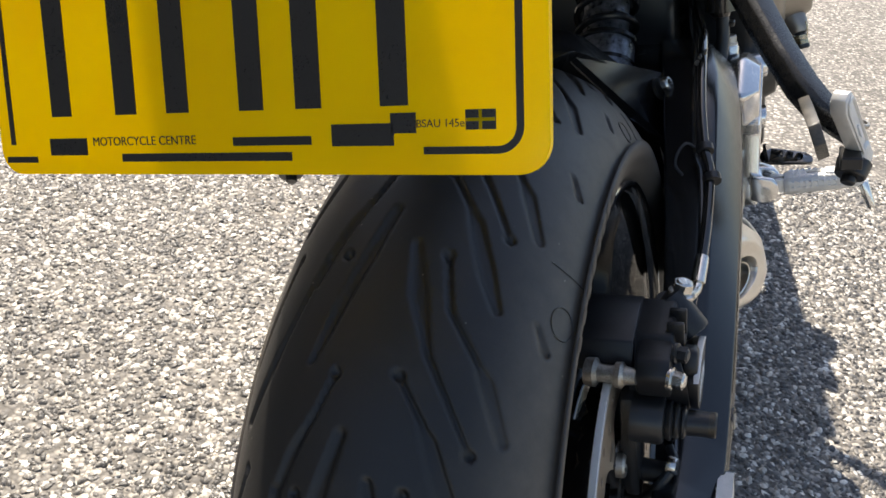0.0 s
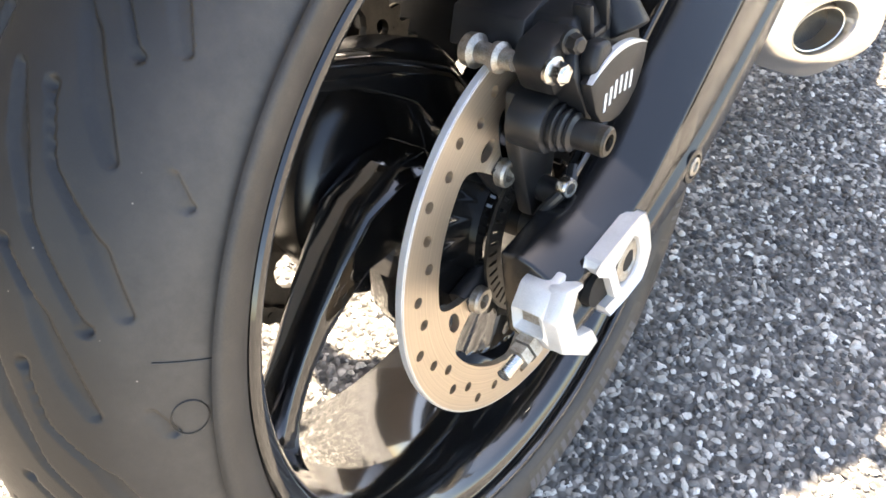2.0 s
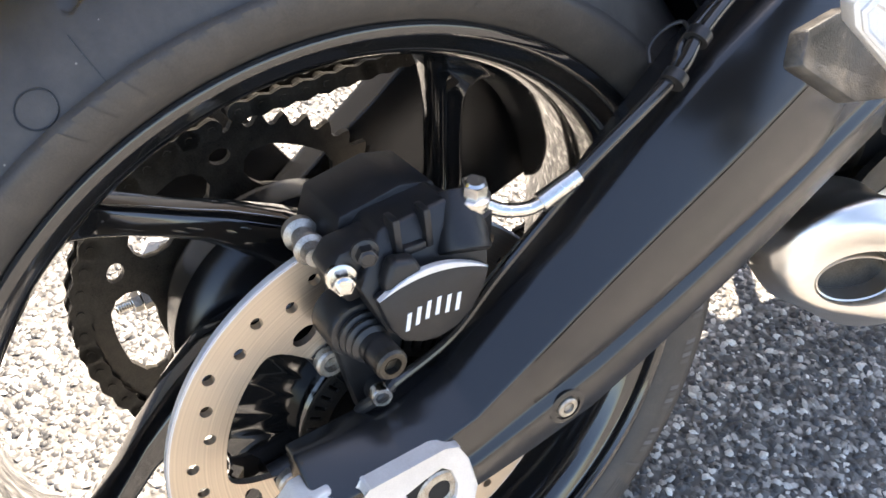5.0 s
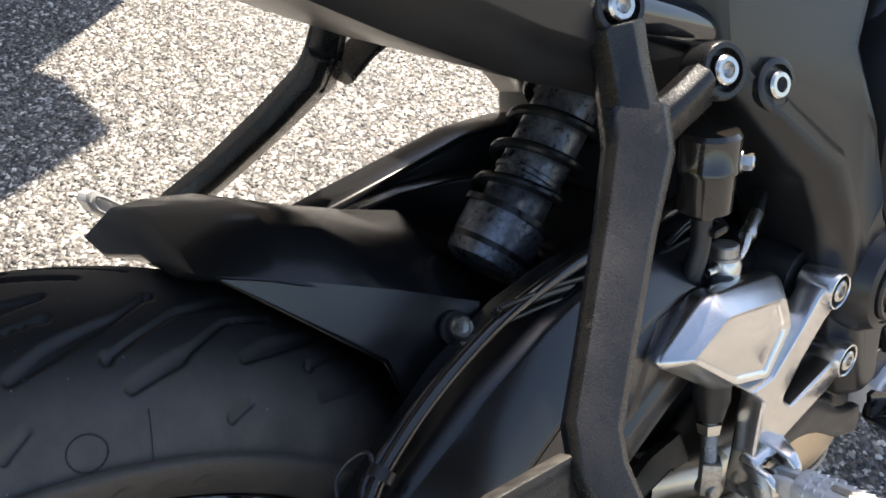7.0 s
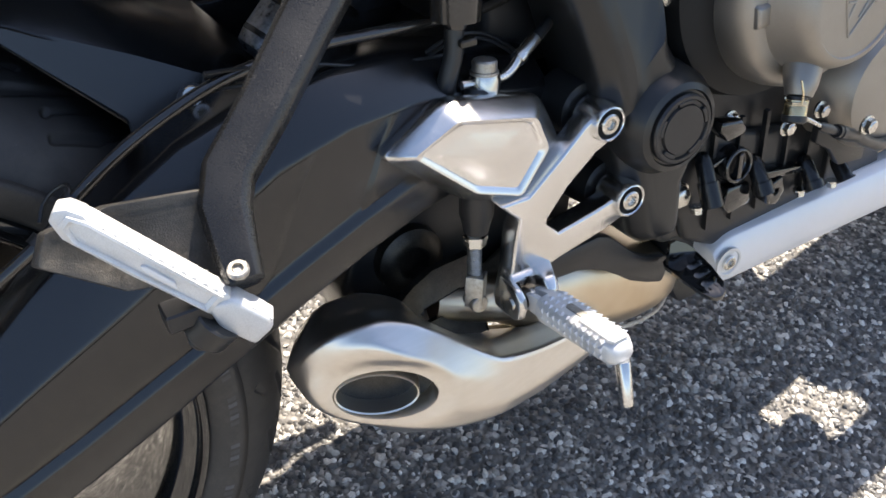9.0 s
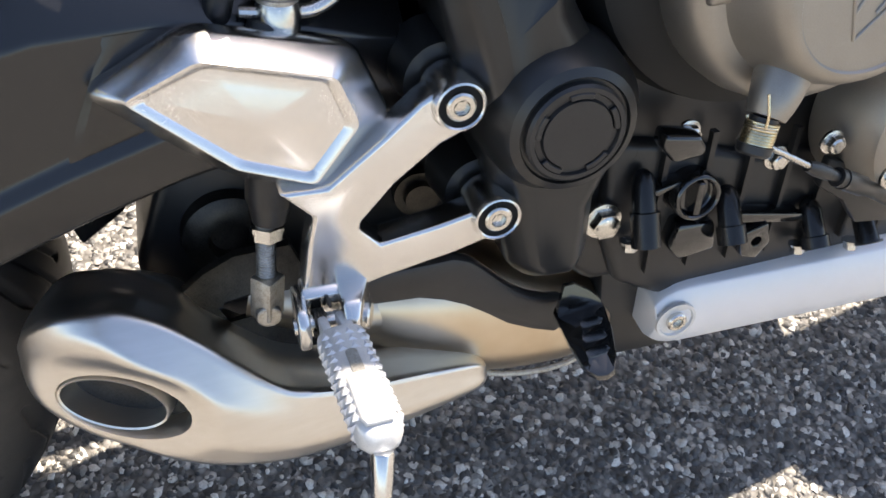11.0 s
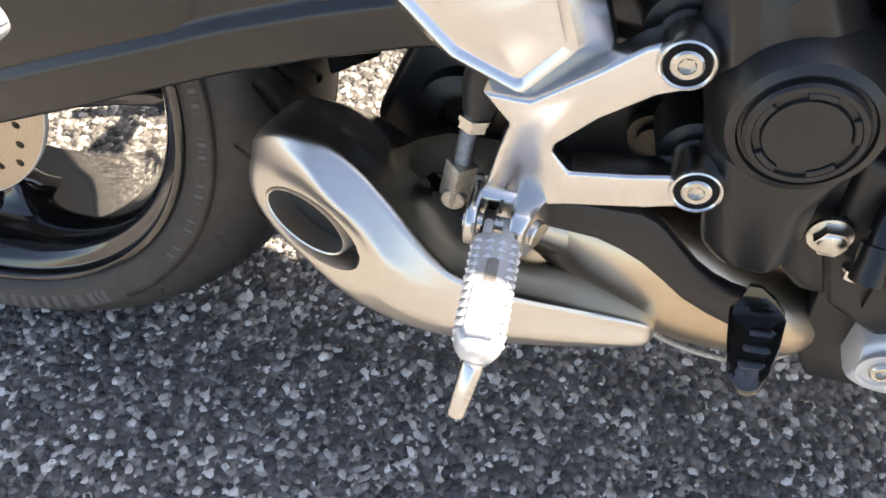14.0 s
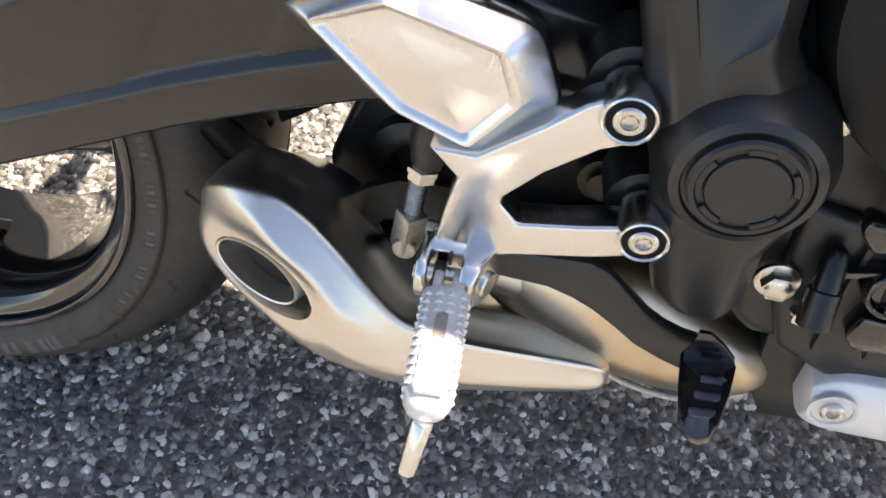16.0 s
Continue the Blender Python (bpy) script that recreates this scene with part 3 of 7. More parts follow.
def spoke(at):
    bm = bmesh.new()
    loops = []
    for r, sweep, w, xc, xt in ((0.040, -55, 0.060, 0.006, 0.056), (0.065, -46, 0.056, 0.006, 0.050), (0.088, -36, 0.048, 0.005, 0.042), (0.108, -24.5, 0.036, 0.004, 0.035), (0.130, -16, 0.0255, 0.003, 0.030), (0.150, -9.5, 0.0215, 0.002, 0.028),
                                (0.165, -6, 0.0215, 0.002, 0.028), (0.180, -3, 0.0235, 0.002, 0.030), (0.190, -1.5, 0.0290, 0.002, 0.036), (0.198, -0.5, 0.041, 0.002, 0.046), (0.2035, 0, 0.060, 0.002, 0.060)):
        c = ring_point(r, at + sweep, xc)
        t = ring_point(r, at + sweep + 90, 0) - AXLE
        t.normalize()
        h = Vector((xt / 2, 0, 0))
        s = t * w / 2
        loops.append([c - s * 0.7 + h, c + s * 0.7 + h, c + s + h * 0.5, c + s - h * 0.5, c + s * 0.7 - h, c - s * 0.7 - h, c - s - h * 0.5, c - s + h * 0.5])
    loft(bm, loops)
    return part("spoke", rounded(bm, 0.002, 2, 30), M_GLOSS, rim)


for k in range(5):
    spoke(203 + 72 * k)
bm = bmesh.new()
turned(bm, AXLE, (1, 0, 0), [(-0.072, 0.0), (-0.072, 0.056), (-0.05, 0.060), (-0.03, 0.052), (0.03, 0.050), (0.055, 0.054), (0.078, 0.054), (0.081, 0.05), (0.081, 0.0)], 48)
hub = part("wheel_hub", bm, M_GLOSS, rim)
bm = bmesh.new()
turned(bm, AXLE, (1, 0, 0), [(-0.080, 0.0), (-0.080, 0.078), (-0.076, 0.086), (-0.060, 0.090), (-0.034, 0.093), (-0.026, 0.088), (-0.020, 0.074), (-0.012, 0.050)], 64)
part("cush_drum", bm, M_SATIN, rim, "black cush drive drum")
bm = bmesh.new()
rod(bm, (-0.155, 0, AX), (0.150, 0, AX), 0.0125, seg=24)
part("rear_axle", bm, M_DARKSTEEL, bike)


def perforated(bm, outline, holes, x0, x1):
    """A plate between x0 and x1 with holes right through; loops of (y, z)."""
    loops = [outline] + holes
    front, edges = [], []
    for loop in loops:
        vs = [bm.verts.new((x1, y, z)) for y, z in loop]
        front.append(vs)
        for a, b in zip(vs, vs[1:] + vs[:1]):
            edges.append(bm.edges.new((a, b)))
    res = bmesh.ops.triangle_fill(bm, use_beauty=True, use_dissolve=False, edges=edges)
    faces = [g for g in res["geom"] if isinstance(g, bmesh.types.BMFace)]
    back = {v: bm.verts.new((x0, v.co.y, v.co.z)) for loop in front for v in loop}
    for f in faces:
        bm.faces.new([back[v] for v in reversed(f.verts)])
    for loop in front:
        for a, b in zip(loop, loop[1:] + loop[:1]):
            bm.faces.new((a, b, back[b], back[a]))
    return bm


def circle(y, z, r, n=14, squash=1.0, turn=0.0):
    out = []
    for k in range(n):
        a, b = r * math.cos(k * math.tau / n), r * squash * math.sin(k * math.tau / n)
        out.append((y + a * math.cos(turn) - b * math.sin(turn), z + a * math.sin(turn) + b * math.cos(turn)))
    return out


# brake disc
DX = 0.0856
bm = bmesh.new()
holes = []
inner = []
for k in range(240):
    a = math.tau * k / 240
    lug = max(0.0, math.cos(5 * (a - radians(117))))
    rr = 0.0985 - 0.039 * lug ** 5
    inner.append((rr * math.cos(a), AX + rr * math.sin(a)))
holes.append(inner)
for k in range(40):
    a = radians(-174.5 + 9.0 * k)
    rr = (0.1205, 0.1145, 0.1085, 0.1165, 0.1125)[k % 5]
    holes.append(circle(rr * math.cos(a), AX + rr * math.sin(a), 0.0034))
for k in range(5):
    a = radians(116.5 + 72 * k)
    holes.append(circle(0.089 * math.cos(a), AX + 0.089 * math.sin(a), 0.0078, 16, 0.6, a + 1.57))
perforated(bm, circle(0, AX, 0.1298, 240), holes, DX - 0.005, DX)
disc = part("brake_disc", bm, M_DISC, bike, "drilled steel brake disc with a warm swept face", 30)
bm = bmesh.new()
turned(bm, (DX, 0, AX), (1, 0, 0), [(-0.0050, 0.1296), (-0.0046, 0.1302), (-0.0006, 0.1302), (0.0002, 0.1294), (0.0002, 0.1288)], 160)
part("disc_rim", bm, M_ALLOY, disc, "bright turned edge")
for k in range(5):
    a = 117 + 72 * k
    socket_bolt(disc, ring_point(0.067, a, DX + 0.001), (1, 0, 0), 0.0085, 0.006, "disc_bolt", M_RUSTY)
    bm = bmesh.new()
    p, q = ring_point(0.04, a, DX - 0.006), ring_point(0.075, a, DX - 0.006)
    tube(bm, [p, q], 0.0085, 12, 2, False)
    part("disc_carrier_arm", bm, M_BLACK, disc)
bm = bmesh.new()
perforated(bm, circle(0, AX, 0.0940, 96), [circle(0, AX, 0.040, 64)], DX - 0.020, DX - 0.0125)
part("disc_carrier", rounded(bm, 0.002, 2, 40), M_GLOSS, disc, "black disc carrier plate")
# toothed sensor ring
bm = bmesh.new()
slots = []
for k in range(48):
    a = math.tau * k / 48
    c, s = math.cos(a), math.sin(a)
    slots.append([(c * r - s * w, AX + s * r + c * w) for r, w in ((0.0475, -0.0011), (0.0555, -0.0011), (0.0555, 0.0011), (0.0475, 0.0011))])
perforated(bm, circle(0, AX, 0.058, 96), [circle(0, AX, 0.043, 64)] + slots, DX + 0.002, DX + 0.004)
part("sensor_ring", bm, M_DARKSTEEL, bike)

# caliper
caliper_bm = bmesh.new()
side_slab(caliper_bm, [(-0.022, 0.432), (-0.004, 0.453), (0.034, 0.456), (0.052, 0.440), (0.047, 0.416), (0.030, 0.396), (0.006, 0.392), (-0.012, 0.402)], 0.094, 0.132)
for v in caliper_bm.verts:
    if v.co.x > 0.12 and v.co.z > 0.43:
        v.co.x -= 0.5 * (v.co.z - 0.43)
rounded(caliper_bm, 0.0018, 2)
caliper = part("brake_caliper", caliper_bm, M_CALIPER, bike, "charcoal rear brake caliper over the disc")
bm = bmesh.new()
side_slab(bm, [(-0.022, 0.434), (-0.014, 0.453), (0.020, 0.459), (0.038, 0.455), (0.047, 0.436), (0.02, 0.424)], 0.052, 0.098)
part("caliper_bridge", rounded(bm, 0.0014, 2), M_CALIPER, caliper)
bm = bmesh.new()
def arch(sag, n=14):
    return [(-0.0168 + 0.0613 * k / n, 0.4262 - 0.0052 * k / n + sag * 4 * (k / n) * (1 - k / n)) for k in range(n + 1)]


side_slab(bm, arch(0.0078) + [(0.041, 0.411), (0.033, 0.400), (0.024, 0.394), (0.014, 0.3915), (0.004, 0.393), (-0.006, 0.398), (-0.012, 0.407)], 0.130, 0.1372)
part("caliper_cover", rounded(bm, 0.0012, 2), M_CALIPER, caliper, "smooth charcoal cover plate")
bm = bmesh.new()
side_slab(bm, arch(0.0108) + arch(0.0070)[-2:0:-1], 0.134, 0.1379)
part("machined_edge", rounded(bm, 0.0008, 1), M_ALLOY, caliper, "bright machined arc")
for k in range(6):
    y = -0.004 + 0.0056 * k
    bm = bmesh.new()
    lean = 0.0012
    z = 0.4105 + 0.0012 * (1 - abs(k - 2.5))
    side_slab(bm, [(y - lean, z - 0.0048), (y + 0.0022 - lean, z - 0.0048), (y + 0.0022 + lean, z + 0.0048), (y + lean, z + 0.0048)], 0.1372, 0.1376)
    part("logo_bar", bm, M_WHITE, caliper, "white printed mark", 0)
bm = bmesh.new()
side_slab(bm, [(-0.034, 0.440), (-0.026, 0.449), (0.004, 0.451), (-0.004, 0.422), (-0.026, 0.420)], 0.100, 0.122)
part("caliper_shoulder", rounded(bm, 0.003, 2), M_CALIPER, caliper)
bm = bmesh.new()
side_slab(bm, [(-0.012, 0.432), (-0.006, 0.444), (0.006, 0.441), (0.010, 0.430), (0.002, 0.421), (-0.010, 0.422)], 0.126, 0.1365)
part("caliper_lug", rounded(bm, 0.003, 3), M_CALIPER, caliper)
bm = bmesh.new()
for y0, y1, z0, z1 in ((0.000, 0.004, 0.440, 0.459), (0.0165, 0.0205, 0.438, 0.459), (0.004, 0.0165, 0.438, 0.4425)):
    box(bm, (0.122, (y0 + y1) / 2, (z0 + z1) / 2), (0.011, y1 - y0, z1 - z0))
part("caliper_web", rounded(bm, 0.0012, 2), M_CALIPER, caliper)
bm = bmesh.new()
rod(bm, (0.110, 0.043, 0.452), (0.128, 0.036, 0.428), 0.0125, 0.0145, 24)
part("hose_boss_root", rounded(bm, 0.002, 2), M_CALIPER, caliper)
socket_bolt(caliper, (0.121, -0.027, 0.437), (1, -0.25, 0), 0.0058, 0.009, "bleed_bolt", M_ZINC, True)
socket_bolt(caliper, (0.123, -0.014, 0.447), (1, -0.25, 0), 0.0052, 0.008, "bleed_nipple", M_BLACK, True)
bm = bmesh.new()
turned(bm, (0.070, -0.027, 0.437), (1, -0.12, 0.05), [(0, 0), (0, 0.009), (0.006, 0.0095), (0.008, 0.006), (0.018, 0.0055), (0.019, 0.008), (0.023, 0.0085), (0.025, 0.006), (0.032, 0.005), (0.032, 0)], 20)
part("slide_pin", bm, M_RUSTY, caliper, "weathered zinc slide pin")
bm = bmesh.new()
turned(bm, (0.096, -0.021, 0.400), (1, 0.02, -0.05), [(0, 0), (0, 0.0165), (0.018, 0.0165), (0.0205, 0.0155), (0.0215, 0.0118), (0.0235, 0.0132), (0.0252, 0.0132), (0.0265, 0.0106), (0.028, 0.0120), (0.0295, 0.0120), (0.031, 0.0095), (0.0322, 0.0107), (0.0335, 0.0107), (0.035, 0.0082), (0.04, 0.0082)], 32)
part("pin_boot", bm, M_PLASTIC, caliper, "ribbed rubber pin boot")
bm = bmesh.new()
turned(bm, (0.131, -0.0195, 0.398), (1, 0.02, -0.05), [(0, 0), (0, 0.0082), (0.014, 0.0082), (0.014, 0)], 28)
part("pin_sleeve", bm, M_BLACK, caliper)
socket_bolt(caliper, (0.144, -0.0192, 0.3973), (1, 0.02, -0.05), 0.0084, 0.0050, "pin_cap", M_DARKSTEEL)
bm = bmesh.new()
side_slab(bm, [(-0.026, 0.416), (0.004, 0.420), (0.018, 0.395), (0.004, 0.352), (-0.004, 0.328), (-0.022, 0.330), (-0.026, 0.355), (-0.030, 0.385)], 0.089, 0.100)
part("caliper_bracket", rounded(bm, 0.003, 2), M_BLACK, caliper)
bm = bmesh.new()
turned(bm, (0.116, 0.046, 0.443), (0.25, 0.05, 1), [(-0.012, 0), (-0.012, 0.014), (0.004, 0.013), (0.006, 0.0)], 20)
part("hose_boss", bm, M_CALIPER, caliper)
socket_bolt(caliper, (0.1205, 0.0475, 0.4515), (0.25, 0.05, 1), 0.0070, 0.010, "banjo_bolt", M_ZINC, True, "bright plated banjo bolt")
bm = bmesh.new()
turned(bm, (0.1188, 0.0470, 0.4450), (0.25, 0.05, 1), [(0, 0.0), (0, 0.0090), (0.007, 0.0090), (0.007, 0.0)], 24)
part("banjo_eye", bm, M_ZINC, caliper)
bm = bmesh.new()
tube(bm, [(0.1210, 0.053, 0.4465), (0.1245, 0.062, 0.4410), (0.1275, 0.074, 0.4385), (0.1290, 0.084, 0.4400)], 0.0038, 12)
rod(bm, (0.1285, 0.082, 0.4395), (0.1298, 0.105, 0.4482), 0.0054, 0.0050, 16)
part("hose_ferrule", bm, M_ZINC, caliper, "plated hose ferrule")
bm = bmesh.new()
tube(bm, [(0.118, -0.004, 0.362), (0.121, -0.016, 0.357), (0.112, -0.026, 0.345), (0.104, -0.022, 0.332)], 0.0035, 10)
rod(bm, (0.098, -0.010, 0.345), (0.116, -0.012, 0.345), 0.008)
part("wheel_sensor", bm, M_PLASTIC, bike, "black wheel speed sensor")
socket_bolt(bike, (0.118, -0.016, 0.357), (1, -0.2, 0), 0.0062, 0.006, "sensor_screw", M_ZINC)

# swingarm
ARM = [(-0.070, 0.281, 0.300, 0.331, 0.346, 0.110, 0.1520), (-0.020, 0.283, 0.305, 0.334, 0.347, 0.108, 0.1535), (0.020, 0.286, 0.314, 0.345, 0.360, 0.106, 0.1545),
       (0.060, 0.293, 0.326, 0.368, 0.390, 0.104, 0.1550), (0.100, 0.302, 0.338, 0.391, 0.416, 0.102, 0.1550), (0.150, 0.321, 0.357, 0.416, 0.456, 0.098, 0.1540),
       (0.200, 0.342, 0.378, 0.440, 0.489, 0.092, 0.1530), (0.250, 0.364, 0.398, 0.466, 0.515, 0.086, 0.1510), (0.300, 0.384, 0.418, 0.490, 0.529, 0.080, 0.1470),
       (0.350, 0.400, 0.434, 0.500, 0.531, 0.074, 0.1410), (0.400, 0.412, 0.446, 0.500, 0.526, 0.068, 0.1330), (0.450, 0.418, 0.446, 0.490, 0.514, 0.06, 0.124),
       (0.520, 0.410, 0.432, 0.470, 0.492, 0.05, 0.112)]


def swingarm_side(side, name, label):
    bm = bmesh.new()
    loops = []
    for y, zb, zl, zc, zt, xi, xo in ARM:
        ledge = 0.005 if y < 0.03 else 0.0070
        if side < 0:
            zb -= 0.036 * min(1, max(0, (y - 0.05) / 0.09))
        loop = [(xi, zb + 0.002), (xo - 0.014, zb), (xo - 0.004, zb + 0.005), (xo + 0.0005, zl - 0.0015), (xo - 0.0045, zl + ledge), (xo, zc), (xo - 0.021, zt - 0.003), (xo - 0.030, zt), (xi, zt - 0.002)]
        loops.append([Vector((side * x, y, z)) for x, z in loop])
    loft(bm, loops)
    return part(name, rounded(bm, 0.0024, 3, 14), M_SATIN, bike, label, 40)


swing_r = swingarm_side(1, "swingarm_side", "satin black aluminium swingarm side")
swing_l = swingarm_side(-1, "swingarm_side", "satin black aluminium swingarm side")
swing_l.data.materials[0] = M_HUGGER
bm = bmesh.new()
side_slab(bm, [(-0.080, 0.420), (-0.0610, 0.3750), (-0.0420, 0.3320), (-0.020, 0.326), (0.030, 0.340), (0.0500, 0.3590), (0.0350, 0.3830), (0.012, 0.420), (-0.030, 0.428)], -0.153, -0.147)
part("chain_side_plate", rounded(bm, 0.002, 2), M_HUGGER, swing_l)
bm = bmesh.new()
box(bm, (0, 0.455, 0.455), (0.16, 0.12, 0.085))
part("swingarm_bridge", rounded(bm, 0.012, 3), M_SATIN, bike)


def arm_face(y, f, lift):
    """A place on the right swingarm's outer face: f from its lower ledge to its upper edge."""
    zl, zc, xo = (float(np.interp(y, [a[0] for a in ARM], [a[k] for a in ARM])) for k in (2, 3, 6))
    z0 = zl + 0.009
    return Vector((xo - 0.0036 * (1 - f) + lift, y, z0 + f * (zc - 0.002 - z0)))


# raised fields of the casting, with a sunken field between them
for low0, low1, top0, top1 in ((0.058, 0.285, 0.058, 0.325), (0.352, 0.450, 0.378, 0.450)):
    bm = bmesh.new()
    us, fs = (0, 0.05, 0.1, 0.2, 0.3, 0.4, 0.5, 0.6, 0.7, 0.8, 0.9, 0.955, 1), (-0.10, 0.0, 0.25, 0.5, 0.75, 1.0)
    grid = [[bm.verts.new(arm_face(low0 + (low1 - low0) * u + ((top0 - low0) * (1 - u) + (top1 - low1) * u) * f, f,
                                   (0.0019 if 0 < u < 1 else -0.0006) * (1 if -0.05 < f < 0.99 else 0.1))) for f in fs] for u in us]
    for g, h in zip(grid, grid[1:]):
        for k in range(len(fs) - 1):
            bm.faces.new((g[k], h[k], h[k + 1], g[k + 1]))
    part("cast_field", bm, M_SATIN, swing_r, "", 30)


def chain_end(side):
    """Silver adjuster block, adjuster bolt and axle plate at the end of a swingarm side."""
    bm = bmesh.new()
    side_slab(bm, [(-0.087, 0.326), (-0.076, 0.3365), (-0.0600, 0.3375), (-0.0615, 0.330), (-0.064, 0.296), (-0.050, 0.278), (-0.058, 0.271), (-0.079, 0.294), (-0.087, 0.310)], side * 0.127, side * 0.147)
    bm.normal_update()
    back = [f for f in bm.faces if f.calc_center_median().y < -0.0865]
    bmesh.ops.inset_individual(bm, faces=back, thickness=0.0042, depth=0.0)
    bmesh.ops.translate(bm, verts=list({v for f in back for v in f.verts}), vec=(0, 0.007, 0))
    side_slab(bm, [(-0.086, 0.324), (-0.0735, 0.3385), (-0.0565, 0.3315), (-0.0575, 0.3285), (-0.0625, 0.3290), (-0.0685, 0.3175), (-0.0640, 0.2965), (-0.0485, 0.2885), (-0.0415, 0.2725), (-0.054, 0.2705), (-0.0805, 0.2965)],
              side * 0.1435, side * 0.1555)
    block = part("adjuster_block", rounded(bm, 0.0016, 2), M_ALLOY, bike, "silver chain adjuster block")
    bm = bmesh.new()
    box(bm, (side * 0.137, -0.0815, 0.321), (0.0105, 0.002, 0.0125))
    part("adjuster_window", bm, M_RUSTY, block, "recess with a darker mottled floor", 0)
    a = Vector((0, -1, -0.06)).normalized()
    p = Vector((side * 0.137, -0.084, 0.301))
    bm = bmesh.new()
    prof = [(0, 0), (0, 0.0042)]
    for k in range(14):
        d = 0.002 + k * 0.0018
        prof += [(d, 0.0042), (d + 0.0009, 0.0035)]
    turned(bm, p, a, prof + [(0.0275, 0.0038), (0.028, 0)], 14)
    part("adjuster_screw", bm, M_ZINC, block)
    bm = bmesh.new()
    turned(bm, p + a * 0.001, a, [(0, 0.004), (0, 0.0088), (0.0065, 0.0088), (0.0065, 0.0045)], 6)
    turned(bm, p + a * 0.0085, a, [(0, 0.004), (0, 0.0076), (0.006, 0.0076), (0.006, 0.0045)], 6)
    part("lock_nut", bm, M_RUSTY, block)
    # axle plate: a frame round the nut
    bm = bmesh.new()
    window = [(-0.0265, 0.3205), (-0.015, 0.3245), (-0.0045, 0.3268), (0.0005, 0.322), (0.0035, 0.310), (0.002, 0.301), (-0.004, 0.2965), (-0.012, 0.2955), (-0.0195, 0.2975)]
    perforated(bm, [(-0.0480, 0.3340), (-0.0450, 0.3385), (-0.0020, 0.3405), (0.0060, 0.3370), (0.0110, 0.3260), (0.0148, 0.3040), (0.0115, 0.2920), (0.0040, 0.2870), (-0.0150, 0.2870), (-0.0340, 0.2890), (-0.0385, 0.2980),
                    (-0.0300, 0.2995), (-0.0365, 0.3205), (-0.0455, 0.3290)], [window], side * 0.1500, side * 0.1580)
    plate = part("axle_plate", rounded(bm, 0.0011, 2, 40), M_ALLOY, bike, "silver axle plate framing the nut")
    bm = bmesh.new()
    turned(bm, (side * 0.148, -0.006, 0.308), (side, 0, 0), [(0, 0.0), (0, 0.0140), (0.0065, 0.0138), (0.0075, 0.0125), (0.0075, 0.0078), (0.0065, 0.0068), (-0.004, 0.0065), (-0.004, 0)], 32)
    part("axle_nut", bm, M_RUSTY, plate, "corroded hollow axle nut")
    # the slot is a near-black plate, its shade put into the colour
    bm = bmesh.new()
    slot = [(-0.0405 + 0.0105 * math.cos(radians(a)), 0.3125 + 0.0105 * math.sin(radians(a))) for a in range(90, 271, 15)] + [(0.0, 0.2985), (0.0, 0.3195)]
    side_slab(bm, slot, side * 0.1480, side * 0.1546)
    part("axle_slot_shade", bm, M_HOLE_SHADE, bike)
    bm = bmesh.new()
    turned(bm, (side * 0.1545, 0.078, 0.322), (side, -0.05, 0), [(-0.002, 0), (-0.002, 0.0115), (0.0008, 0.0112), (0.0012, 0.0102), (0.0012, 0.0082), (0.0, 0.0078), (0.0, 0)], 28)
    boss = part("stand_bobbin", bm, M_SATIN, bike)
    socket_bolt(boss, (side * 0.1545, 0.078, 0.322), (side, -0.05, 0), 0.0062, 0.0022, "screw", M_RUSTY)


chain_end(1)
chain_end(-1)

# hoses along the swingarm
bm = bmesh.new()
tube(bm, [(0.1298, 0.104, 0.4480), (0.1310, 0.13, 0.464), (0.130, 0.170, 0.486), (0.125, 0.188, 0.499), (0.120, 0.220, 0.517), (0.117, 0.254, 0.531), (0.115, 0.29, 0.541), (0.112, 0.34, 0.545), (0.105, 0.40, 0.540), (0.095, 0.48, 0.535), (0.08, 0.56, 0.55)], 0.0040, 12)
part("brake_hose", bm, M_TRANSL, bike, "black rubber brake hose")
bm = bmesh.new()
tube(bm, [(0.121, -0.010, 0.360), (0.118, 0.03, 0.372), (0.122, 0.06, 0.402), (0.128, 0.11, 0.446), (0.124, 0.170, 0.483), (0.118, 0.188, 0.498), (0.112, 0.254, 0.529), (0.105, 0.34, 0.540), (0.095, 0.42, 0.535), (0.085, 0.52, 0.54)], 0.0026, 10)
part("sensor_cable", bm, M_TRANSL, bike)
for p, d in (((0.132, 0.166, 0.484), 0), ((0.125, 0.188, 0.499), 1)):
    bm = bmesh.new()
    turned(bm, p, (-0.006, 0.022, 0.014), [(-0.003, 0.0), (-0.003, 0.0068), (0.003, 0.0068), (0.003, 0.0)], 16)
    part("cable_tie", bm, M_BLACK, bike)
bm = bmesh.new()
tube(bm, [(0.122, 0.186, 0.497), (0.112, 0.190, 0.503), (0.106, 0.183, 0.500), (0.104, 0.174, 0.492), (0.110, 0.169, 0.485)], 0.0012, 8)
part("cable_guide_ring", bm, M_BLACK, bike)
LOOM = [(0.1120, 0.2765, 0.5407), (0.1100, 0.3146, 0.5346), (0.1080, 0.3454, 0.5268), (0.1060, 0.3771, 0.5168), (0.1040, 0.4138, 0.5104), (0.1000, 0.4457, 0.5060)]
bm = bmesh.new()
for k, (r, dz) in enumerate(((0.0026, 0), (0.0016, 0.0045), (0.0013, -0.0036), (0.0012, 0.0075))):
    tube(bm, [Vector(p) + Vector((0.002 * k, 0, dz)) for p in LOOM], r, 8)
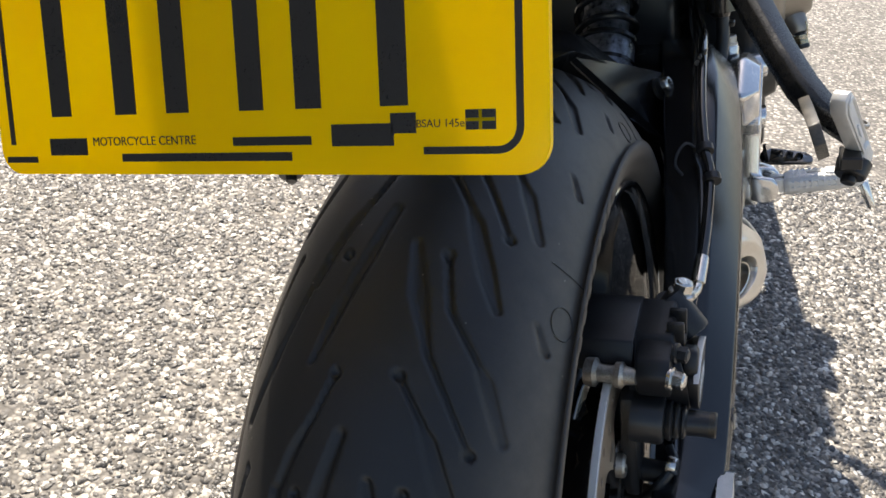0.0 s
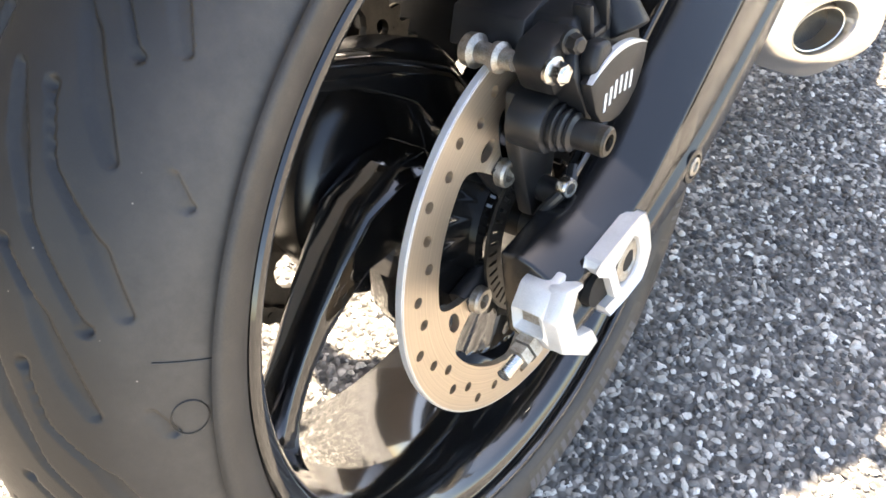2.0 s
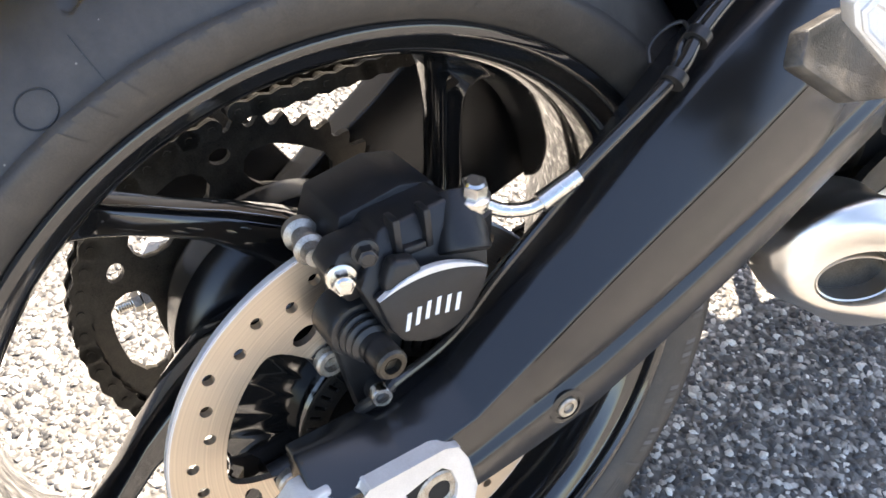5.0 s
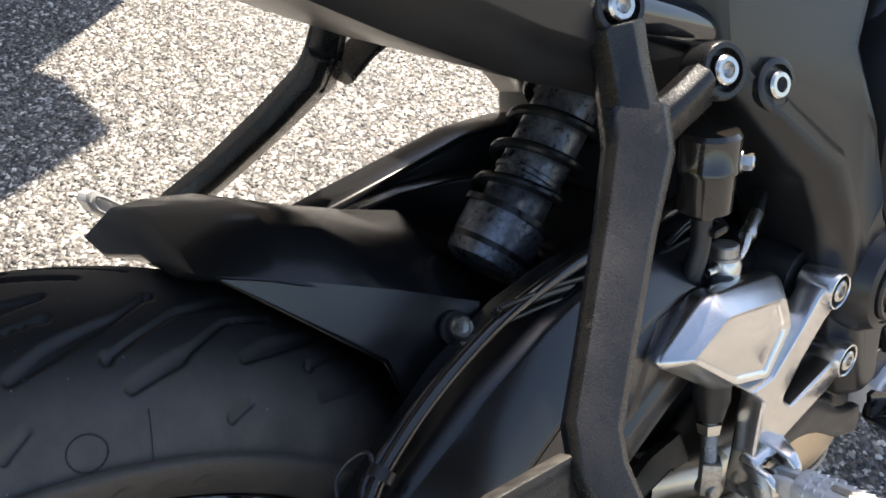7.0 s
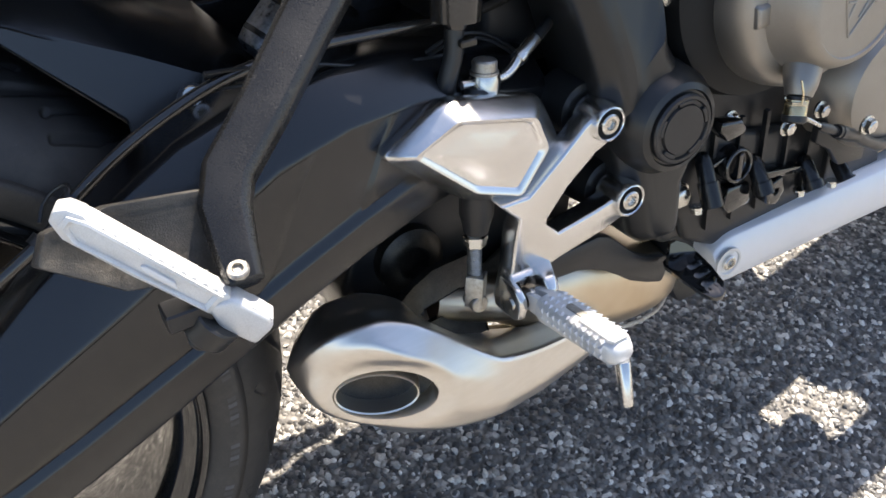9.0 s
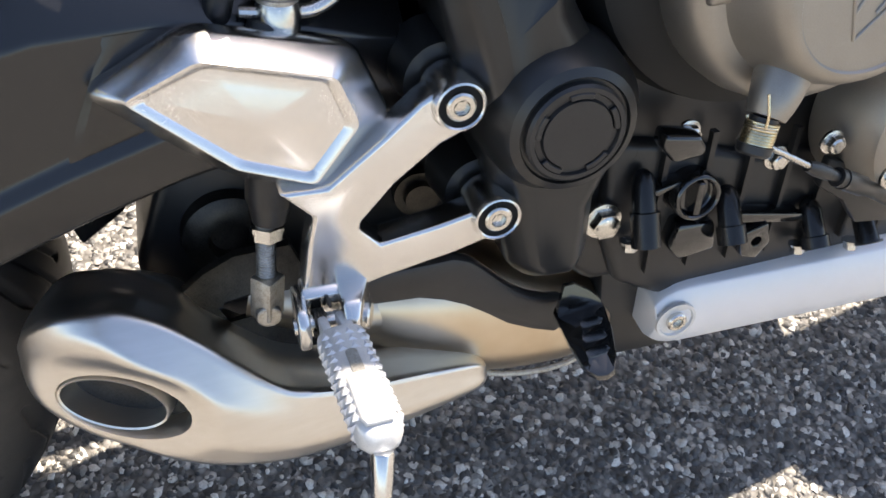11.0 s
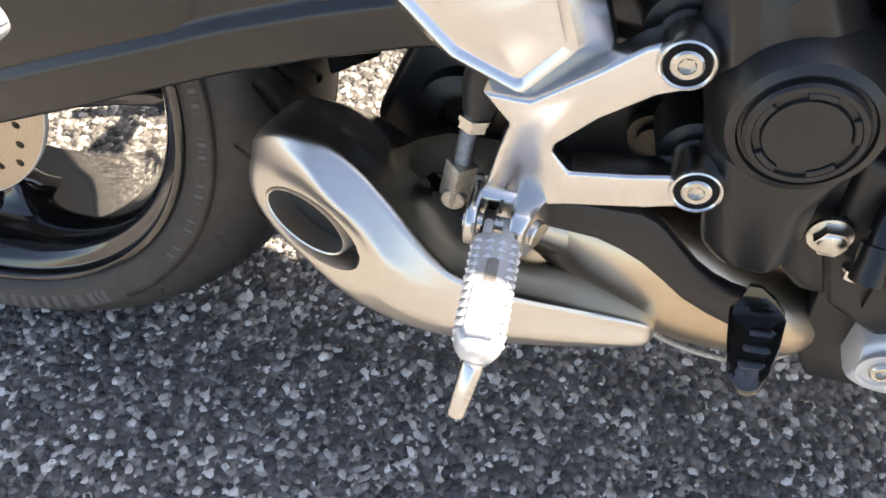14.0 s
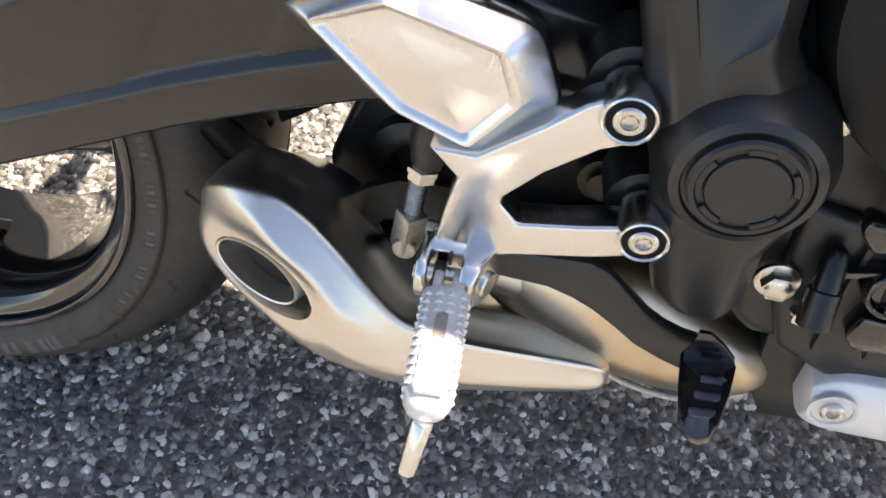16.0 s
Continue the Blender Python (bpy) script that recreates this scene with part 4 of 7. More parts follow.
for dz in (0.0, 0.0035):
    tube(bm, [Vector(p) + Vector((0, 0, dz)) for p in [(0.1060, 0.4235, 0.5157), (0.1050, 0.4443, 0.5212), (0.1020, 0.4703, 0.5163), (0.0980, 0.4941, 0.4997), (0.0900, 0.5132, 0.4796)]], 0.0013, 8)
part("wiring_loom", bm, M_PLASTIC, bike, "thin black cables along the swingarm")
bm = bmesh.new()
tube(bm, [Vector(LOOM[2]).lerp(Vector(LOOM[3]), f) for f in (0, 0.5, 1)], 0.0046, 12)
part("loom_sleeve", bm, M_TRANSL, bike, "grey ribbed loom sleeve")

# rear hugger
def hugger():
    bm = bmesh.new()
    loops = []
    #        angle, right edge, right shoulder, ridge, left shoulder, left edge: (x, radius)
    for a, e, sh, rd, ls, le in ((61.5, (0.036, 0.3255), (-0.004, 0.3310), (-0.050, 0.3345), (-0.086, 0.3240), (-0.117, 0.2960)), (58.5, (0.040, 0.3265), (0.010, 0.3400), (-0.034, 0.3440), (-0.082, 0.3340), (-0.114, 0.3000)),
                                 (54.5, (0.044, 0.330), (0.020, 0.353), (-0.02, 0.356), (-0.074, 0.345), (-0.106, 0.3080)),
                                 (50, (0.050, 0.334), (0.024, 0.361), (-0.02, 0.362), (-0.066, 0.352), (-0.083, 0.332)), (44, (0.060, 0.344), (0.028, 0.361), (-0.02, 0.374), (-0.066, 0.360), (-0.083, 0.334)),
                                 (38, (0.066, 0.349), (0.032, 0.368), (-0.02, 0.394), (-0.062, 0.380), (-0.083, 0.338)), (30, (0.072, 0.350), (0.044, 0.378), (-0.02, 0.398), (-0.060, 0.386), (-0.083, 0.340)),
                                 (20, (0.078, 0.345), (0.054, 0.374), (-0.02, 0.390), (-0.060, 0.380), (-0.083, 0.340)), (8, (0.078, 0.340), (0.054, 0.364), (-0.02, 0.376), (-0.060, 0.368), (-0.083, 0.336))):
        outer = [e, sh, ((sh[0] + rd[0]) / 2, (sh[1] + rd[1]) / 2 + 0.002), rd, ls, le]
        under = [(-0.078, 0.2965), (-0.030, 0.3125), (0.015, 0.3160)] if a > 53 else [(-0.060, 0.321), (-0.020, 0.321), (0.020, 0.321)]
        loops.append([ring_point(r, a, x) for x, r in outer + under])
    loft(bm, loops)
    body = part("hugger_fender", rounded(bm, 0.002, 2, 35), M_HUGGER, bike, "black plastic tyre hugger", 50)
    bm = bmesh.new()
    pts = [Vector(p) for p in ((0.033, 0.168, 0.583), (0.061, 0.250, 0.547), (0.079, 0.292, 0.527), (0.092, 0.268, 0.458), (0.090, 0.233, 0.490), (0.066, 0.236, 0.511))]
    front = [bm.verts.new(p) for p in pts]
    rear = [bm.verts.new(p + Vector((-0.006, 0.001, -0.003))) for p in pts]
    for f in ((0, 1, 5), (1, 2, 3, 4, 5)):
        bm.faces.new([front[k] for k in f])
        bm.faces.new([rear[k] for k in reversed(f)])
    for k in range(6):
        bm.faces.new((front[k], front[(k + 1) % 6], rear[(k + 1) % 6], rear[k]))
    part("hugger_side_panel", rounded(bm, 0.0014, 2, 30), M_SATIN, body, "satin black side panel")
    socket_bolt(body, (0.0842, 0.274, 0.5226), (1, -0.2, 0.5), 0.0066, 0.006, "screw", M_ZINC)
    bm = bmesh.new()
    turned(bm, (0.079, 0.275, 0.519), (1, -0.2, 0.5), [(0, 0), (0, 0.0100), (0.003, 0.0095), (0.003, 0)], 24)
    part("screw_cup", bm, M_PLASTIC, body)


hugger()

# shock absorber
SA = Vector((-0.006, 0.066, 0.058)).normalized()
S0 = Vector((0.018, 0.362, 0.5215)) - SA * 0.022
bm = bmesh.new()
turned(bm, S0, SA, [(-0.004, 0), (-0.004, 0.020), (0.0, 0.0265), (0.008, 0.0280), (0.034, 0.0280), (0.036, 0.0250), (0.040, 0.0225), (0.062, 0.0222), (0.063, 0.0235), (0.066, 0.0235), (0.067, 0.0222), (0.20, 0.0222), (0.20, 0.0)], 40)
shock = part("shock_absorber", bm, M_SPRING, bike, "grimy blue-grey monoshock with a black coil spring")
bm = bmesh.new()
_, u, v = frame_of(SA)
coil = []
for k in range(171):
    a = k / 170 * 6.4 * math.tau + 1.0
    coil.append(S0 + SA * (0.036 + 0.16 * k / 170) + 0.0290 * (math.cos(a) * u + math.sin(a) * v))
tube(bm, coil, 0.0036, 10, 1, False)
part("coil_spring", bm, M_HUGGER, shock, "black coil spring")
for d, r in ((0.033, 0.0315), (0.008, 0.0285)):
    bm = bmesh.new()
    turned(bm, S0 + SA * d, SA, [(0, 0.02), (0, r), (0.004, r), (0.004, 0.02)], 40)
    part("preload_ring", bm, M_HUGGER, shock)
# chain guard on the far side
bm = bmesh.new()
side_slab(bm, [(0.262, 0.528), (0.425, 0.545), (0.480, 0.540), (0.56, 0.520), (0.56, 0.470), (0.30, 0.490)], -0.125, -0.088)
part("chain_guard", rounded(bm, 0.005, 3), M_HUGGER, bike, "black plastic chain guard")


# pillion footrest hangers, one on each side
def beam(bm, points, width_dir, widths, depths):
    loops = []
    pts = [Vector(p) for p in points]
    for k, p in enumerate(pts):
        t = (pts[min(k + 1, len(pts) - 1)] - pts[max(k - 1, 0)]).normalized()
        w = Vector(width_dir)
        w = (w - t * w.dot(t)).normalized()
        d = t.cross(w)
        a, b = widths[k] / 2, depths[k] / 2
        loops.append([p + w * a * sa + d * b * sb for sa, sb in ((1, -0.25), (0.45, -1), (-0.45, -1), (-1, -0.25), (-1, 0.6), (-0.7, 1), (0.7, 1), (1, 0.6))])
    return loft(bm, loops)


SHIFT_L = (0.022, 0.024, 0.0)


def hanger(s):
    def m(p):
        return Vector(p) if s > 0 else Vector((-p[0] - SHIFT_L[0], p[1] - SHIFT_L[1], p[2] - SHIFT_L[2]))

    W = Vector((0.62 * s, 0.74, -0.26))
    k = 1.0 if s > 0 else 1.35
    bm = bmesh.new()
    beam(bm, [m(p) for p in ((0.122, 0.374, 0.626), (0.132, 0.366, 0.606), (0.150, 0.334, 0.578), (0.176, 0.290, 0.543), (0.194, 0.2605, 0.5225), (0.206, 0.2520, 0.5100), (0.224, 0.2485, 0.4950), (0.236, 0.2470, 0.4850))],
         W, [w * k for w in (0.036, 0.037, 0.031, 0.028, 0.027, 0.0265, 0.0225, 0.019)], (0.024, 0.026, 0.025, 0.024, 0.024, 0.023, 0.020, 0.018))
    beam(bm, [m(p) for p in ((0.134, 0.364, 0.600), (0.124, 0.372, 0.620), (0.113, 0.377, 0.648), (0.108, 0.378, 0.668))], W, (0.035, 0.032, 0.029, 0.030), (0.0255, 0.0250, 0.022, 0.022))
    beam(bm, [m(p) for p in ((0.122, 0.378, 0.608), (0.1265, 0.405, 0.6195), (0.1275, 0.4235, 0.6270))], Vector((0.36 * s, -0.35, 0.86)), (0.030, 0.028, 0.030), (0.024, 0.020, 0.020))
    body = part("pillion_hanger", rounded(bm, 0.0012, 2, 20), M_TEXTURED, bike, "textured black pillion footrest hanger", 20)
    for p in ((0.112, 0.380, 0.678), (0.136, 0.437, 0.632)):
        bm = bmesh.new()
        turned(bm, m(p) - Vector((0.020 * s, -0.003, 0.006)), Vector((s, -0.15, 0.3)), [(0, 0), (0, 0.0165), (0.0175, 0.0165), (0.0195, 0.0152), (0.0195, 0.0122), (0.0135, 0.0118), (0.0135, 0)], 36)
        part("bolt_boss", bm, M_TEXTURED, body)
        socket_bolt(body, m(p) - Vector((0.0055 * s, -0.001, 0.0016)), Vector((s, -0.15, 0.3)), 0.0084, 0.006, "bolt", M_ZINC)
    socket_bolt(body, m((0.2400, 0.2440, 0.4960)), Vector((0.35 * s, -0.1, 1)), 0.0054, 0.003, "hinge_bolt", M_RUSTY)
    # folding peg: a flat bar with a toothed top edge
    A, B = m((0.2415, 0.2450, 0.4700)), m((0.2185, 0.1790, 0.5420))
    if s < 0:
        A, B = A + Vector((-0.020, 0.026, -0.007)), B + Vector((-0.020, 0.026, -0.007))
    t = (B - A).normalized()
    up = Vector((0.25 * s, 0.60, 0.74))
    up = (up - t * up.dot(t)).normalized()
    n = t.cross(up)
    bm = bmesh.new()
    edge = [(-0.008, -0.017), (-0.008, 0.012), (0.004, 0.013), (0.016, 0.010)]
    for k in range(12):
        edge += [(0.019 + 0.0058 * k, 0.0125), (0.022 + 0.0058 * k, 0.0098)]
    edge += [(0.093, 0.0128), (0.100, 0.011), (0.104, 0.004), (0.103, -0.006), (0.094, -0.014), (0.060, -0.0145), (0.018, -0.012), (0.006, -0.019)]
    edge = [(a, b * 0.60) for a, b in edge]
    slab(bm, edge, A - n * 0.0055, t, up, 0.011)
    peg = part("pillion_peg", rounded(bm, 0.0010, 2, 28), M_ALLOY, body, "bright alloy folding pillion peg with a toothed edge")
    for side in (1, -1):
        # raised rim round a sunken panel, and the rib in it
        bm = bmesh.new()
        out = [(0.020, 0.0055), (0.090, 0.0062), (0.0985, 0.004), (0.0985, -0.003), (0.090, -0.0072), (0.020, -0.0062)]
        inn = [(0.024, 0.0032), (0.088, 0.0040), (0.0945, 0.0025), (0.0945, -0.0015), (0.088, -0.0048), (0.024, -0.0038)]
        def lay(o, d):
            return [A + t * a + up * b + n * (side * d) for a, b in o]
        loft(bm, [lay(out, 0.0050), lay(out, 0.0068), lay([((a + c) / 2, (b + d) / 2) for (a, b), (c, d) in zip(out, inn)], 0.0074), lay(inn, 0.0060), lay(inn, 0.0050)], caps=False)
        part("peg_rim", bm, M_ALLOY, peg, smooth=50)
        bm = bmesh.new()
        slab(bm, [(0.040, -0.0016), (0.043, 0.0004), (0.058, 0.0008), (0.060, -0.0006), (0.057, -0.0022), (0.043, -0.0026)], A + n * (0.0050 * side), t, up, 0.0024 * side)
        part("peg_rib", rounded(bm, 0.0005, 2), M_SILVERPAINT, peg)
    bm = bmesh.new()
    rod(bm, A + t * 0.012 - up * 0.010, A + t * 0.012 - up * 0.024, 0.0135, 0.0120, 24)
    rod(bm, A + t * 0.012 - up * 0.024, A + t * 0.012 - up * 0.030, 0.006, 0.006, 12)
    box(bm, A + t * 0.026 - up * 0.014, (0.016, 0.026, 0.010))
    part("hinge_cup", rounded(bm, 0.001, 1), M_BLACK, peg)
    bm = bmesh.new()
    slab(bm, [(-0.010, -0.011), (-0.011, 0.003), (-0.006, 0.0075), (0.016, 0.0075), (0.024, -0.004), (0.010, -0.012)], A - n * 0.0068, t, up, 0.0136)
    part("peg_root", rounded(bm, 0.003, 3), M_ALLOY, peg)
    if s < 0:
        return
    # cast heel plate behind the peg
    bm = bmesh.new()
    P = [m(p) for p in ((0.200, 0.246, 0.522), (0.202, 0.200, 0.530), (0.206, 0.170, 0.528), (0.211, 0.162, 0.515), (0.216, 0.196, 0.490), (0.216, 0.242, 0.480))]
    front = [bm.verts.new(p) for p in P]
    d = Vector((0.009 * s, 0.003, 0.003))
    rear = [bm.verts.new(p - d) for p in P]
    bm.faces.new(front)
    bm.faces.new(rear[::-1])
    for k in range(6):
        bm.faces.new((front[k], rear[k], rear[(k + 1) % 6], front[(k + 1) % 6]))
    bmesh.ops.recalc_face_normals(bm, faces=bm.faces)
    bmesh.ops.inset_individual(bm, faces=[f for f in bm.faces if len(f.verts) == 6], thickness=0.006, depth=-0.002)
    part("heel_plate", rounded(bm, 0.0014, 2), M_HEEL, body, "textured grey heel plate")


hanger(1)
hanger(-1)

# exhaust
def muffler():
    #       y, face x, bottom z, lower crease z, upper crease x and z
    st = [(0.292, 0.112, 0.292, 0.304, 0.106, 0.310), (0.297, 0.122, 0.278, 0.314, 0.115, 0.322), (0.305, 0.130, 0.267, 0.324, 0.122, 0.334), (0.320, 0.140, 0.257, 0.335, 0.131, 0.345),
          (0.340, 0.152, 0.242, 0.3375, 0.137, 0.349), (0.356, 0.161, 0.2345, 0.330, 0.140, 0.3485), (0.375, 0.168, 0.231, 0.315, 0.146, 0.341), (0.392, 0.172, 0.2305, 0.300, 0.152, 0.3285),
          (0.410, 0.174, 0.2300, 0.287, 0.159, 0.313), (0.430, 0.174, 0.2290, 0.279, 0.1650, 0.2965), (0.445, 0.172, 0.2280, 0.275, 0.1650, 0.2885), (0.476, 0.166, 0.226, 0.269, 0.1605, 0.279),
          (0.520, 0.156, 0.227, 0.261, 0.1505, 0.2685), (0.552, 0.146, 0.2275, 0.251, 0.141, 0.2575), (0.562, 0.141, 0.230, 0.246, 0.137, 0.2510), (0.566, 0.135, 0.234, 0.242, 0.132, 0.2450)]
    rows = []
    for k in range(3):
        rows.append(spline([Vector(s[2 * k:2 * k + 2] + (0,)) for s in st], 6))
    loops = []
    for (y, xf, _), (zb, z2, _), (x1, z1, _) in zip(*rows):
        h = z2 - zb
        xi = 0.062 + 0.034 * max(0.0, (y - 0.44) / 0.12) + 0.028 * max(0.0, (0.32 - y) / 0.028)
        rise = max(0.25, min(1.0, (x1 - xi) / 0.07))
        hump = max(0.0, min(1.0, (0.392 - y) / 0.009)) * max(0.0, min(1.0, (y - 0.30) / 0.03))
        raw = [(xi, zb + 0.4 * h), (xi + 0.3 * (xf - xi), zb + 0.004), (xf - 0.024, zb), (xf - 0.004, zb + 0.22 * h), (xf, zb + 0.55 * h), (xf - 0.004, z2), (x1, z1),
               (x1 - 0.024 * rise, z1 - 0.005 * rise), (x1 - 0.040 * rise, z1 + (0.010 * hump - 0.010) * rise), (xi, z1 + (0.010 * hump - 0.040) * rise)]
        raw = [Vector((x, y, z)) for x, z in raw]
        loop = []
        for c in range(10):
            p, q, r = raw[c - 1], raw[c], raw[(c + 1) % 10]
            a = q + (p - q) * min(0.42, 0.0034 / max((p - q).length, 1e-5))
            b = q + (r - q) * min(0.42, 0.0034 / max((r - q).length, 1e-5))
            loop += [a, a.lerp(q, 0.5).lerp(q.lerp(b, 0.5), 0.5), b]
            e = r + (q - r) * min(0.42, 0.0034 / max((q - r).length, 1e-5))
            loop += [b.lerp(e, f / 6) for f in range(1, 6)]
        loops.append(loop)
    bm = bmesh.new()
    loft(bm, loops)
    bmesh.ops.recalc_face_normals(bm, faces=bm.faces)
    # outlet: an oval cut through the skin, its edge turned in, and the pipe end inside it
    c = Vector((0.1490, 0.345, 0.2895))
    n = Vector((0.914, -0.387, 0.110)).normalized()
    la = Vector((0.0155, 0.0353, -0.0045))
    la = (la - n * la.dot(n)).normalized()
    lb = n.cross(la)
    ra, rb = 0.0390, 0.0218

    def flat(p):
        return (p - c).dot(la), (p - c).dot(lb), (p - c).dot(n)

    def inside(v):
        u, w, d = flat(v.co)
        return (u / ra) ** 2 + (w / rb) ** 2 < 1 and abs(d) < 0.03

    for v in bm.verts:
        u, w, d = flat(v.co)
        q = math.sqrt((u / ra) ** 2 + (w / rb) ** 2)
        if q < 1.7 and abs(d) < 0.03:
            k = min(1.0, max(0.0, (1.7 - q) / 0.55))
            v.co -= n * d * k * k * (3 - 2 * k)
    bm.normal_update()
    cut = [f for f in bm.faces if f.normal.dot(n) > 0.1 and all(inside(v) for v in f.verts)]
    rim = {e for f in cut for e in f.edges if any(g not in cut for g in e.link_faces)}
    edge_verts = {v for e in rim for v in e.verts}
    bmesh.ops.delete(bm, geom=cut, context='FACES')
    for v in edge_verts:
        u, w, d = flat(v.co)
        s = 1 / math.sqrt((u / ra) ** 2 + (w / rb) ** 2)
        v.co = c + la * u * s + lb * w * s + n * d
    for grow, sink in ((0.965, 0.0022), (0.955, 0.018)):
        res = bmesh.ops.extrude_edge_only(bm, edges=list(rim))["geom"]
        rim = [g for g in res if isinstance(g, bmesh.types.BMEdge) and len(g.link_faces) == 1]
        for v in {v for e in rim for v in e.verts}:
            u, w, d = flat(v.co)
            v.co = c + la * u * grow + lb * w * grow + n * (d - sink)
    body = part("silencer", bm, M_STEEL, bike, "short brushed stainless silencer under the swingarm", 50)

    def oval(d, a, b, slope=0.03, back=0.0065):
        out = []
        for k in range(48):
            u, w = a * math.cos(k * math.tau / 48), b * math.sin(k * math.tau / 48)
            out.append(c + la * (u - back) + lb * w + n * (d - slope * (u + a)))
        return out

    bm = bmesh.new()
    loft(bm, [oval(-0.040, 0.0318, 0.0182), oval(-0.0012, 0.0318, 0.0182), oval(0.0002, 0.0312, 0.0176), oval(-0.0004, 0.0300, 0.0164), oval(-0.040, 0.0296, 0.0160)], caps=False)
    part("outlet_tube", bm, M_STEEL, body, "thin-walled tail pipe end")
    # flat near-black cap that paints the darkness deep in the tail pipe
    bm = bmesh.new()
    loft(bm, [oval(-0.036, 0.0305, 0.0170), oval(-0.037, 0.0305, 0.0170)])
    part("outlet_shade_cap", bm, M_HOLE_SHADE, body)
    bm = bmesh.new()
    loft(bm, [oval(-0.017, 0.039, 0.0205, 0.02, 0.0), oval(-0.018, 0.039, 0.0205, 0.02, 0.0)])
    part("outlet_wall", bm, M_DARKSTEEL, body)
    return body


silencer = muffler()
bm = bmesh.new()
slot = [(0.410 + 0.006 * math.cos(radians(a)), 0.3005 + 0.009 * math.sin(radians(a))) for a in range(90, 271, 20)] + [(0.440 + 0.006 * math.cos(radians(a)), 0.307 + 0.009 * math.sin(radians(a))) for a in range(-90, 91, 20)]
perforated(bm, [(0.384, 0.322), (0.399, 0.334), (0.417, 0.343), (0.450, 0.345), (0.462, 0.312), (0.464, 0.262), (0.414, 0.262), (0.394, 0.294)], [slot], 0.094, 0.098)
part("silencer_bracket", rounded(bm, 0.0014, 2, 40), M_DARKSTEEL, silencer, "dark steel mounting bracket with a slot")
bm = bmesh.new()
loops = []
for y, z0, z1, x0, x1 in ((0.470, 0.262, 0.300, 0.060, 0.100), (0.495, 0.246, 0.309, 0.050, 0.112), (0.520, 0.232, 0.315, 0.040, 0.120), (0.550, 0.219, 0.320, 0.032, 0.126), (0.580, 0.211, 0.309, 0.028, 0.128), (0.610, 0.208, 0.291, 0.026, 0.126),
                          (0.640, 0.208, 0.275, 0.026, 0.121), (0.662, 0.212, 0.262, 0.03, 0.112), (0.676, 0.222, 0.250, 0.04, 0.098), (0.680, 0.230, 0.242, 0.05, 0.085)):
    cx, cz, hx, hz = (x0 + x1) / 2, (z0 + z1) / 2, (x1 - x0) / 2, (z1 - z0) / 2
    loop = []
    for k in range(40):
        c, q = math.cos(k * math.tau / 40), math.sin(k * math.tau / 40)
        loop.append(Vector((cx + hx * math.copysign(abs(c) ** 0.75, c), y, cz + hz * math.copysign(abs(q) ** 0.8, q))))
    loops.append(loop)
rows = [spline([lp[k] for lp in loops], 3) for k in range(40)]
loft(bm, [[rows[k][j] for k in range(40)] for j in range(len(rows[0]))])
collector = part("collector_box", bm, M_HEAT, bike, "straw-and-brown heat-tinted exhaust collector", 60)
bm = bmesh.new()
tube(bm, [(0.110, 0.560, 0.2225), (0.117, 0.580, 0.2190), (0.119, 0.610, 0.2155), (0.114, 0.640, 0.2140), (0.104, 0.660, 0.2180)], 0.0022, 8)
part("weld_seam", bm, M_RUSTY, collector)
bm = bmesh.new()
tube(bm, [(0.078, 0.425, 0.300), (0.086, 0.455, 0.293), (0.092, 0.480, 0.287), (0.090, 0.510, 0.280), (0.082, 0.545, 0.272)], (0.0205, 0.0235), 28)
link = part("link_pipe", bm, M_HEAT, bike, "dull stainless link pipe")
bm = bmesh.new()
side_slab(bm, [(0.388, 0.388), (0.358, 0.310), (0.372, 0.245), (0.500, 0.240), (0.585, 0.300), (0.600, 0.430), (0.420, 0.436)], -0.07, 0.052)
part("linkage_guard", rounded(bm, 0.008, 3), M_PLASTIC, bike, "black plastic suspension linkage guard")
bm = bmesh.new()
turned(bm, (0.052, 0.418, 0.330), (1, 0, 0), [(0, 0), (0, 0.030), (0.010, 0.029), (0.014, 0.022), (0.014, 0.014), (0.006, 0.012), (0.006, 0)], 36)
part("linkage_boss", bm, M_DARKSTEEL, bike)

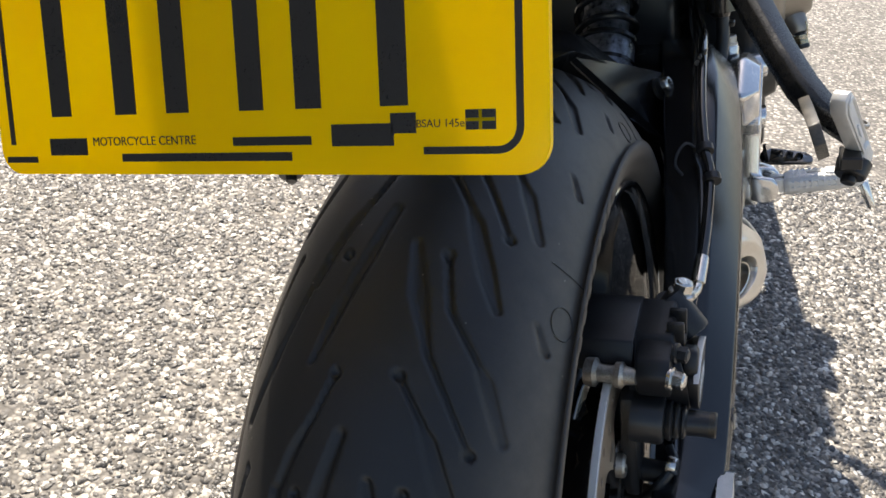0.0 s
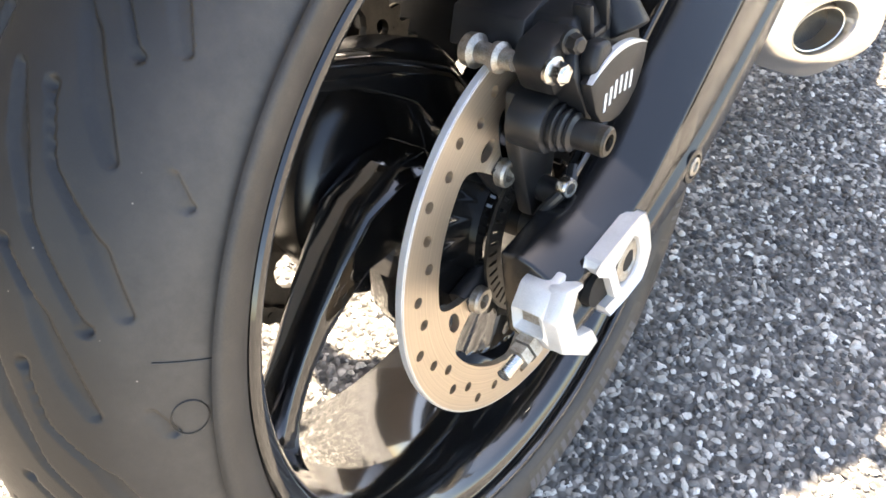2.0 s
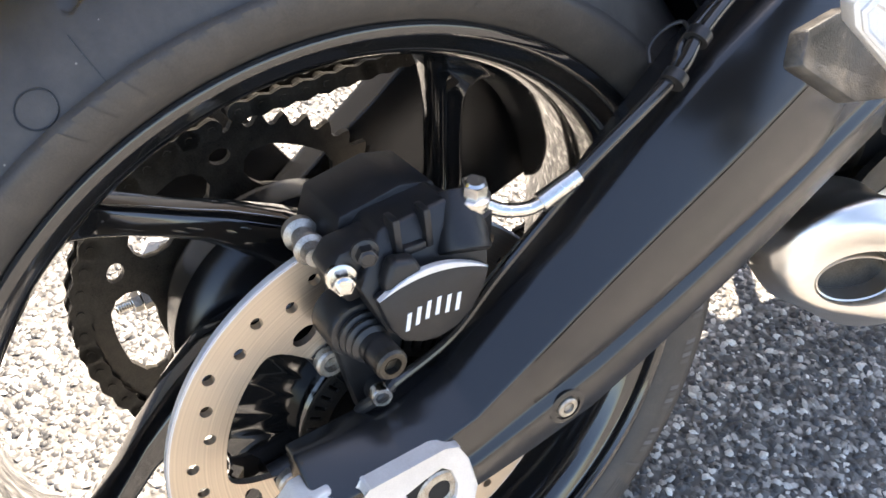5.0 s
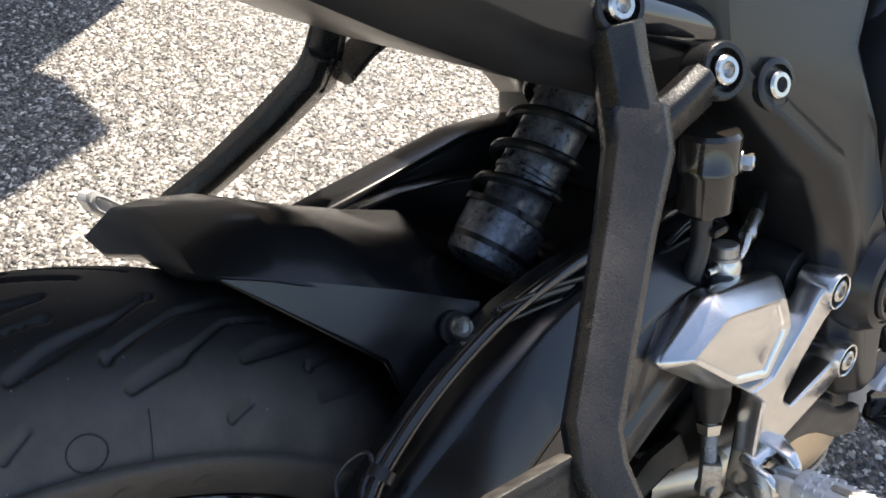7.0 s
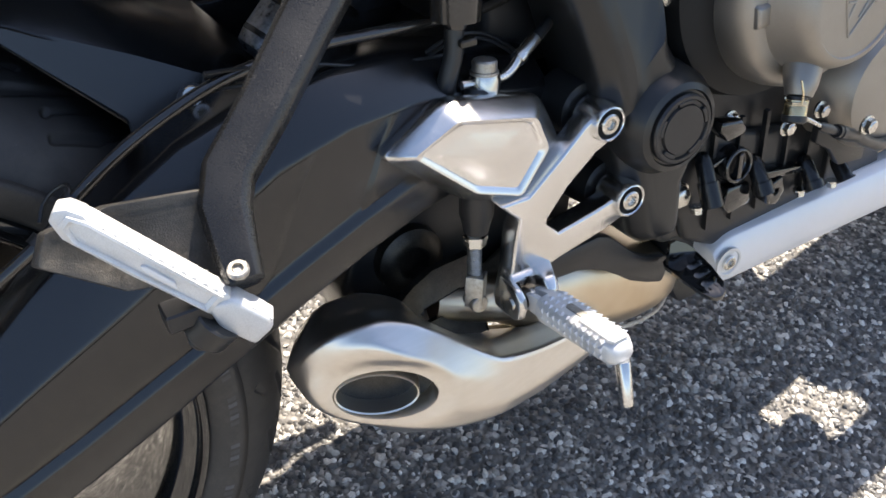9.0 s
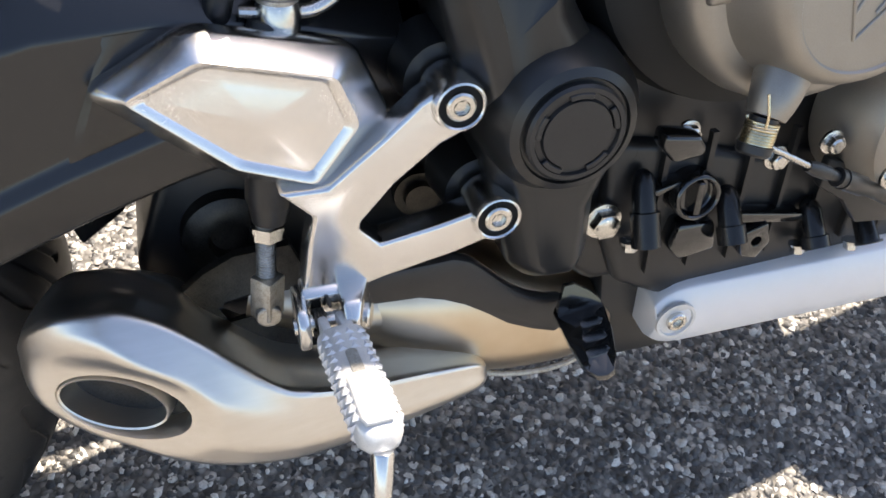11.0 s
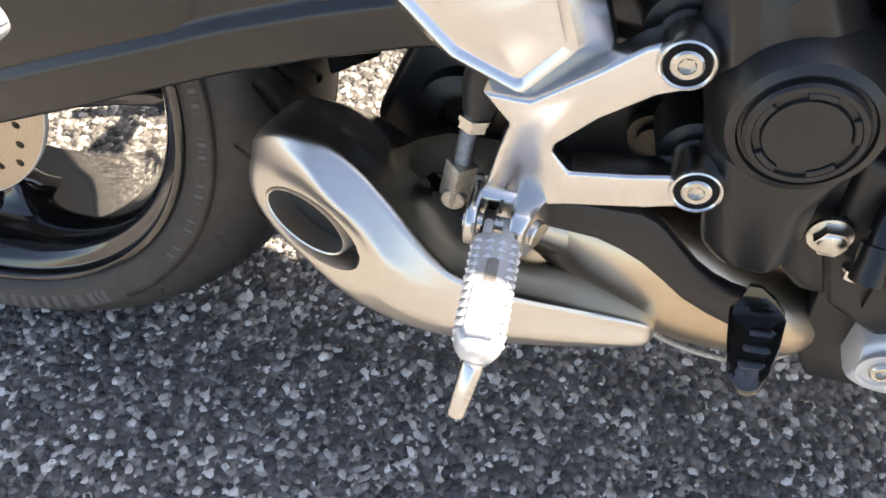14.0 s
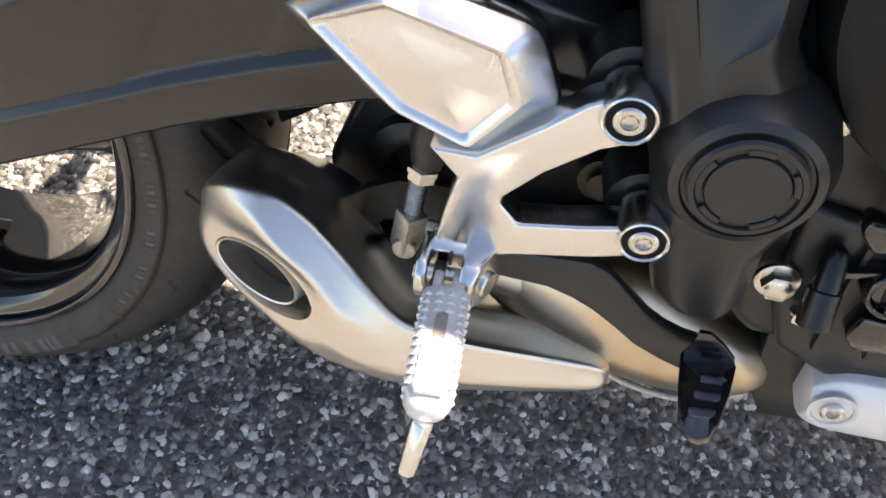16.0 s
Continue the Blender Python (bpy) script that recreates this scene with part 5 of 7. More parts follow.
# rider footrest: heel guard, hanger, peg
def heel_guard():
    outer = [(0.3635, 0.4770), (0.4120, 0.5025), (0.4865, 0.4860), (0.5025, 0.4480), (0.4700, 0.4080), (0.4225, 0.4255)]
    ridge = [(0.3815, 0.4775), (0.4150, 0.4925), (0.4745, 0.4775), (0.4840, 0.4520), (0.4610, 0.4225), (0.4245, 0.4370)]
    inner = [(0.3885, 0.4765), (0.4175, 0.4880), (0.4695, 0.4745), (0.4775, 0.4520), (0.4590, 0.4285), (0.4275, 0.4410)]
    cy, cz = 0.438, 0.4600

    def corners(o, s, r, x):
        """The outline with rounded corners, scaled about the middle."""
        pts = [Vector((x, cy + (y - cy) * s, cz + (z - cz) * s)) for y, z in o]
        out = []
        for k in range(6):
            p, q, w = pts[k - 1], pts[k], pts[(k + 1) % 6]
            a, b = q + (p - q).normalized() * r, q + (w - q).normalized() * r
            out += [a.lerp(q, f).lerp(q.lerp(b, f), f) for f in (0, 0.25, 0.5, 0.75, 1)]
        return out

    bm = bmesh.new()
    loft(bm, [corners(outer, 0.93, 0.0085, 0.132), corners(outer, 0.985, 0.0085, 0.1365), corners(outer, 1.0, 0.0085, 0.1405), corners(outer, 0.998, 0.0085, 0.1435), corners(outer, 0.988, 0.0085, 0.1458),
              corners(outer, 0.97, 0.0080, 0.1475), corners(ridge, 1.03, 0.004, 0.1585), corners(ridge, 1.0, 0.004, 0.1597), corners(ridge, 0.985, 0.004, 0.1597), corners(inner, 1.02, 0.003, 0.1577), corners(inner, 1.0, 0.003, 0.1570),
              corners(inner, 0.97, 0.003, 0.1569), corners(inner, 0.7, 0.002, 0.1578), corners(inner, 0.35, 0.001, 0.1592), corners(inner, 0.06, 0.0002, 0.1597)])
    g = part("heel_guard", bm, M_CAST, bike, "brushed bare aluminium heel guard", 34)
    return g


heel_guard()
bm = bmesh.new()
side_slab(bm, [(0.5318, 0.4703), (0.5390, 0.4680), (0.5440, 0.4590), (0.5435, 0.4480), (0.5365, 0.4415), (0.5232, 0.4355), (0.4997, 0.4165), (0.4816, 0.3965), (0.4810, 0.3920), (0.4915, 0.3810), (0.5222, 0.3865), (0.5414, 0.3910),
               (0.5542, 0.4005), (0.5640, 0.3975), (0.5675, 0.3890), (0.5645, 0.3795), (0.5560, 0.3745), (0.5328, 0.3670), (0.4920, 0.3585), (0.4830, 0.3560), (0.4790, 0.3440), (0.4777, 0.3305), (0.4450, 0.3245), (0.4440, 0.3360),
               (0.4489, 0.3560), (0.4536, 0.3865), (0.4576, 0.4040), (0.4418, 0.4205), (0.4660, 0.4200), (0.4960, 0.4440), (0.5130, 0.4595)], 0.142, 0.1610)
foot_hanger = part("footrest_hanger", rounded(bm, 0.0052, 4, 20), M_CAST, bike, "brushed bare aluminium rider footrest hanger", 45)
for y, z in ((0.532, 0.4570), (0.5545, 0.3875)):
    bm = bmesh.new()
    turned(bm, (0.140, y, z), (1, 0, 0), [(0, 0), (0, 0.0140), (0.022, 0.0140), (0.0252, 0.0128), (0.0256, 0.0118), (0.0248, 0.0110), (0.0225, 0.0108)], 40)
    boss = part("bolt_boss", bm, M_CAST, foot_hanger)
    # near-black disc round the bolt head, painting the shade of its recess
    bm = bmesh.new()
    turned(bm, (0.1621, y, z), (1, 0, 0), [(0, 0.0110), (0.0006, 0.0110), (0.0006, 0)], 30)
    part("recess", bm, M_HOLE_SHADE, boss)
    socket_bolt(boss, (0.1626, y, z), (1, 0, 0), 0.0076, 0.0034, "bolt", M_ZINC)
    bm = bmesh.new()
    turned(bm, (0.106, y, z), (1, 0, 0), [(0, 0), (0, 0.024), (0.030, 0.021), (0.032, 0.0)], 32)
    part("frame_boss", bm, M_FRAME, bike)
bm = bmesh.new()
LUG = [(-0.0165, -0.0120), (-0.004, -0.0150), (0.0060, -0.0145), (0.0125, -0.0095), (0.0160, 0.0010), (0.0150, 0.0100), (0.0085, 0.0165), (-0.0020, 0.0185), (-0.0165, 0.0190)]
for y0, y1, k in ((0.4425, 0.4490, 0.90), (0.4665, 0.4815, 1.0)):
    slab(bm, [(a * k, b * k) for a, b in LUG], (0.168, y0, 0.3425), (1, 0, 0), (0, 0, 1), y0 - y1)
for v in bm.verts:
    if v.co.y > 0.480:
        v.co.y = 0.4875 - (v.co.x - 0.1515) * 0.42
slab(bm, [(-0.0165, 0.0110), (-0.0050, 0.0110), (-0.0015, 0.0140), (-0.0060, 0.0180), (-0.0165, 0.0205)], (0.168, 0.4470, 0.3425), (1, 0, 0), (0, 0, 1), -0.0210)
box(bm, (0.1550, 0.4580, 0.3410), (0.010, 0.022, 0.034))
part("peg_clevis", rounded(bm, 0.0032, 3), M_CAST, foot_hanger, "polished clevis lugs")
bm = bmesh.new()
rod(bm, (0.169, 0.4410, 0.3430), (0.169, 0.4790, 0.3430), 0.0048, seg=24)
turned(bm, (0.1695, 0.4790, 0.3430), (0.39, 0.92, 0), [(0, 0), (0, 0.0078), (0.0028, 0.0078), (0.0038, 0.0068), (0.0038, 0)], 28)
part("hinge_pin", bm, M_ZINC, foot_hanger, "plated hinge pin")
bm = bmesh.new()
_, u, v = frame_of((0, 1, 0))
tube(bm, [Vector((0.169, 0.4515 + 0.0060 * k / 48, 0.343)) + 0.0072 * (math.cos(k * math.tau * 4 / 48) * u + math.sin(k * math.tau * 4 / 48) * v) for k in range(49)], 0.0009, 6, 1, False)
tube(bm, [(0.163, 0.4590, 0.350), (0.167, 0.4600, 0.3585), (0.174, 0.4605, 0.3565)], 0.0009, 6)
part("hinge_spring", bm, M_DARKSTEEL, foot_hanger, "dark torsion spring")
PA, PB = Vector((0.182, 0.4620, 0.3445)), Vector((0.268, 0.4662, 0.3510))
ax = (PB - PA).normalized()
pu = Vector((0, 1, 0))
pu = (pu - ax * pu.dot(ax)).normalized()
pv = ax.cross(pu)


def peg_ring(d, w, top, low):
    """A section of the footpeg: round below, flattened above."""
    out = []
    for k in range(32):
        a = k * math.tau / 32
        c, q = math.cos(a), math.sin(a)
        out.append(PA + ax * d + pu * (w * math.copysign(abs(c) ** 0.8, c)) + pv * (top * abs(q) ** 0.55 if q > 0 else -low * abs(q)))
    return out


bm = bmesh.new()
loft(bm, [peg_ring(0.0055, 0.0112, 0.0095, 0.0110), peg_ring(0.0080, 0.0126, 0.0112, 0.0127), peg_ring(0.0120, 0.0126, 0.0115, 0.0126), peg_ring(0.066, 0.0118, 0.0115, 0.0095), peg_ring(0.078, 0.0112, 0.0112, 0.0085), peg_ring(0.083, 0.0085, 0.0090, 0.0060), peg_ring(0.085, 0.0050, 0.0050, 0.0030)])
rider_peg = part("rider_peg", bm, M_ALLOY, foot_hanger, "knurled aluminium rider footpeg", 40)
bm = bmesh.new()
for y0, y1 in ((-0.0085, -0.0035), (0.0015, 0.0080)):
    slab(bm, [(-0.018, -0.0055), (-0.012, 0.0055), (0.000, 0.0080), (0.008, 0.0075), (0.008, -0.0085), (-0.012, -0.0075)], PA + pu * y1, ax, pv, y1 - y0)
part("peg_root", rounded(bm, 0.0014, 2), M_ALLOY, rider_peg)
bm = bmesh.new()
loft(bm, [[PA + ax * d + pu * (w * c) + pv * h for c, h in ((-1, 0.0108), (-0.85, 0.01285), (0.85, 0.01285), (1, 0.0108))] for d, w in ((0.0465, 0.0066), (0.049, 0.0080), (0.077, 0.0086), (0.0815, 0.0066))])
part("peg_pad", rounded(bm, 0.0006, 2, 20), M_ALLOY, rider_peg, "smooth worn top face")
# slot laid on as a patch; its tone paints the brightness seen through
bm = bmesh.new()
slab(bm, [(0.028 + 0.0026 - 0.0026 * math.sin(radians(a)), 0.0030 * math.cos(radians(a))) for a in range(0, 181, 20)] + [(0.047, -0.0030), (0.047, 0.0030)], PA + pv * 0.0113, ax, pu, 0.0008)
part("peg_slot", bm, M_RUSTY, rider_peg, "drain slot, the brightness beyond it painted on", 0)
# toothed grip: rows of little wedges that rise towards the tip
knurl = bpy.data.meshes.new("knurl_tooth")
knurl.from_pydata([(-0.0030, 0, -0.0003), (0.0029, -0.0029, -0.0003), (0.0029, 0.0029, -0.0003), (0.0021, 0, 0.0016)], [], [(0, 1, 3), (1, 2, 3), (2, 0, 3), (2, 1, 0)])
knurl.materials.append(M_SILVERPAINT)
for i in range(11):
    for y in (-0.0088, -0.0030, 0.0030, 0.0088):
        if i > 2 and abs(y) < 0.005:
            continue
        tooth = child("knurl_tooth", knurl, rider_peg)
        tooth.matrix_local = Matrix.Translation(PA + ax * (0.0125 + 0.0060 * i) + pu * y + pv * (0.0114 if abs(y) < 0.006 else 0.0103)) @ Matrix((ax, pu, pv)).transposed().to_4x4()
    for side in (1, -1):
        for h, q in ((0.0055, 0.35), (-0.0005, 0.0)):
            out = (pu * side + pv * q).normalized()
            tooth = child("knurl_tooth", knurl, rider_peg)
            tooth.matrix_local = Matrix.Translation(PA + ax * (0.0125 + 0.0060 * i) + pu * (side * (0.0119 - 0.0008 * i / 12)) + pv * h) @ Matrix((ax, out.cross(ax), out)).transposed().to_4x4()
bm = bmesh.new()
rod(bm, (0.2650, 0.4655, 0.3470), (0.2765, 0.4615, 0.3180), 0.0060, 0.0050, 6)
part("feeler_peg", rounded(bm, 0.0014, 2), M_CAST, rider_peg, "hexagonal bank angle feeler")
# brake rod, master cylinder, reservoir
bm = bmesh.new()
rod(bm, (0.139, 0.430, 0.330), (0.139, 0.433, 0.356), 0.0095, seg=4)
turned(bm, (0.132, 0.4305, 0.333), (1, 0, 0), [(0, 0), (0, 0.0072), (0.014, 0.0072), (0.015, 0.006), (0.015, 0)], 20)
clevis = part("brake_clevis", rounded(bm, 0.0015, 2), M_RUSTY, bike, "corroded zinc brake rod clevis")
bm = bmesh.new()
prof = []
for k in range(20):
    prof += [(0.0018 * k, 0.0056), (0.0018 * k + 0.0009, 0.0049)]
turned(bm, (0.137, 0.4325, 0.355), (-0.08, 0.10, 1), [(0, 0)] + prof + [(0.037, 0)], 14)
part("push_rod", bm, M_RUSTY, clevis)
bm = bmesh.new()
turned(bm, (0.134, 0.436, 0.378), (-0.08, 0.10, 1), [(0, 0), (0, 0.0085), (0.005, 0.0085), (0.005, 0.0095), (0.008, 0.0095), (0.008, 0)], 6)
part("lock_nut", bm, M_ZINC, clevis)
bm = bmesh.new()
turned(bm, (0.133, 0.438, 0.388), (-0.06, 0.12, 1), [(0, 0), (0, 0.009), (0.010, 0.011), (0.014, 0.0125), (0.10, 0.0125), (0.108, 0.010), (0.108, 0)], 24)
master = part("master_cylinder", bm, M_BLACK, bike, "black rear brake master cylinder")
bm = bmesh.new()
turned(bm, (0.127, 0.4548, 0.503), (-0.05, 0.1, 1), [(0, 0), (0, 0.0098), (0.002, 0.0098), (0.0026, 0.0086), (0.0085, 0.0086), (0.0098, 0.0076), (0.0098, 0)], 28)
part("banjo_bolt", bm, M_RUSTY, master, "dull plated round banjo bolt")
bm = bmesh.new()
turned(bm, (0.1275, 0.454, 0.490), (-0.05, 0.1, 1), [(0, 0), (0, 0.0105), (0.010, 0.0108), (0.014, 0.0095), (0.014, 0)], 24)
tube(bm, [(0.1275, 0.460, 0.4975), (0.1265, 0.470, 0.4970), (0.1245, 0.479, 0.5000), (0.1225, 0.4850, 0.5045)], 0.0036, 12)
rod(bm, (0.1228, 0.4840, 0.5040), (0.1215, 0.4885, 0.5062), 0.0056, seg=20)
rod(bm, (0.1217, 0.4880, 0.5060), (0.1170, 0.5030, 0.5128), 0.0048, seg=20)
rod(bm, (0.1275, 0.446, 0.4985), (0.127, 0.437, 0.4995), 0.003, seg=10)
part("banjo_union", bm, M_ZINC, master)
bm = bmesh.new()
tube(bm, [(0.1175, 0.502, 0.5122), (0.112, 0.516, 0.518), (0.100, 0.530, 0.520), (0.080, 0.545, 0.515), (0.06, 0.555, 0.50)], 0.0042, 12)
part("brake_line", bm, M_PLASTIC, master)
bm = bmesh.new()
tube(bm, [(0.122, 0.437, 0.537), (0.123, 0.4345, 0.520), (0.122, 0.428, 0.500), (0.118, 0.424, 0.475)], 0.0066, 16)
part("reservoir_hose", bm, M_PLASTIC, master)
bm = bmesh.new()
turned(bm, (0.122, 0.438, 0.537), (-0.02, 0.10, 1), [(0, 0), (0, 0.007), (0.004, 0.008), (0.006, 0.0165), (0.030, 0.0175), (0.031, 0.019), (0.034, 0.019), (0.035, 0.0185), (0.052, 0.019), (0.055, 0.017), (0.055, 0)], 32)
res = part("brake_reservoir", bm, M_TRANSL, bike, "smoked black brake fluid reservoir")
socket_bolt(res, (0.131, 0.459, 0.569), (1, 0.5, 0), 0.0055, 0.008, "bolt", M_ZINC, True)
bm = bmesh.new()
box(bm, (0.130, 0.441, 0.529), (0.008, 0.012, 0.005))
part("hose_clip", rounded(bm, 0.001, 1), M_DARKSTEEL, res)

# main frame casting with the pivot cover
bm = bmesh.new()
side_slab(bm, [(0.4500, 0.7000), (0.4550, 0.6300), (0.4762, 0.5891), (0.5128, 0.5403), (0.5250, 0.5033), (0.5345, 0.4703), (0.5468, 0.4296), (0.5590, 0.3767), (0.5685, 0.3408), (0.5817, 0.3294), (0.6101, 0.3294), (0.6177, 0.3445), (0.6177, 0.3823), (0.6299, 0.4107), (0.6328, 0.4372), (0.6252, 0.4599), (0.6063, 0.4769), (0.5931, 0.4986), (0.5889, 0.5471), (0.6000, 0.6000), (0.6600, 0.6900), (0.8000, 0.8000), (0.8000, 0.8600), (0.6000, 0.7600), (0.5000, 0.7200)], 0.085, 0.1485)
bm.normal_update()
face = [f for f in bm.faces if f.calc_center_median().x > 0.148]
bmesh.ops.inset_individual(bm, faces=face, thickness=0.0125, depth=0.0)
bmesh.ops.translate(bm, verts=list(face[0].verts), vec=(0.0150, 0, 0))
bmesh.ops.bisect_plane(bm, geom=bm.verts[:] + bm.edges[:] + bm.faces[:], plane_co=(0, 0, 0.574), plane_no=(0, 0.12, 1))
for v in bm.verts:
    if v.co.x > 0.1:
        v.co.x -= 0.16 * min(0.07, max(0.0, v.co.z - 0.505)) + 0.75 * min(0.055, max(0.0, v.co.z - 0.575))
frame_r = part("main_frame", rounded(bm, 0.005, 4, 18), M_FRAME, bike, "satin black cast frame beam with wide chamfers", 40)
# the beam's sunken panel, with a sloping foot
bm = bmesh.new()
for y, z, x in ((0.5236, 0.579, 0.1545), (0.5720, 0.579, 0.1545), (0.5830, 0.548, 0.1585), (0.5822, 0.507, 0.1640), (0.5585, 0.485, 0.1640), (0.5550, 0.487, 0.1640), (0.5420, 0.5435, 0.1590)):
    bm.verts.new((x, y, z))
    bm.verts.new((0.190, y, z))
for x, y, z in ((0.1565, 0.5605, 0.509), (0.1565, 0.5725, 0.5180), (0.1565, 0.5770, 0.5160), (0.1470, 0.5280, 0.576), (0.1470, 0.5690, 0.576), (0.1525, 0.5460, 0.5435), (0.1525, 0.5785, 0.548)):
    bm.verts.new((x, y, z))
bmesh.ops.convex_hull(bm, input=bm.verts[:])
hollow = part("panel_hollow", bm, M_FRAME, frame_r)
cut = frame_r.modifiers.new("hollow", 'BOOLEAN')
cut.operation, cut.solver, cut.object = 'DIFFERENCE', 'EXACT', hollow
bpy.context.view_layer.update()
carved = bpy.data.meshes.new_from_object(frame_r.evaluated_get(bpy.context.evaluated_depsgraph_get()))
frame_r.modifiers.clear()
frame_r.data = carved
bpy.data.objects.remove(hollow)
finish(carved, 30)
bm = bmesh.new()
turned(bm, (0.138, 0.588, 0.441), (1, 0, 0), [(0, 0), (0, 0.044), (0.024, 0.041), (0.036, 0.034), (0.038, 0.0295), (0.036, 0.0285), (0.036, 0)], 56)
pivot = part("pivot_housing", bm, M_FRAME, frame_r)
bm = bmesh.new()
turned(bm, (0.1715, 0.588, 0.441), (1, 0, 0), [(0, 0), (0, 0.0268), (0.006, 0.0268), (0.0075, 0.0254), (0.0075, 0.0230), (0.0055, 0.0221), (0.0055, 0.0193), (0.0075, 0.0183), (0.0075, 0)], 56)
cap = part("pivot_cover", bm, M_PLASTIC, pivot, "round black plastic pivot cover")
for k in range(5):
    a = radians(90 + 72 * k)
    bm = bmesh.new()
    pts = [(0.588 + r * math.cos(a + d), 0.441 + r * math.sin(a + d)) for r, ds in ((0.0227, (-0.3, -0.15, 0, 0.15, 0.3)), (0.0195, (0.3, 0.15, 0, -0.15, -0.3))) for d in ds]
    side_slab(bm, pts, 0.1770, 0.1793)
    part("cover_rib", rounded(bm, 0.0005, 1), M_PLASTIC, cap)
socket_bolt(bike, (0.1275, 0.6375, 0.3460), (1, 0, 0), 0.0096, 0.009, "engine_mount_bolt", M_ZINC, True, "bright flanged engine mount bolt")
bm = bmesh.new()
turned(bm, (0.1225, 0.494, 0.604), (1, -0.1, 0.25), [(0, 0), (0, 0.017), (0.009, 0.0165), (0.010, 0.0150), (0.010, 0.0125), (0.006, 0.0115), (0.006, 0)], 32)
part("bolt_cup", bm, M_FRAME, frame_r)
socket_bolt(frame_r, (0.1285, 0.494, 0.6055), (1, -0.1, 0.25), 0.0085, 0.006, "frame_bolt", M_ZINC)
bm = bmesh.new()
turned(bm, (0.060, 0.538, 0.343), (1, 0, 0), [(0, 0), (0, 0.016), (0.006, 0.016), (0.006, 0.010), (0.012, 0.010), (0.012, 0)], 24)
part("linkage_bolt", bm, M_DARKSTEEL, bike)
bm = bmesh.new()
side_slab(bm, [(0.4500, 0.7000), (0.4550, 0.6300), (0.4762, 0.5891), (0.5128, 0.5403), (0.5345, 0.4703), (0.5590, 0.3767), (0.5817, 0.3294), (0.6101, 0.3294), (0.6299, 0.4107), (0.6063, 0.4769), (0.5889, 0.5471), (0.6600, 0.6900), (0.8000, 0.8000), (0.8000, 0.8600), (0.6000, 0.7600)], -0.1485, -0.085)
part("main_frame", rounded(bm, 0.008, 3, 18), M_FRAME, bike, "satin black cast frame beam of the far side", 40)
bm = bmesh.new()
loft(bm, [[Vector((x, y, z)) for x, y in ((-0.150, y0 + 0.020), (-0.060, y0), (0.070, y0), (0.070, 0.62), (-0.150, 0.62))] for z, y0 in ((0.470, 0.485), (0.540, 0.490), (0.600, 0.500), (0.660, 0.470))])
part("air_box", rounded(bm, 0.010, 3), M_PLASTIC, bike, "black plastic air box behind the shock")
# engine
bm = bmesh.new()
side_slab(bm, [(0.625, 0.300), (0.640, 0.285), (0.96, 0.285), (0.98, 0.40), (0.94, 0.62), (0.66, 0.64), (0.60, 0.55), (0.60, 0.42)], -0.12, 0.118)
engine = part("engine_block", rounded(bm, 0.012, 3), M_BLACK, bike, "black engine casing")
CC = Vector((0, 0.7095, 0.516))
bm = bmesh.new()
turned(bm, (0.100, 0.7043, 0.5265), (1, 0, 0), [(0, 0), (0, 0.1042), (0.030, 0.1042), (0.046, 0.0992), (0.050, 0.0882), (0.050, 0)], 72)
part("cover_flange", bm, M_CASE, engine, "black outer casing of the clutch cover")
bm = bmesh.new()
turned(bm, (0.143, CC.y + 0.004, CC.z), (1, 0, 0), [(0, 0), (0, 0.0790), (0.018, 0.0785), (0.030, 0.0755), (0.036, 0.0710), (0.038, 0.0660), (0.0385, 0.0610), (0.047, 0.0575), (0.055, 0.0545), (0.062, 0.0515), (0.0680, 0.0475), (0.0695, 0.0440), (0.0695, 0.0425), (0.0683, 0.0415), (0.0683, 0)], 96)
cover = part("clutch_cover", bm, M_ENGINE, engine, "bronze-grey round clutch cover")
tri_c = [Vector((0, 0.6922, 0.5345)), Vector((0, 0.7390, 0.5262)), Vector((0, 0.7050, 0.4905))]
for a, b in zip(tri_c, tri_c[1:] + tri_c[:1]):
    bm = bmesh.new()
    rod(bm, a + Vector((0.2113, 0, 0)), b + Vector((0.2113, 0, 0)), 0.0010, seg=8)
    part("badge_outline", bm, M_ENGINE, cover)
for y, z, dy, dz in ((0.6975, 0.5225, 0.0115, -0.0015), (0.6985, 0.5165, 0.0075, -0.001), (0.7090, 0.5205, -0.0075, -0.0165), (0.7130, 0.5030, 0.0085, 0.0130), (0.7195, 0.5165, 0.0095, 0.0050), (0.7240, 0.5150, 0.0045, -0.0040)):
    bm = bmesh.new()
    rod(bm, (0.2113, y, z), (0.2113, y + dy, z + dz), 0.0011, seg=8)
    part("badge_bar", bm, M_ENGINE, cover)
for deg in (55, 185, 300):
    a = radians(deg)
    c, t = Vector((0, math.cos(a), math.sin(a))), Vector((0, -math.sin(a), math.cos(a)))
    o = Vector((0, CC.y + 0.004, CC.z))
    bm = bmesh.new()
    loft(bm, [[o + c * r + t * w * sg + Vector((x, 0, 0)) for r, sg in ((0.054, -1), (0.070, -1), (0.070, 1), (0.054, 1))] for x, w in ((0.166, 0.0125), (0.1845, 0.0080))])
    part("cover_lug", rounded(bm, 0.0025, 3), M_ENGINE, cover)
bm = bmesh.new()
tube(bm, [(0.178, 0.702, 0.490), (0.186, 0.694, 0.476), (0.196, 0.683, 0.459), (0.1995, 0.678, 0.449)], (0.0185, 0.0098), 28)
part("clutch_arm_boss", bm, M_ENGINE, cover, "tapered release shaft boss")
CA = Vector((0.22, -0.28, -0.93)).normalized()
CO = Vector((0.1995, 0.6775, 0.4490))
bm = bmesh.new()
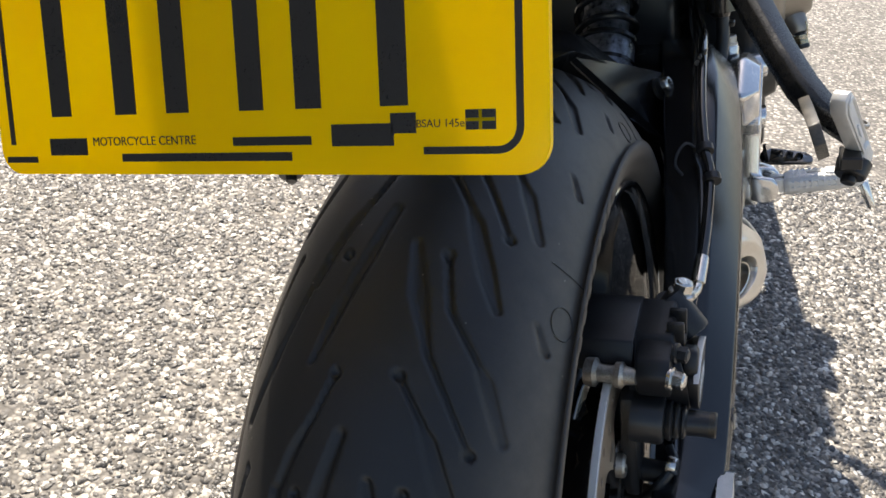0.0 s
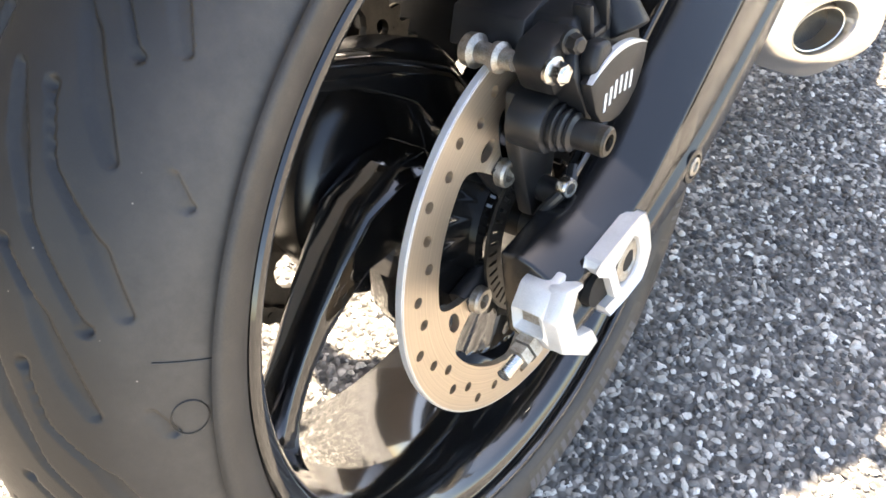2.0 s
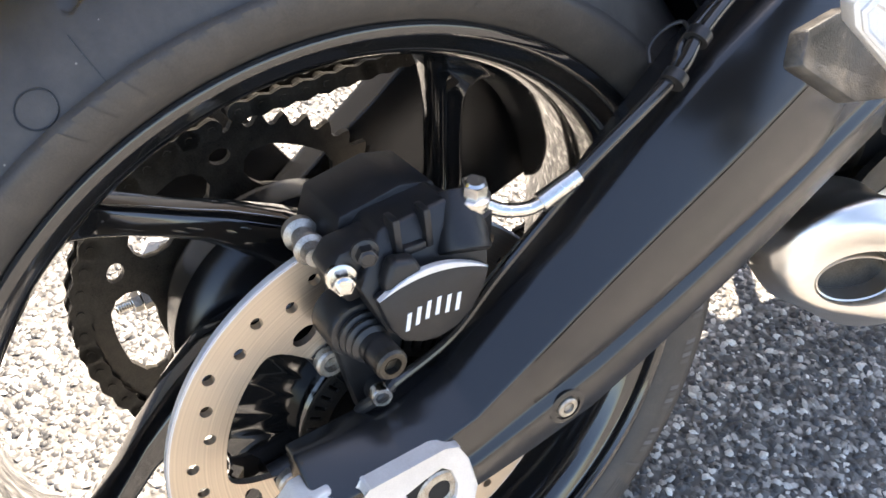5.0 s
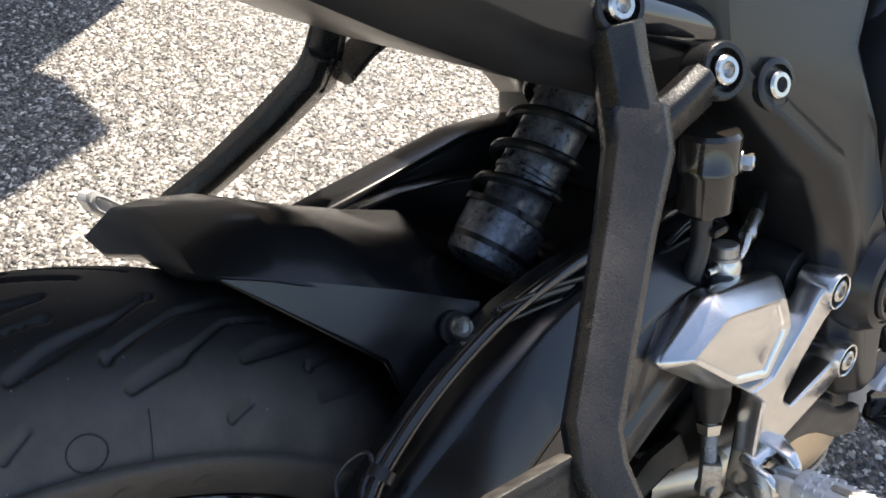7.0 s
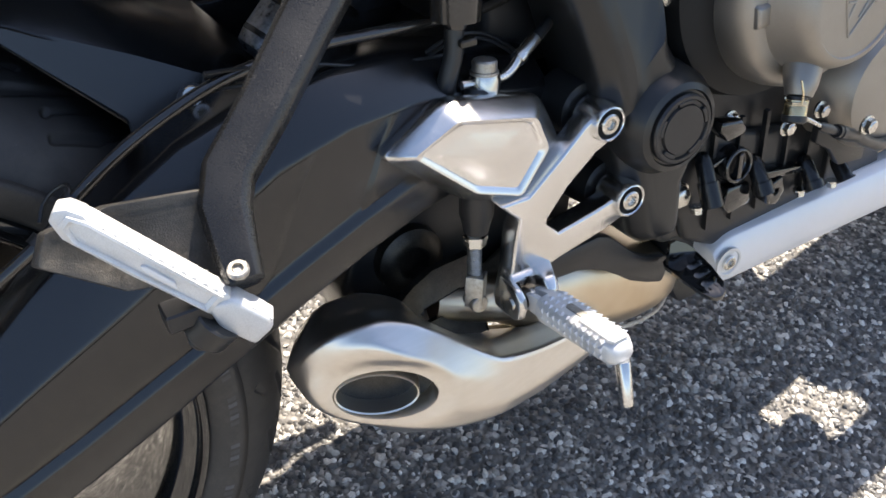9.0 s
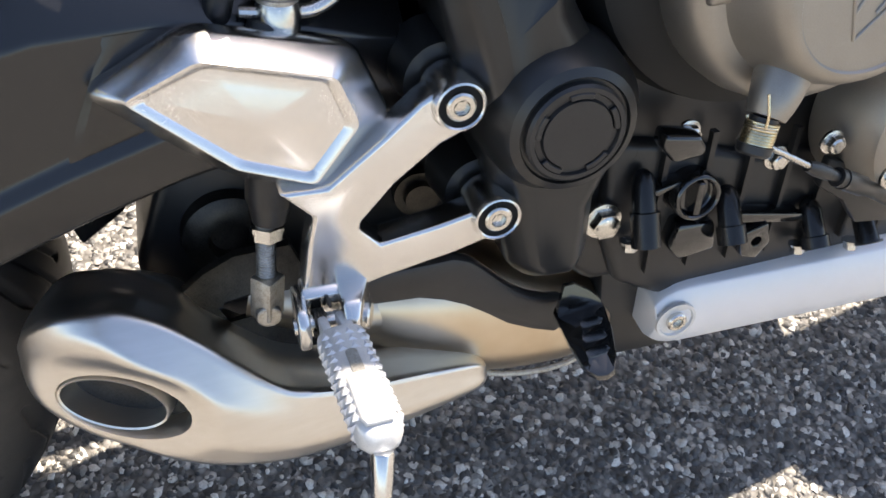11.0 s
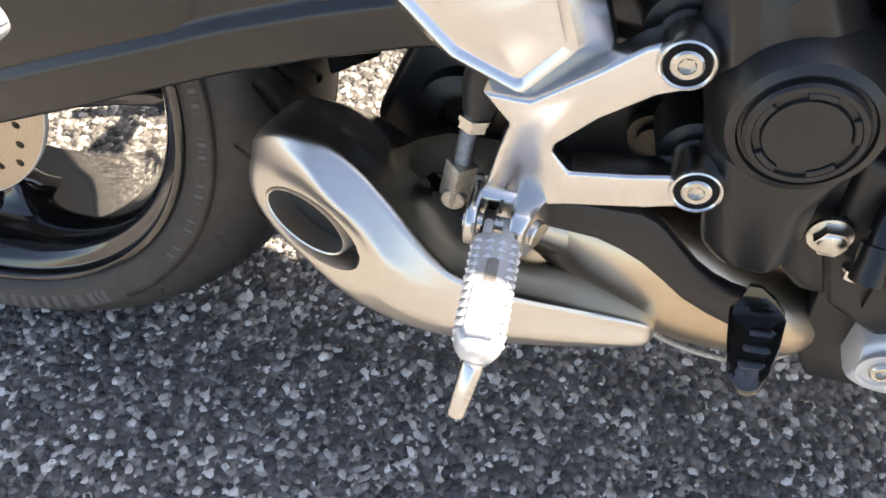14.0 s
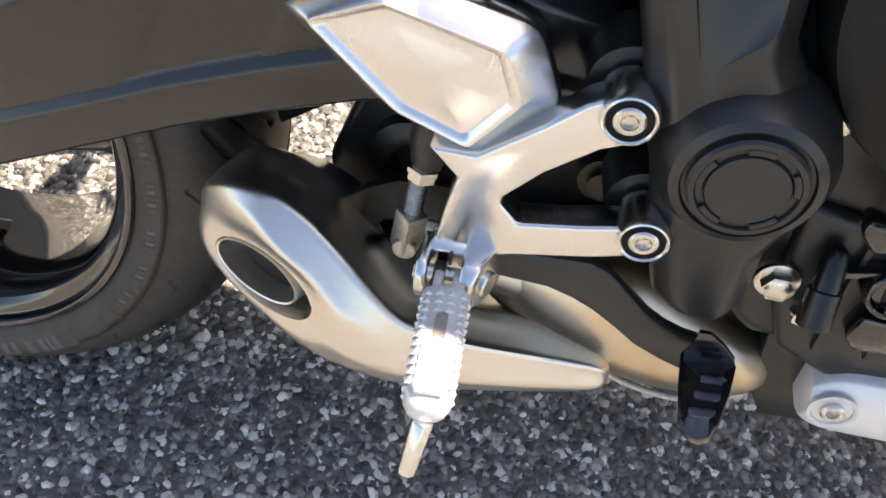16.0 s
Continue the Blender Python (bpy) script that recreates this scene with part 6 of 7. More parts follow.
turned(bm, CO, CA, [(0, 0), (0, 0.0072), (0.014, 0.0072), (0.014, 0.0092), (0.018, 0.0090), (0.0195, 0.0075), (0.0195, 0)], 28)
arm_cap = part("clutch_arm", bm, M_BLACK, engine, "black clutch release shaft end")
bm = bmesh.new()
_, u, v = frame_of(CA)
tube(bm, [CO + CA * (0.002 + 0.0118 * k / 128) + 0.0080 * (math.cos(k * math.tau * 8 / 128) * u + math.sin(k * math.tau * 8 / 128) * v) for k in range(129)], 0.00075, 7, 1, False)
tube(bm, [CO + CA * 0.002 + Vector((0.0080, -0.004, 0)), CO + Vector((0.0085, -0.005, 0.006)), CO + Vector((0.0060, -0.006, 0.016))], 0.00075, 7)
part("return_spring", bm, M_BRASS, arm_cap, "gold-passivated coil return spring")
bm = bmesh.new()
CS, CE = Vector((0.203, 0.680, 0.434)), Vector((0.190, 0.724, 0.4065))
_, u, v = frame_of(CE - CS)
for s in range(3):
    tube(bm, [CS.lerp(CE, k / 60) + 0.0010 * (math.cos(k * math.tau * 6 / 60 + s * math.tau / 3) * u + math.sin(k * math.tau * 6 / 60 + s * math.tau / 3) * v) for k in range(61)], 0.0009, 6, 1, False)
part("clutch_cable", bm, M_ZINC, engine, "bare stranded clutch cable")
bm = bmesh.new()
D = Vector((-0.006, 0.079, -0.040))
turned(bm, CE, D, [(-0.003, 0), (-0.003, 0.0030), (0.004, 0.0042), (0.015, 0.0042), (0.016, 0.0032), (0.018, 0.0036), (0.020, 0.0032), (0.022, 0.0036), (0.024, 0.0032), (0.024, 0.0056), (0.029, 0.0056), (0.029, 0.0062), (0.048, 0.0062), (0.050, 0.0048), (0.064, 0.0048), (0.064, 0)], 20)
part("cable_adjuster", bm, M_BLACK, engine, "black cable adjuster and lock nut")
bm = bmesh.new()
tube(bm, [CE + D * 0.7, (0.182, 0.80, 0.366), (0.176, 0.83, 0.352), (0.16, 0.88, 0.345)], (0.0046, 0.006), 14)
part("cable_sleeve", bm, M_PLASTIC, engine)
bm = bmesh.new()
side_slab(bm, [(0.770, 0.384), (0.792, 0.376), (0.816, 0.352), (0.838, 0.340), (0.838, 0.326), (0.806, 0.330), (0.790, 0.350), (0.768, 0.364)], 0.148, 0.156)
part("cable_bracket", rounded(bm, 0.002, 2), M_BLACK, engine)
bm = bmesh.new()
side_slab(bm, [(0.656, 0.416), (0.679, 0.412), (0.684, 0.404), (0.683, 0.398), (0.664, 0.396), (0.655, 0.407)], 0.138, 0.153)
part("release_lever", rounded(bm, 0.003, 3), M_GLOSS, engine, "black release lever")
for p, r in (((0.132, 0.6019, 0.5230), 0.0056), ((0.130, 0.6300, 0.4551), 0.0056), ((0.137, 0.679, 0.407), 0.0058), ((0.148, 0.735, 0.387), 0.0060), ((0.154, 0.767, 0.396), 0.0060), ((0.186, 0.787, 0.388), 0.0065),
             ((0.134, 0.656, 0.331), 0.0052), ((0.134, 0.787, 0.302), 0.0050), ((0.134, 0.832, 0.296), 0.0050)):
    socket_bolt(engine, p, (0.2 if p[2] < 0.335 else 1, 0, -1 if p[2] < 0.335 else 0), r, 0.0068, "case_bolt", M_ZINC, True)
bm = bmesh.new()
side_slab(bm, [(0.636, 0.400), (0.68, 0.392), (0.74, 0.374), (0.86, 0.366), (0.90, 0.35), (0.92, 0.255), (0.72, 0.255), (0.655, 0.290), (0.640, 0.33)], 0.07, 0.126)
part("sump_casing", rounded(bm, 0.006, 3), M_BLACK, engine)
bm = bmesh.new()
side_slab(bm, [(0.655, 0.290), (0.662, 0.225), (0.676, 0.200), (0.735, 0.200), (0.735, 0.290)], 0.070, 0.1065)
part("guard_bracket", rounded(bm, 0.004, 2), M_BLACK, engine)
for (y0, z0), (y1, z1) in (((0.658, 0.376), (0.657, 0.334)), ((0.720, 0.354), (0.720, 0.322)), ((0.787, 0.332), (0.788, 0.304)), ((0.834, 0.316), (0.833, 0.297))):
    bm = bmesh.new()
    turned(bm, (0.133, y0, z0), (0.02, y1 - y0, z1 - z0), [(-0.006, 0), (-0.005, 0.003), (-0.002, 0.0058), (0.003, 0.0072), (0.020, 0.0076), (0.0205, 0.0092), (z0 - z1, 0.0092), (z0 - z1, 0)], 20)
    part("casing_pillar", bm, M_HUGGER, engine)
bm = bmesh.new()
turned(bm, (0.120, 0.694, 0.358), (1, 0, 0.1), [(0, 0), (0, 0.0165), (0.020, 0.0160), (0.022, 0.0148), (0.022, 0.0125), (0.016, 0.0120), (0.016, 0)], 32)
box(bm, (0.138, 0.694, 0.3600), (0.010, 0.0045, 0.0235))
part("oil_filler_cap", rounded(bm, 0.0008, 1), M_GLOSS, engine, "black oil filler plug with a raised grip")
bm = bmesh.new()
side_slab(bm, [(0.727, 0.341), (0.779, 0.331), (0.781, 0.324), (0.729, 0.333)], 0.126, 0.139)
part("casing_rail", rounded(bm, 0.0015, 2), M_GLOSS, engine)
bm = bmesh.new()
side_slab(bm, [(0.660, 0.366), (0.684, 0.372), (0.684, 0.368), (0.660, 0.361)], 0.126, 0.137)
part("casing_rail", rounded(bm, 0.0015, 2), M_GLOSS, engine)
bm = bmesh.new()
perforated(bm, [(0.732, 0.324), (0.752, 0.330), (0.757, 0.314), (0.749, 0.302), (0.737, 0.306)], [circle(0.746, 0.3165, 0.0036, 12)], 0.124, 0.141)
part("casing_lug", rounded(bm, 0.0014, 2, 40), M_GLOSS, engine)
bm = bmesh.new()
side_slab(bm, [(0.686, 0.340), (0.712, 0.338), (0.716, 0.316), (0.690, 0.312), (0.682, 0.322)], 0.122, 0.140)
part("casing_bracket", rounded(bm, 0.003, 2), M_GLOSS, engine)
bm = bmesh.new()
for k in range(7):
    y = 0.672 + 0.030 * k
    side_slab(bm, [(y, 0.404 - 0.10 * (y - 0.65)), (y + 0.004, 0.404 - 0.10 * (y - 0.65)), (y + 0.003, 0.298), (y + 0.001, 0.298)], 0.126, 0.131)
part("casing_ribs", bm, M_BLACK, engine)
bm = bmesh.new()
turned(bm, (0.125, 0.835, 0.402), (1, 0, 0), [(0, 0), (0, 0.062), (0.036, 0.058), (0.046, 0.050), (0.048, 0)], 56)
part("alternator_cover", bm, M_ENGINE, engine, "bronze-grey side cover")
bm = bmesh.new()
turned(bm, (0.140, 0.668, 0.588), (1, 0, 0.15), [(0, 0), (0, 0.024), (0.020, 0.024), (0.024, 0.020), (0.024, 0)], 40)
fill = part("filler_neck", bm, M_ENGINE, engine)
bm = bmesh.new()
box(bm, (0.168, 0.668, 0.592), (0.012, 0.036, 0.009))
turned(bm, (0.158, 0.668, 0.5895), (1, 0, 0.15), [(0, 0), (0, 0.0195), (0.007, 0.0190), (0.0085, 0.0170), (0.0085, 0)], 36)
part("filler_cap", rounded(bm, 0.001, 1), M_HUGGER, fill, "black oil filler cap with a grip bar")
bm = bmesh.new()
S4 = [Vector(p) for p in ((0.628, 0.547), (0.642, 0.532), (0.637, 0.519), (0.6235, 0.536))]
side_slab(bm, [tuple(p) for p in S4], 0.1502, 0.1512)
sticker = part("oil_sticker", bm, M_WHITE, engine, "small white oil sticker", 0)
for a, b, c, d, m in ((0.10, 0.85, 0.16, 0.28, M_INK), (0.30, 0.92, 0.50, 0.74, M_INK), (0.08, 0.22, 0.46, 0.78, M_GREEN)):
    bm = bmesh.new()
    side_slab(bm, [tuple(S4[0].lerp(S4[1], u).lerp(S4[3].lerp(S4[2], u), w)) for u, w in ((a, c), (b, c), (b, d), (a, d))], 0.1512, 0.1514)
    part("print_bar", bm, m, sticker, "", 0)

# silver guard bar and brake pedal
bm = bmesh.new()
loops = []
for t in (0, 0.004, 0.013, 0.028, 0.05, 0.08, 0.16, 0.3, 0.45, 0.6, 0.75, 0.9, 1):
    c = Vector((0.118 + 0.010 * t, 0.686 + 0.315 * t, 0.2525 + 0.010 * t))
    h = 0.0295 * math.sqrt(1 - (1 - min(1, 0.18 + t * 10.5)) ** 2)
    loops.append([c + Vector((dx, 0, dz)) for dx, dz in ((-0.012, -h * 0.9), (0.004, -h), (0.013, -h * 0.8), (0.018, -h * 0.3), (0.0185, h * 0.35), (0.013, h * 0.85), (0.003, h), (-0.012, h * 0.9))])
loft(bm, loops)
guard = part("exhaust_guard", rounded(bm, 0.004, 3, 30), M_SILVERPAINT, bike, "matt silver painted exhaust guard", 50)
bm = bmesh.new()
turned(bm, (0.1365, 0.7005, 0.2560), (1, 0, 0), [(0, 0), (0, 0.0150), (0.0022, 0.0148), (0.0022, 0.0128), (0.0005, 0.0120), (0.0005, 0)], 36)
part("screw_recess", bm, M_ALLOY, guard)
socket_bolt(guard, (0.1368, 0.7005, 0.2560), (1, 0, 0), 0.0072, 0.004, "screw", M_ZINC)
bm = bmesh.new()
tube(bm, [(0.128, 0.985, 0.280), (0.13, 1.02, 0.30), (0.12, 1.06, 0.37), (0.08, 1.09, 0.43)], 0.024, 20)
part("header_pipe", bm, M_HEAT, bike)
bm = bmesh.new()
side_slab(bm, [(0.470, 0.352), (0.498, 0.3570), (0.5335, 0.3585), (0.5435, 0.3545), (0.5509, 0.3480), (0.5610, 0.3375), (0.5715, 0.3270), (0.5820, 0.3200), (0.5936, 0.3150), (0.6050, 0.3130), (0.6070, 0.2960),
               (0.6019, 0.2860), (0.5850, 0.2925), (0.5684, 0.3010), (0.5550, 0.3120), (0.5412, 0.3221), (0.5280, 0.3290), (0.5134, 0.3340), (0.4849, 0.3357), (0.470, 0.338)], 0.146, 0.156)
pedal = part("brake_pedal", rounded(bm, 0.003, 2), M_BLACK, bike, "black rear brake pedal")
bm = bmesh.new()
U = Vector((1.0, -0.06, 0.02)).normalized()
V = Vector((0.0, 0.97, 0.22))
V = (V - U * V.dot(U)).normalized()
holes = []
for d, m in ((0.0150, 0.0030), (0.0265, 0.0006), (0.0380, -0.0022)):
    holes.append([(d + 0.0033 * math.cos(radians(a)), m + (0.0038 if a < 180 else -0.0038) + 0.0033 * math.sin(radians(a))) for a in (0, 45, 90, 135, 179, 181, 225, 270, 315, 359)])
perforated(bm, [(-0.002, -0.0145), (0.020, -0.0148), (0.043, -0.0140), (0.0485, -0.0120), (0.0520, -0.0080), (0.0530, -0.0030), (0.0515, 0.0020), (0.0450, 0.0062), (0.024, 0.0118), (0.004, 0.0150), (-0.006, 0.0120), (-0.010, -0.0020), (-0.006, -0.0120)], holes, 0, 0.0045)
for v in bm.verts:
    v.co.x -= 0.5 * max(0, v.co.y - 0.046)
rounded(bm, 0.0012, 2, 40)
W = U.cross(V).normalized()
PO = Vector((0.1685, 0.6075, 0.3120))
bmesh.ops.transform(bm, matrix=Matrix.Translation(PO) @ Matrix((W, U, V)).transposed().to_4x4(), verts=bm.verts)
slab(bm, [(-0.0175, -0.0050), (-0.0170, 0.0010), (-0.0100, 0.0085), (-0.002, 0.0140), (0.002, 0.0140), (0.002, -0.0130), (-0.003, -0.0125)], PO - U * 0.001 + W * 0.004, (W * 0.95 - U * 0.25).normalized() * -1, V, 0.004)
pad = part("pedal_pad", bm, M_GLOSS, pedal, "slotted gloss black pedal pad")
bm = bmesh.new()
slab(bm, [(0.008, -0.009), (0.044, -0.0105), (0.044, 0.005), (0.008, 0.010)], PO - W * 0.0014, U, V, 0.0012)
part("pad_insert", bm, M_CAST, pad, "", 0)

# chain drive on the far side
bm = bmesh.new()
teeth = []
SY, SZ = -0.0140, 0.3120
for k in range(46 * 6):
    a = math.tau * k / (46 * 6)
    r = 0.1180 + 0.0085 * (0.5 + 0.5 * math.cos(46 * a)) ** 1.5
    teeth.append((SY + r * math.cos(a), SZ + r * math.sin(a)))


def bean(mid):
    """A rounded opening between two arcs."""
    pts = [(0.1050, d) for d in range(-13, 14, 3)] + [(0.101, 18), (0.095, 21), (0.087, 22), (0.080, 19)] + [(0.0750, d) for d in range(13, -14, -4)] + [(0.080, -19), (0.087, -22), (0.095, -21), (0.101, -18)]
    return [(SY + r * math.cos(radians(mid + d)), SZ + r * math.sin(radians(mid + d))) for r, d in pts]


cuts = [bean(184 + 60 * k) for k in range(6)]
cuts += [circle(SY + 0.103 * math.cos(radians(154 + 60 * k)), SZ + 0.103 * math.sin(radians(154 + 60 * k)), 0.0075, 16, 0.75, radians(64 + 60 * k)) for k in range(6)]
perforated(bm, teeth, cuts, -0.094, -0.088)
sprocket = part("rear_sprocket", bm, M_DARKSTEEL, bike, "dark steel rear sprocket", 25)
for k in range(6):
    socket_bolt(sprocket, ring_point(0.066, 147 + 60 * k, -0.088), (1, 0, 0), 0.008, 0.008, "sprocket_bolt", M_ZINC, True)
bm = bmesh.new()
turned(bm, AXLE, (1, 0, 0), [(-0.088, 0.0), (-0.088, 0.058), (-0.078, 0.060), (-0.068, 0.054), (-0.064, 0.048), (-0.064, 0.0)], 48)
part("sprocket_carrier", bm, M_BLACK, sprocket)


def link_mesh():
    bm = bmesh.new()
    for x in (-0.0085, -0.0060, 0.0060, 0.0085):
        out = []
        for k in range(9):
            a = math.pi / 2 + math.pi * k / 8
            out.append((-0.0079 + 0.0072 * math.cos(a), 0.0072 * math.sin(a)))
        out.append((0, -0.0052))
        for k in range(9):
            a = -math.pi / 2 + math.pi * k / 8
            out.append((0.0079 + 0.0072 * math.cos(a), 0.0072 * math.sin(a)))
        out.append((0, 0.0052))
        slab(bm, out, (x - 0.0008, 0, 0), (0, 1, 0), (0, 0, 1), 0.0016)
    for y in (-0.0079, 0.0079):
        rod(bm, (-0.0102, y, 0), (0.0102, y, 0), 0.0026, seg=8)
        rod(bm, (-0.006, y, 0), (0.006, y, 0), 0.005, seg=10)
    me = bpy.data.meshes.new("chain_link")
    bmesh.ops.recalc_face_normals(bm, faces=bm.faces)
    bm.to_mesh(me)
    bm.free()
    me.materials.append(M_DARKSTEEL)
    return me


link = link_mesh()
bm = bmesh.new()
rod(bm, (-0.105, 0, AX), (-0.098, 0, AX), 0.03)
chain = part("drive_chain", bm, M_DARKSTEEL, bike, "oily roller chain")
pr, step, at = 0.1245, 0.0317 / 2, []
for k in range(25):
    a = radians(98) + k * step / pr
    at.append((SY + pr * math.cos(a), SZ + pr * math.sin(a), a + math.pi / 2))
for sgn, z0 in ((1, SZ + 0.1315), (-1, SZ - 0.1255)):
    for k in range(32):
        y = 0.004 + k * step
        at.append((y, z0 + (0.015 if sgn > 0 else 0.155) * y / 0.5, math.atan2(0.015 if sgn > 0 else 0.155, 0.5)))
for y, z, a in at:
    ob = child("chain_link", link, chain)
    ob.matrix_local = Matrix.Translation((-0.091, y, z)) @ Matrix.Rotation(a, 4, 'X')

# tail, seat and tank above the view
bm = bmesh.new()
loops = []
for y, w, z0, z1 in ((-0.20, 0.035, 0.83, 0.88), (-0.10, 0.075, 0.80, 0.89), (0.05, 0.105, 0.765, 0.88), (0.18, 0.115, 0.737, 0.86), (0.25, 0.115, 0.693, 0.84), (0.33, 0.11, 0.648, 0.82), (0.42, 0.10, 0.606, 0.80), (0.50, 0.09, 0.590, 0.80), (0.62, 0.09, 0.60, 0.82)):
    loops.append([Vector((x, y, z)) for x, z in ((-w * 0.8, z0), (w * 0.8, z0), (w, z0 + 0.03), (w, z1 - 0.03), (w * 0.7, z1), (-w * 0.7, z1), (-w, z1 - 0.03), (-w, z0 + 0.03))])
loft(bm, loops)
part("tail_unit", rounded(bm, 0.006, 2, 25), M_PLASTIC, bike, "black tail unit and seat base")
bm = bmesh.new()
for s in (1, -1):
    tube(bm, [(s * 0.085, 0.10, 0.775), (s * 0.088, 0.25, 0.725), (s * 0.092, 0.38, 0.675), (s * 0.095, 0.50, 0.628)], 0.015, 20)
part("subframe_rail", bm, M_GLOSS, bike, "black subframe tube")
bm = bmesh.new()
loops = []
for y, w, z0, z1 in ((0.55, 0.09, 0.74, 0.83), (0.62, 0.120, 0.71, 0.91), (0.72, 0.145, 0.68, 0.98), (0.84, 0.155, 0.68, 1.00), (0.96, 0.135, 0.72, 0.98), (1.02, 0.09, 0.78, 0.95)):
    loops.append([Vector((x, y, z)) for x, z in ((-w * 0.6, z0), (w * 0.6, z0), (w, z0 + 0.08), (w, z1 - 0.07), (w * 0.6, z1), (-w * 0.6, z1), (-w, z1 - 0.07), (-w, z0 + 0.08))])
loft(bm, loops)
part("fuel_tank", rounded(bm, 0.02, 3, 25), M_GLOSS, bike, "black fuel tank")

# number plate
PC = Vector((-0.001, -0.2315, 0.6645))
PX = Vector((0.999, -0.045, 0.030)).normalized()
PU = Vector((-0.02, 0.33, 0.944)).normalized()
PU = (PU - PX * PU.dot(PX)).normalized()


def plate_piece(name, pts, lift, thick, material, parent, label="", bevel=0):
    bm = bmesh.new()
    n = PX.cross(PU).normalized()
    slab(bm, pts, PC + n * lift, PX, PU, thick)
    return part(name, rounded(bm, bevel, 2) if bevel else bm, material, parent, label, 30)


def rounded_rect(w, h, r, x0=0.0, y0=0.0, n=6):
    out = []
    for cx, cy, a0 in ((w / 2 - r, h - r, 0), (-w / 2 + r, h - r, 90), (-w / 2 + r, r, 180), (w / 2 - r, r, 270)):
        for k in range(n + 1):
            a = radians(a0 + 90 * k / n)
            out.append((x0 + cx + r * math.cos(a), y0 + cy + r * math.sin(a)))
    return out


plate = plate_piece("number_plate", rounded_rect(0.229, 0.178, 0.010), -0.003, 0.003, M_PLATE, bike, "yellow acrylic number plate with black print")
for cx in (-0.064, -0.008, 0.047):
    for dx in (-0.016, 0.016):
        plate_piece("plate_bar", [(cx + dx - 0.005, 0.022), (cx + dx + 0.005, 0.022), (cx + dx + 0.005, 0.086), (cx + dx - 0.005, 0.086)], 0.0002, 0.0003, M_INK, plate)
bars = [(-0.078, 0.0105, 0.019, 0.0065), (0.051, 0.0130, 0.023, 0.0072), (-0.014, 0.0062, 0.075, 0.0030), (0.0155, 0.0115, 0.032, 0.0030), (0.066, 0.0165, 0.009, 0.0065)]
for cx, cy, w, h in bars:
    plate_piece("print_bar", [(cx - w / 2, cy - h / 2), (cx + w / 2, cy - h / 2), (cx + w / 2, cy + h / 2), (cx - w / 2, cy + h / 2)], 0.0002, 0.0003, M_INK, plate)
border = [((-0.1115, 0.0045), (-0.095, 0.0045)), ((0.073, 0.0065), (0.098, 0.0065))]
for (x0, y0), (x1, _) in border:
    plate_piece("border_line", [(x0, y0), (x1, y0), (x1, y0 + 0.0024), (x0, y0 + 0.0024)], 0.0002, 0.0003, M_INK, plate)
arc = [(0.098 + 0.0085 * math.sin(radians(a)), 0.015 - 0.0085 * math.cos(radians(a))) for a in range(0, 91, 10)]
arc_in = [(0.098 + 0.0061 * math.sin(radians(a)), 0.015 - 0.0061 * math.cos(radians(a))) for a in range(90, -1, -10)]
plate_piece("border_line", arc + arc_in, 0.0002, 0.0003, M_INK, plate)
plate_piece("border_line", [(0.1041, 0.0145), (0.1065, 0.0145), (0.1065, 0.160), (0.1041, 0.160)], 0.0002, 0.0003, M_INK, plate)
plate_piece("border_line", [(-0.1085, 0.0115), (-0.1061, 0.0115), (-0.1061, 0.160), (-0.1085, 0.160)], 0.0002, 0.0003, M_INK, plate)


def flat_text(body, size, at, parent):
    cu = bpy.data.curves.new("lettering", 'FONT')
    cu.body = body
    cu.size = size
    cu.extrude = 0.0001
    tmp = bpy.data.objects.new("lettering", cu)
    me = bpy.data.meshes.new_from_object(tmp)
    bpy.data.objects.remove(tmp)
    me.materials.clear()
    me.materials.append(M_INK)
    n = PX.cross(PU).normalized()
    ob = child("lettering", me, parent, "small black lettering")
    ob.matrix_local = Matrix.Translation(PC + PX * at[0] + PU * at[1] + n * 0.0004) @ Matrix((PX, PU, n)).transposed().to_4x4()


flat_text("MOTORCYCLE CENTRE", 0.0046, (-0.0655, 0.0108), plate)
flat_text("BSAU 145e", 0.0036, (0.0705, 0.0150), plate)
for pts, m in ((rounded_rect(0.0100, 0.0062, 0.0002, 0.0925, 0.0140), M_INK),):
    plate_piece("flag_panel", pts, 0.0002, 0.0003, m, plate)
for pts in ([(0.0878, 0.0166), (0.0972, 0.0166), (0.0972, 0.0176), (0.0878, 0.0176)], [(0.0920, 0.0142), (0.0930, 0.0142), (0.0930, 0.0200), (0.0920, 0.0200)]):
    plate_piece("flag_stripe", pts, 0.0005, 0.0002, M_PLATE, plate)
bm = bmesh.new()
n = PX.cross(PU).normalized()
slab(bm, [(-0.03, 0.09), (0.03, 0.09), (0.03, 0.16), (-0.03, 0.16)], PC - n * 0.012, PX, PU, 0.006)
part("plate_bracket", rounded(bm, 0.002, 2), M_PLASTIC, bike, "black plate bracket")
bm = bmesh.new()
tube(bm, [(0, -0.20, 0.79), (0, -0.19, 0.82), (0, -0.12, 0.84)], 0.02, 12)
part("plate_arm", bm, M_PLASTIC, bike)

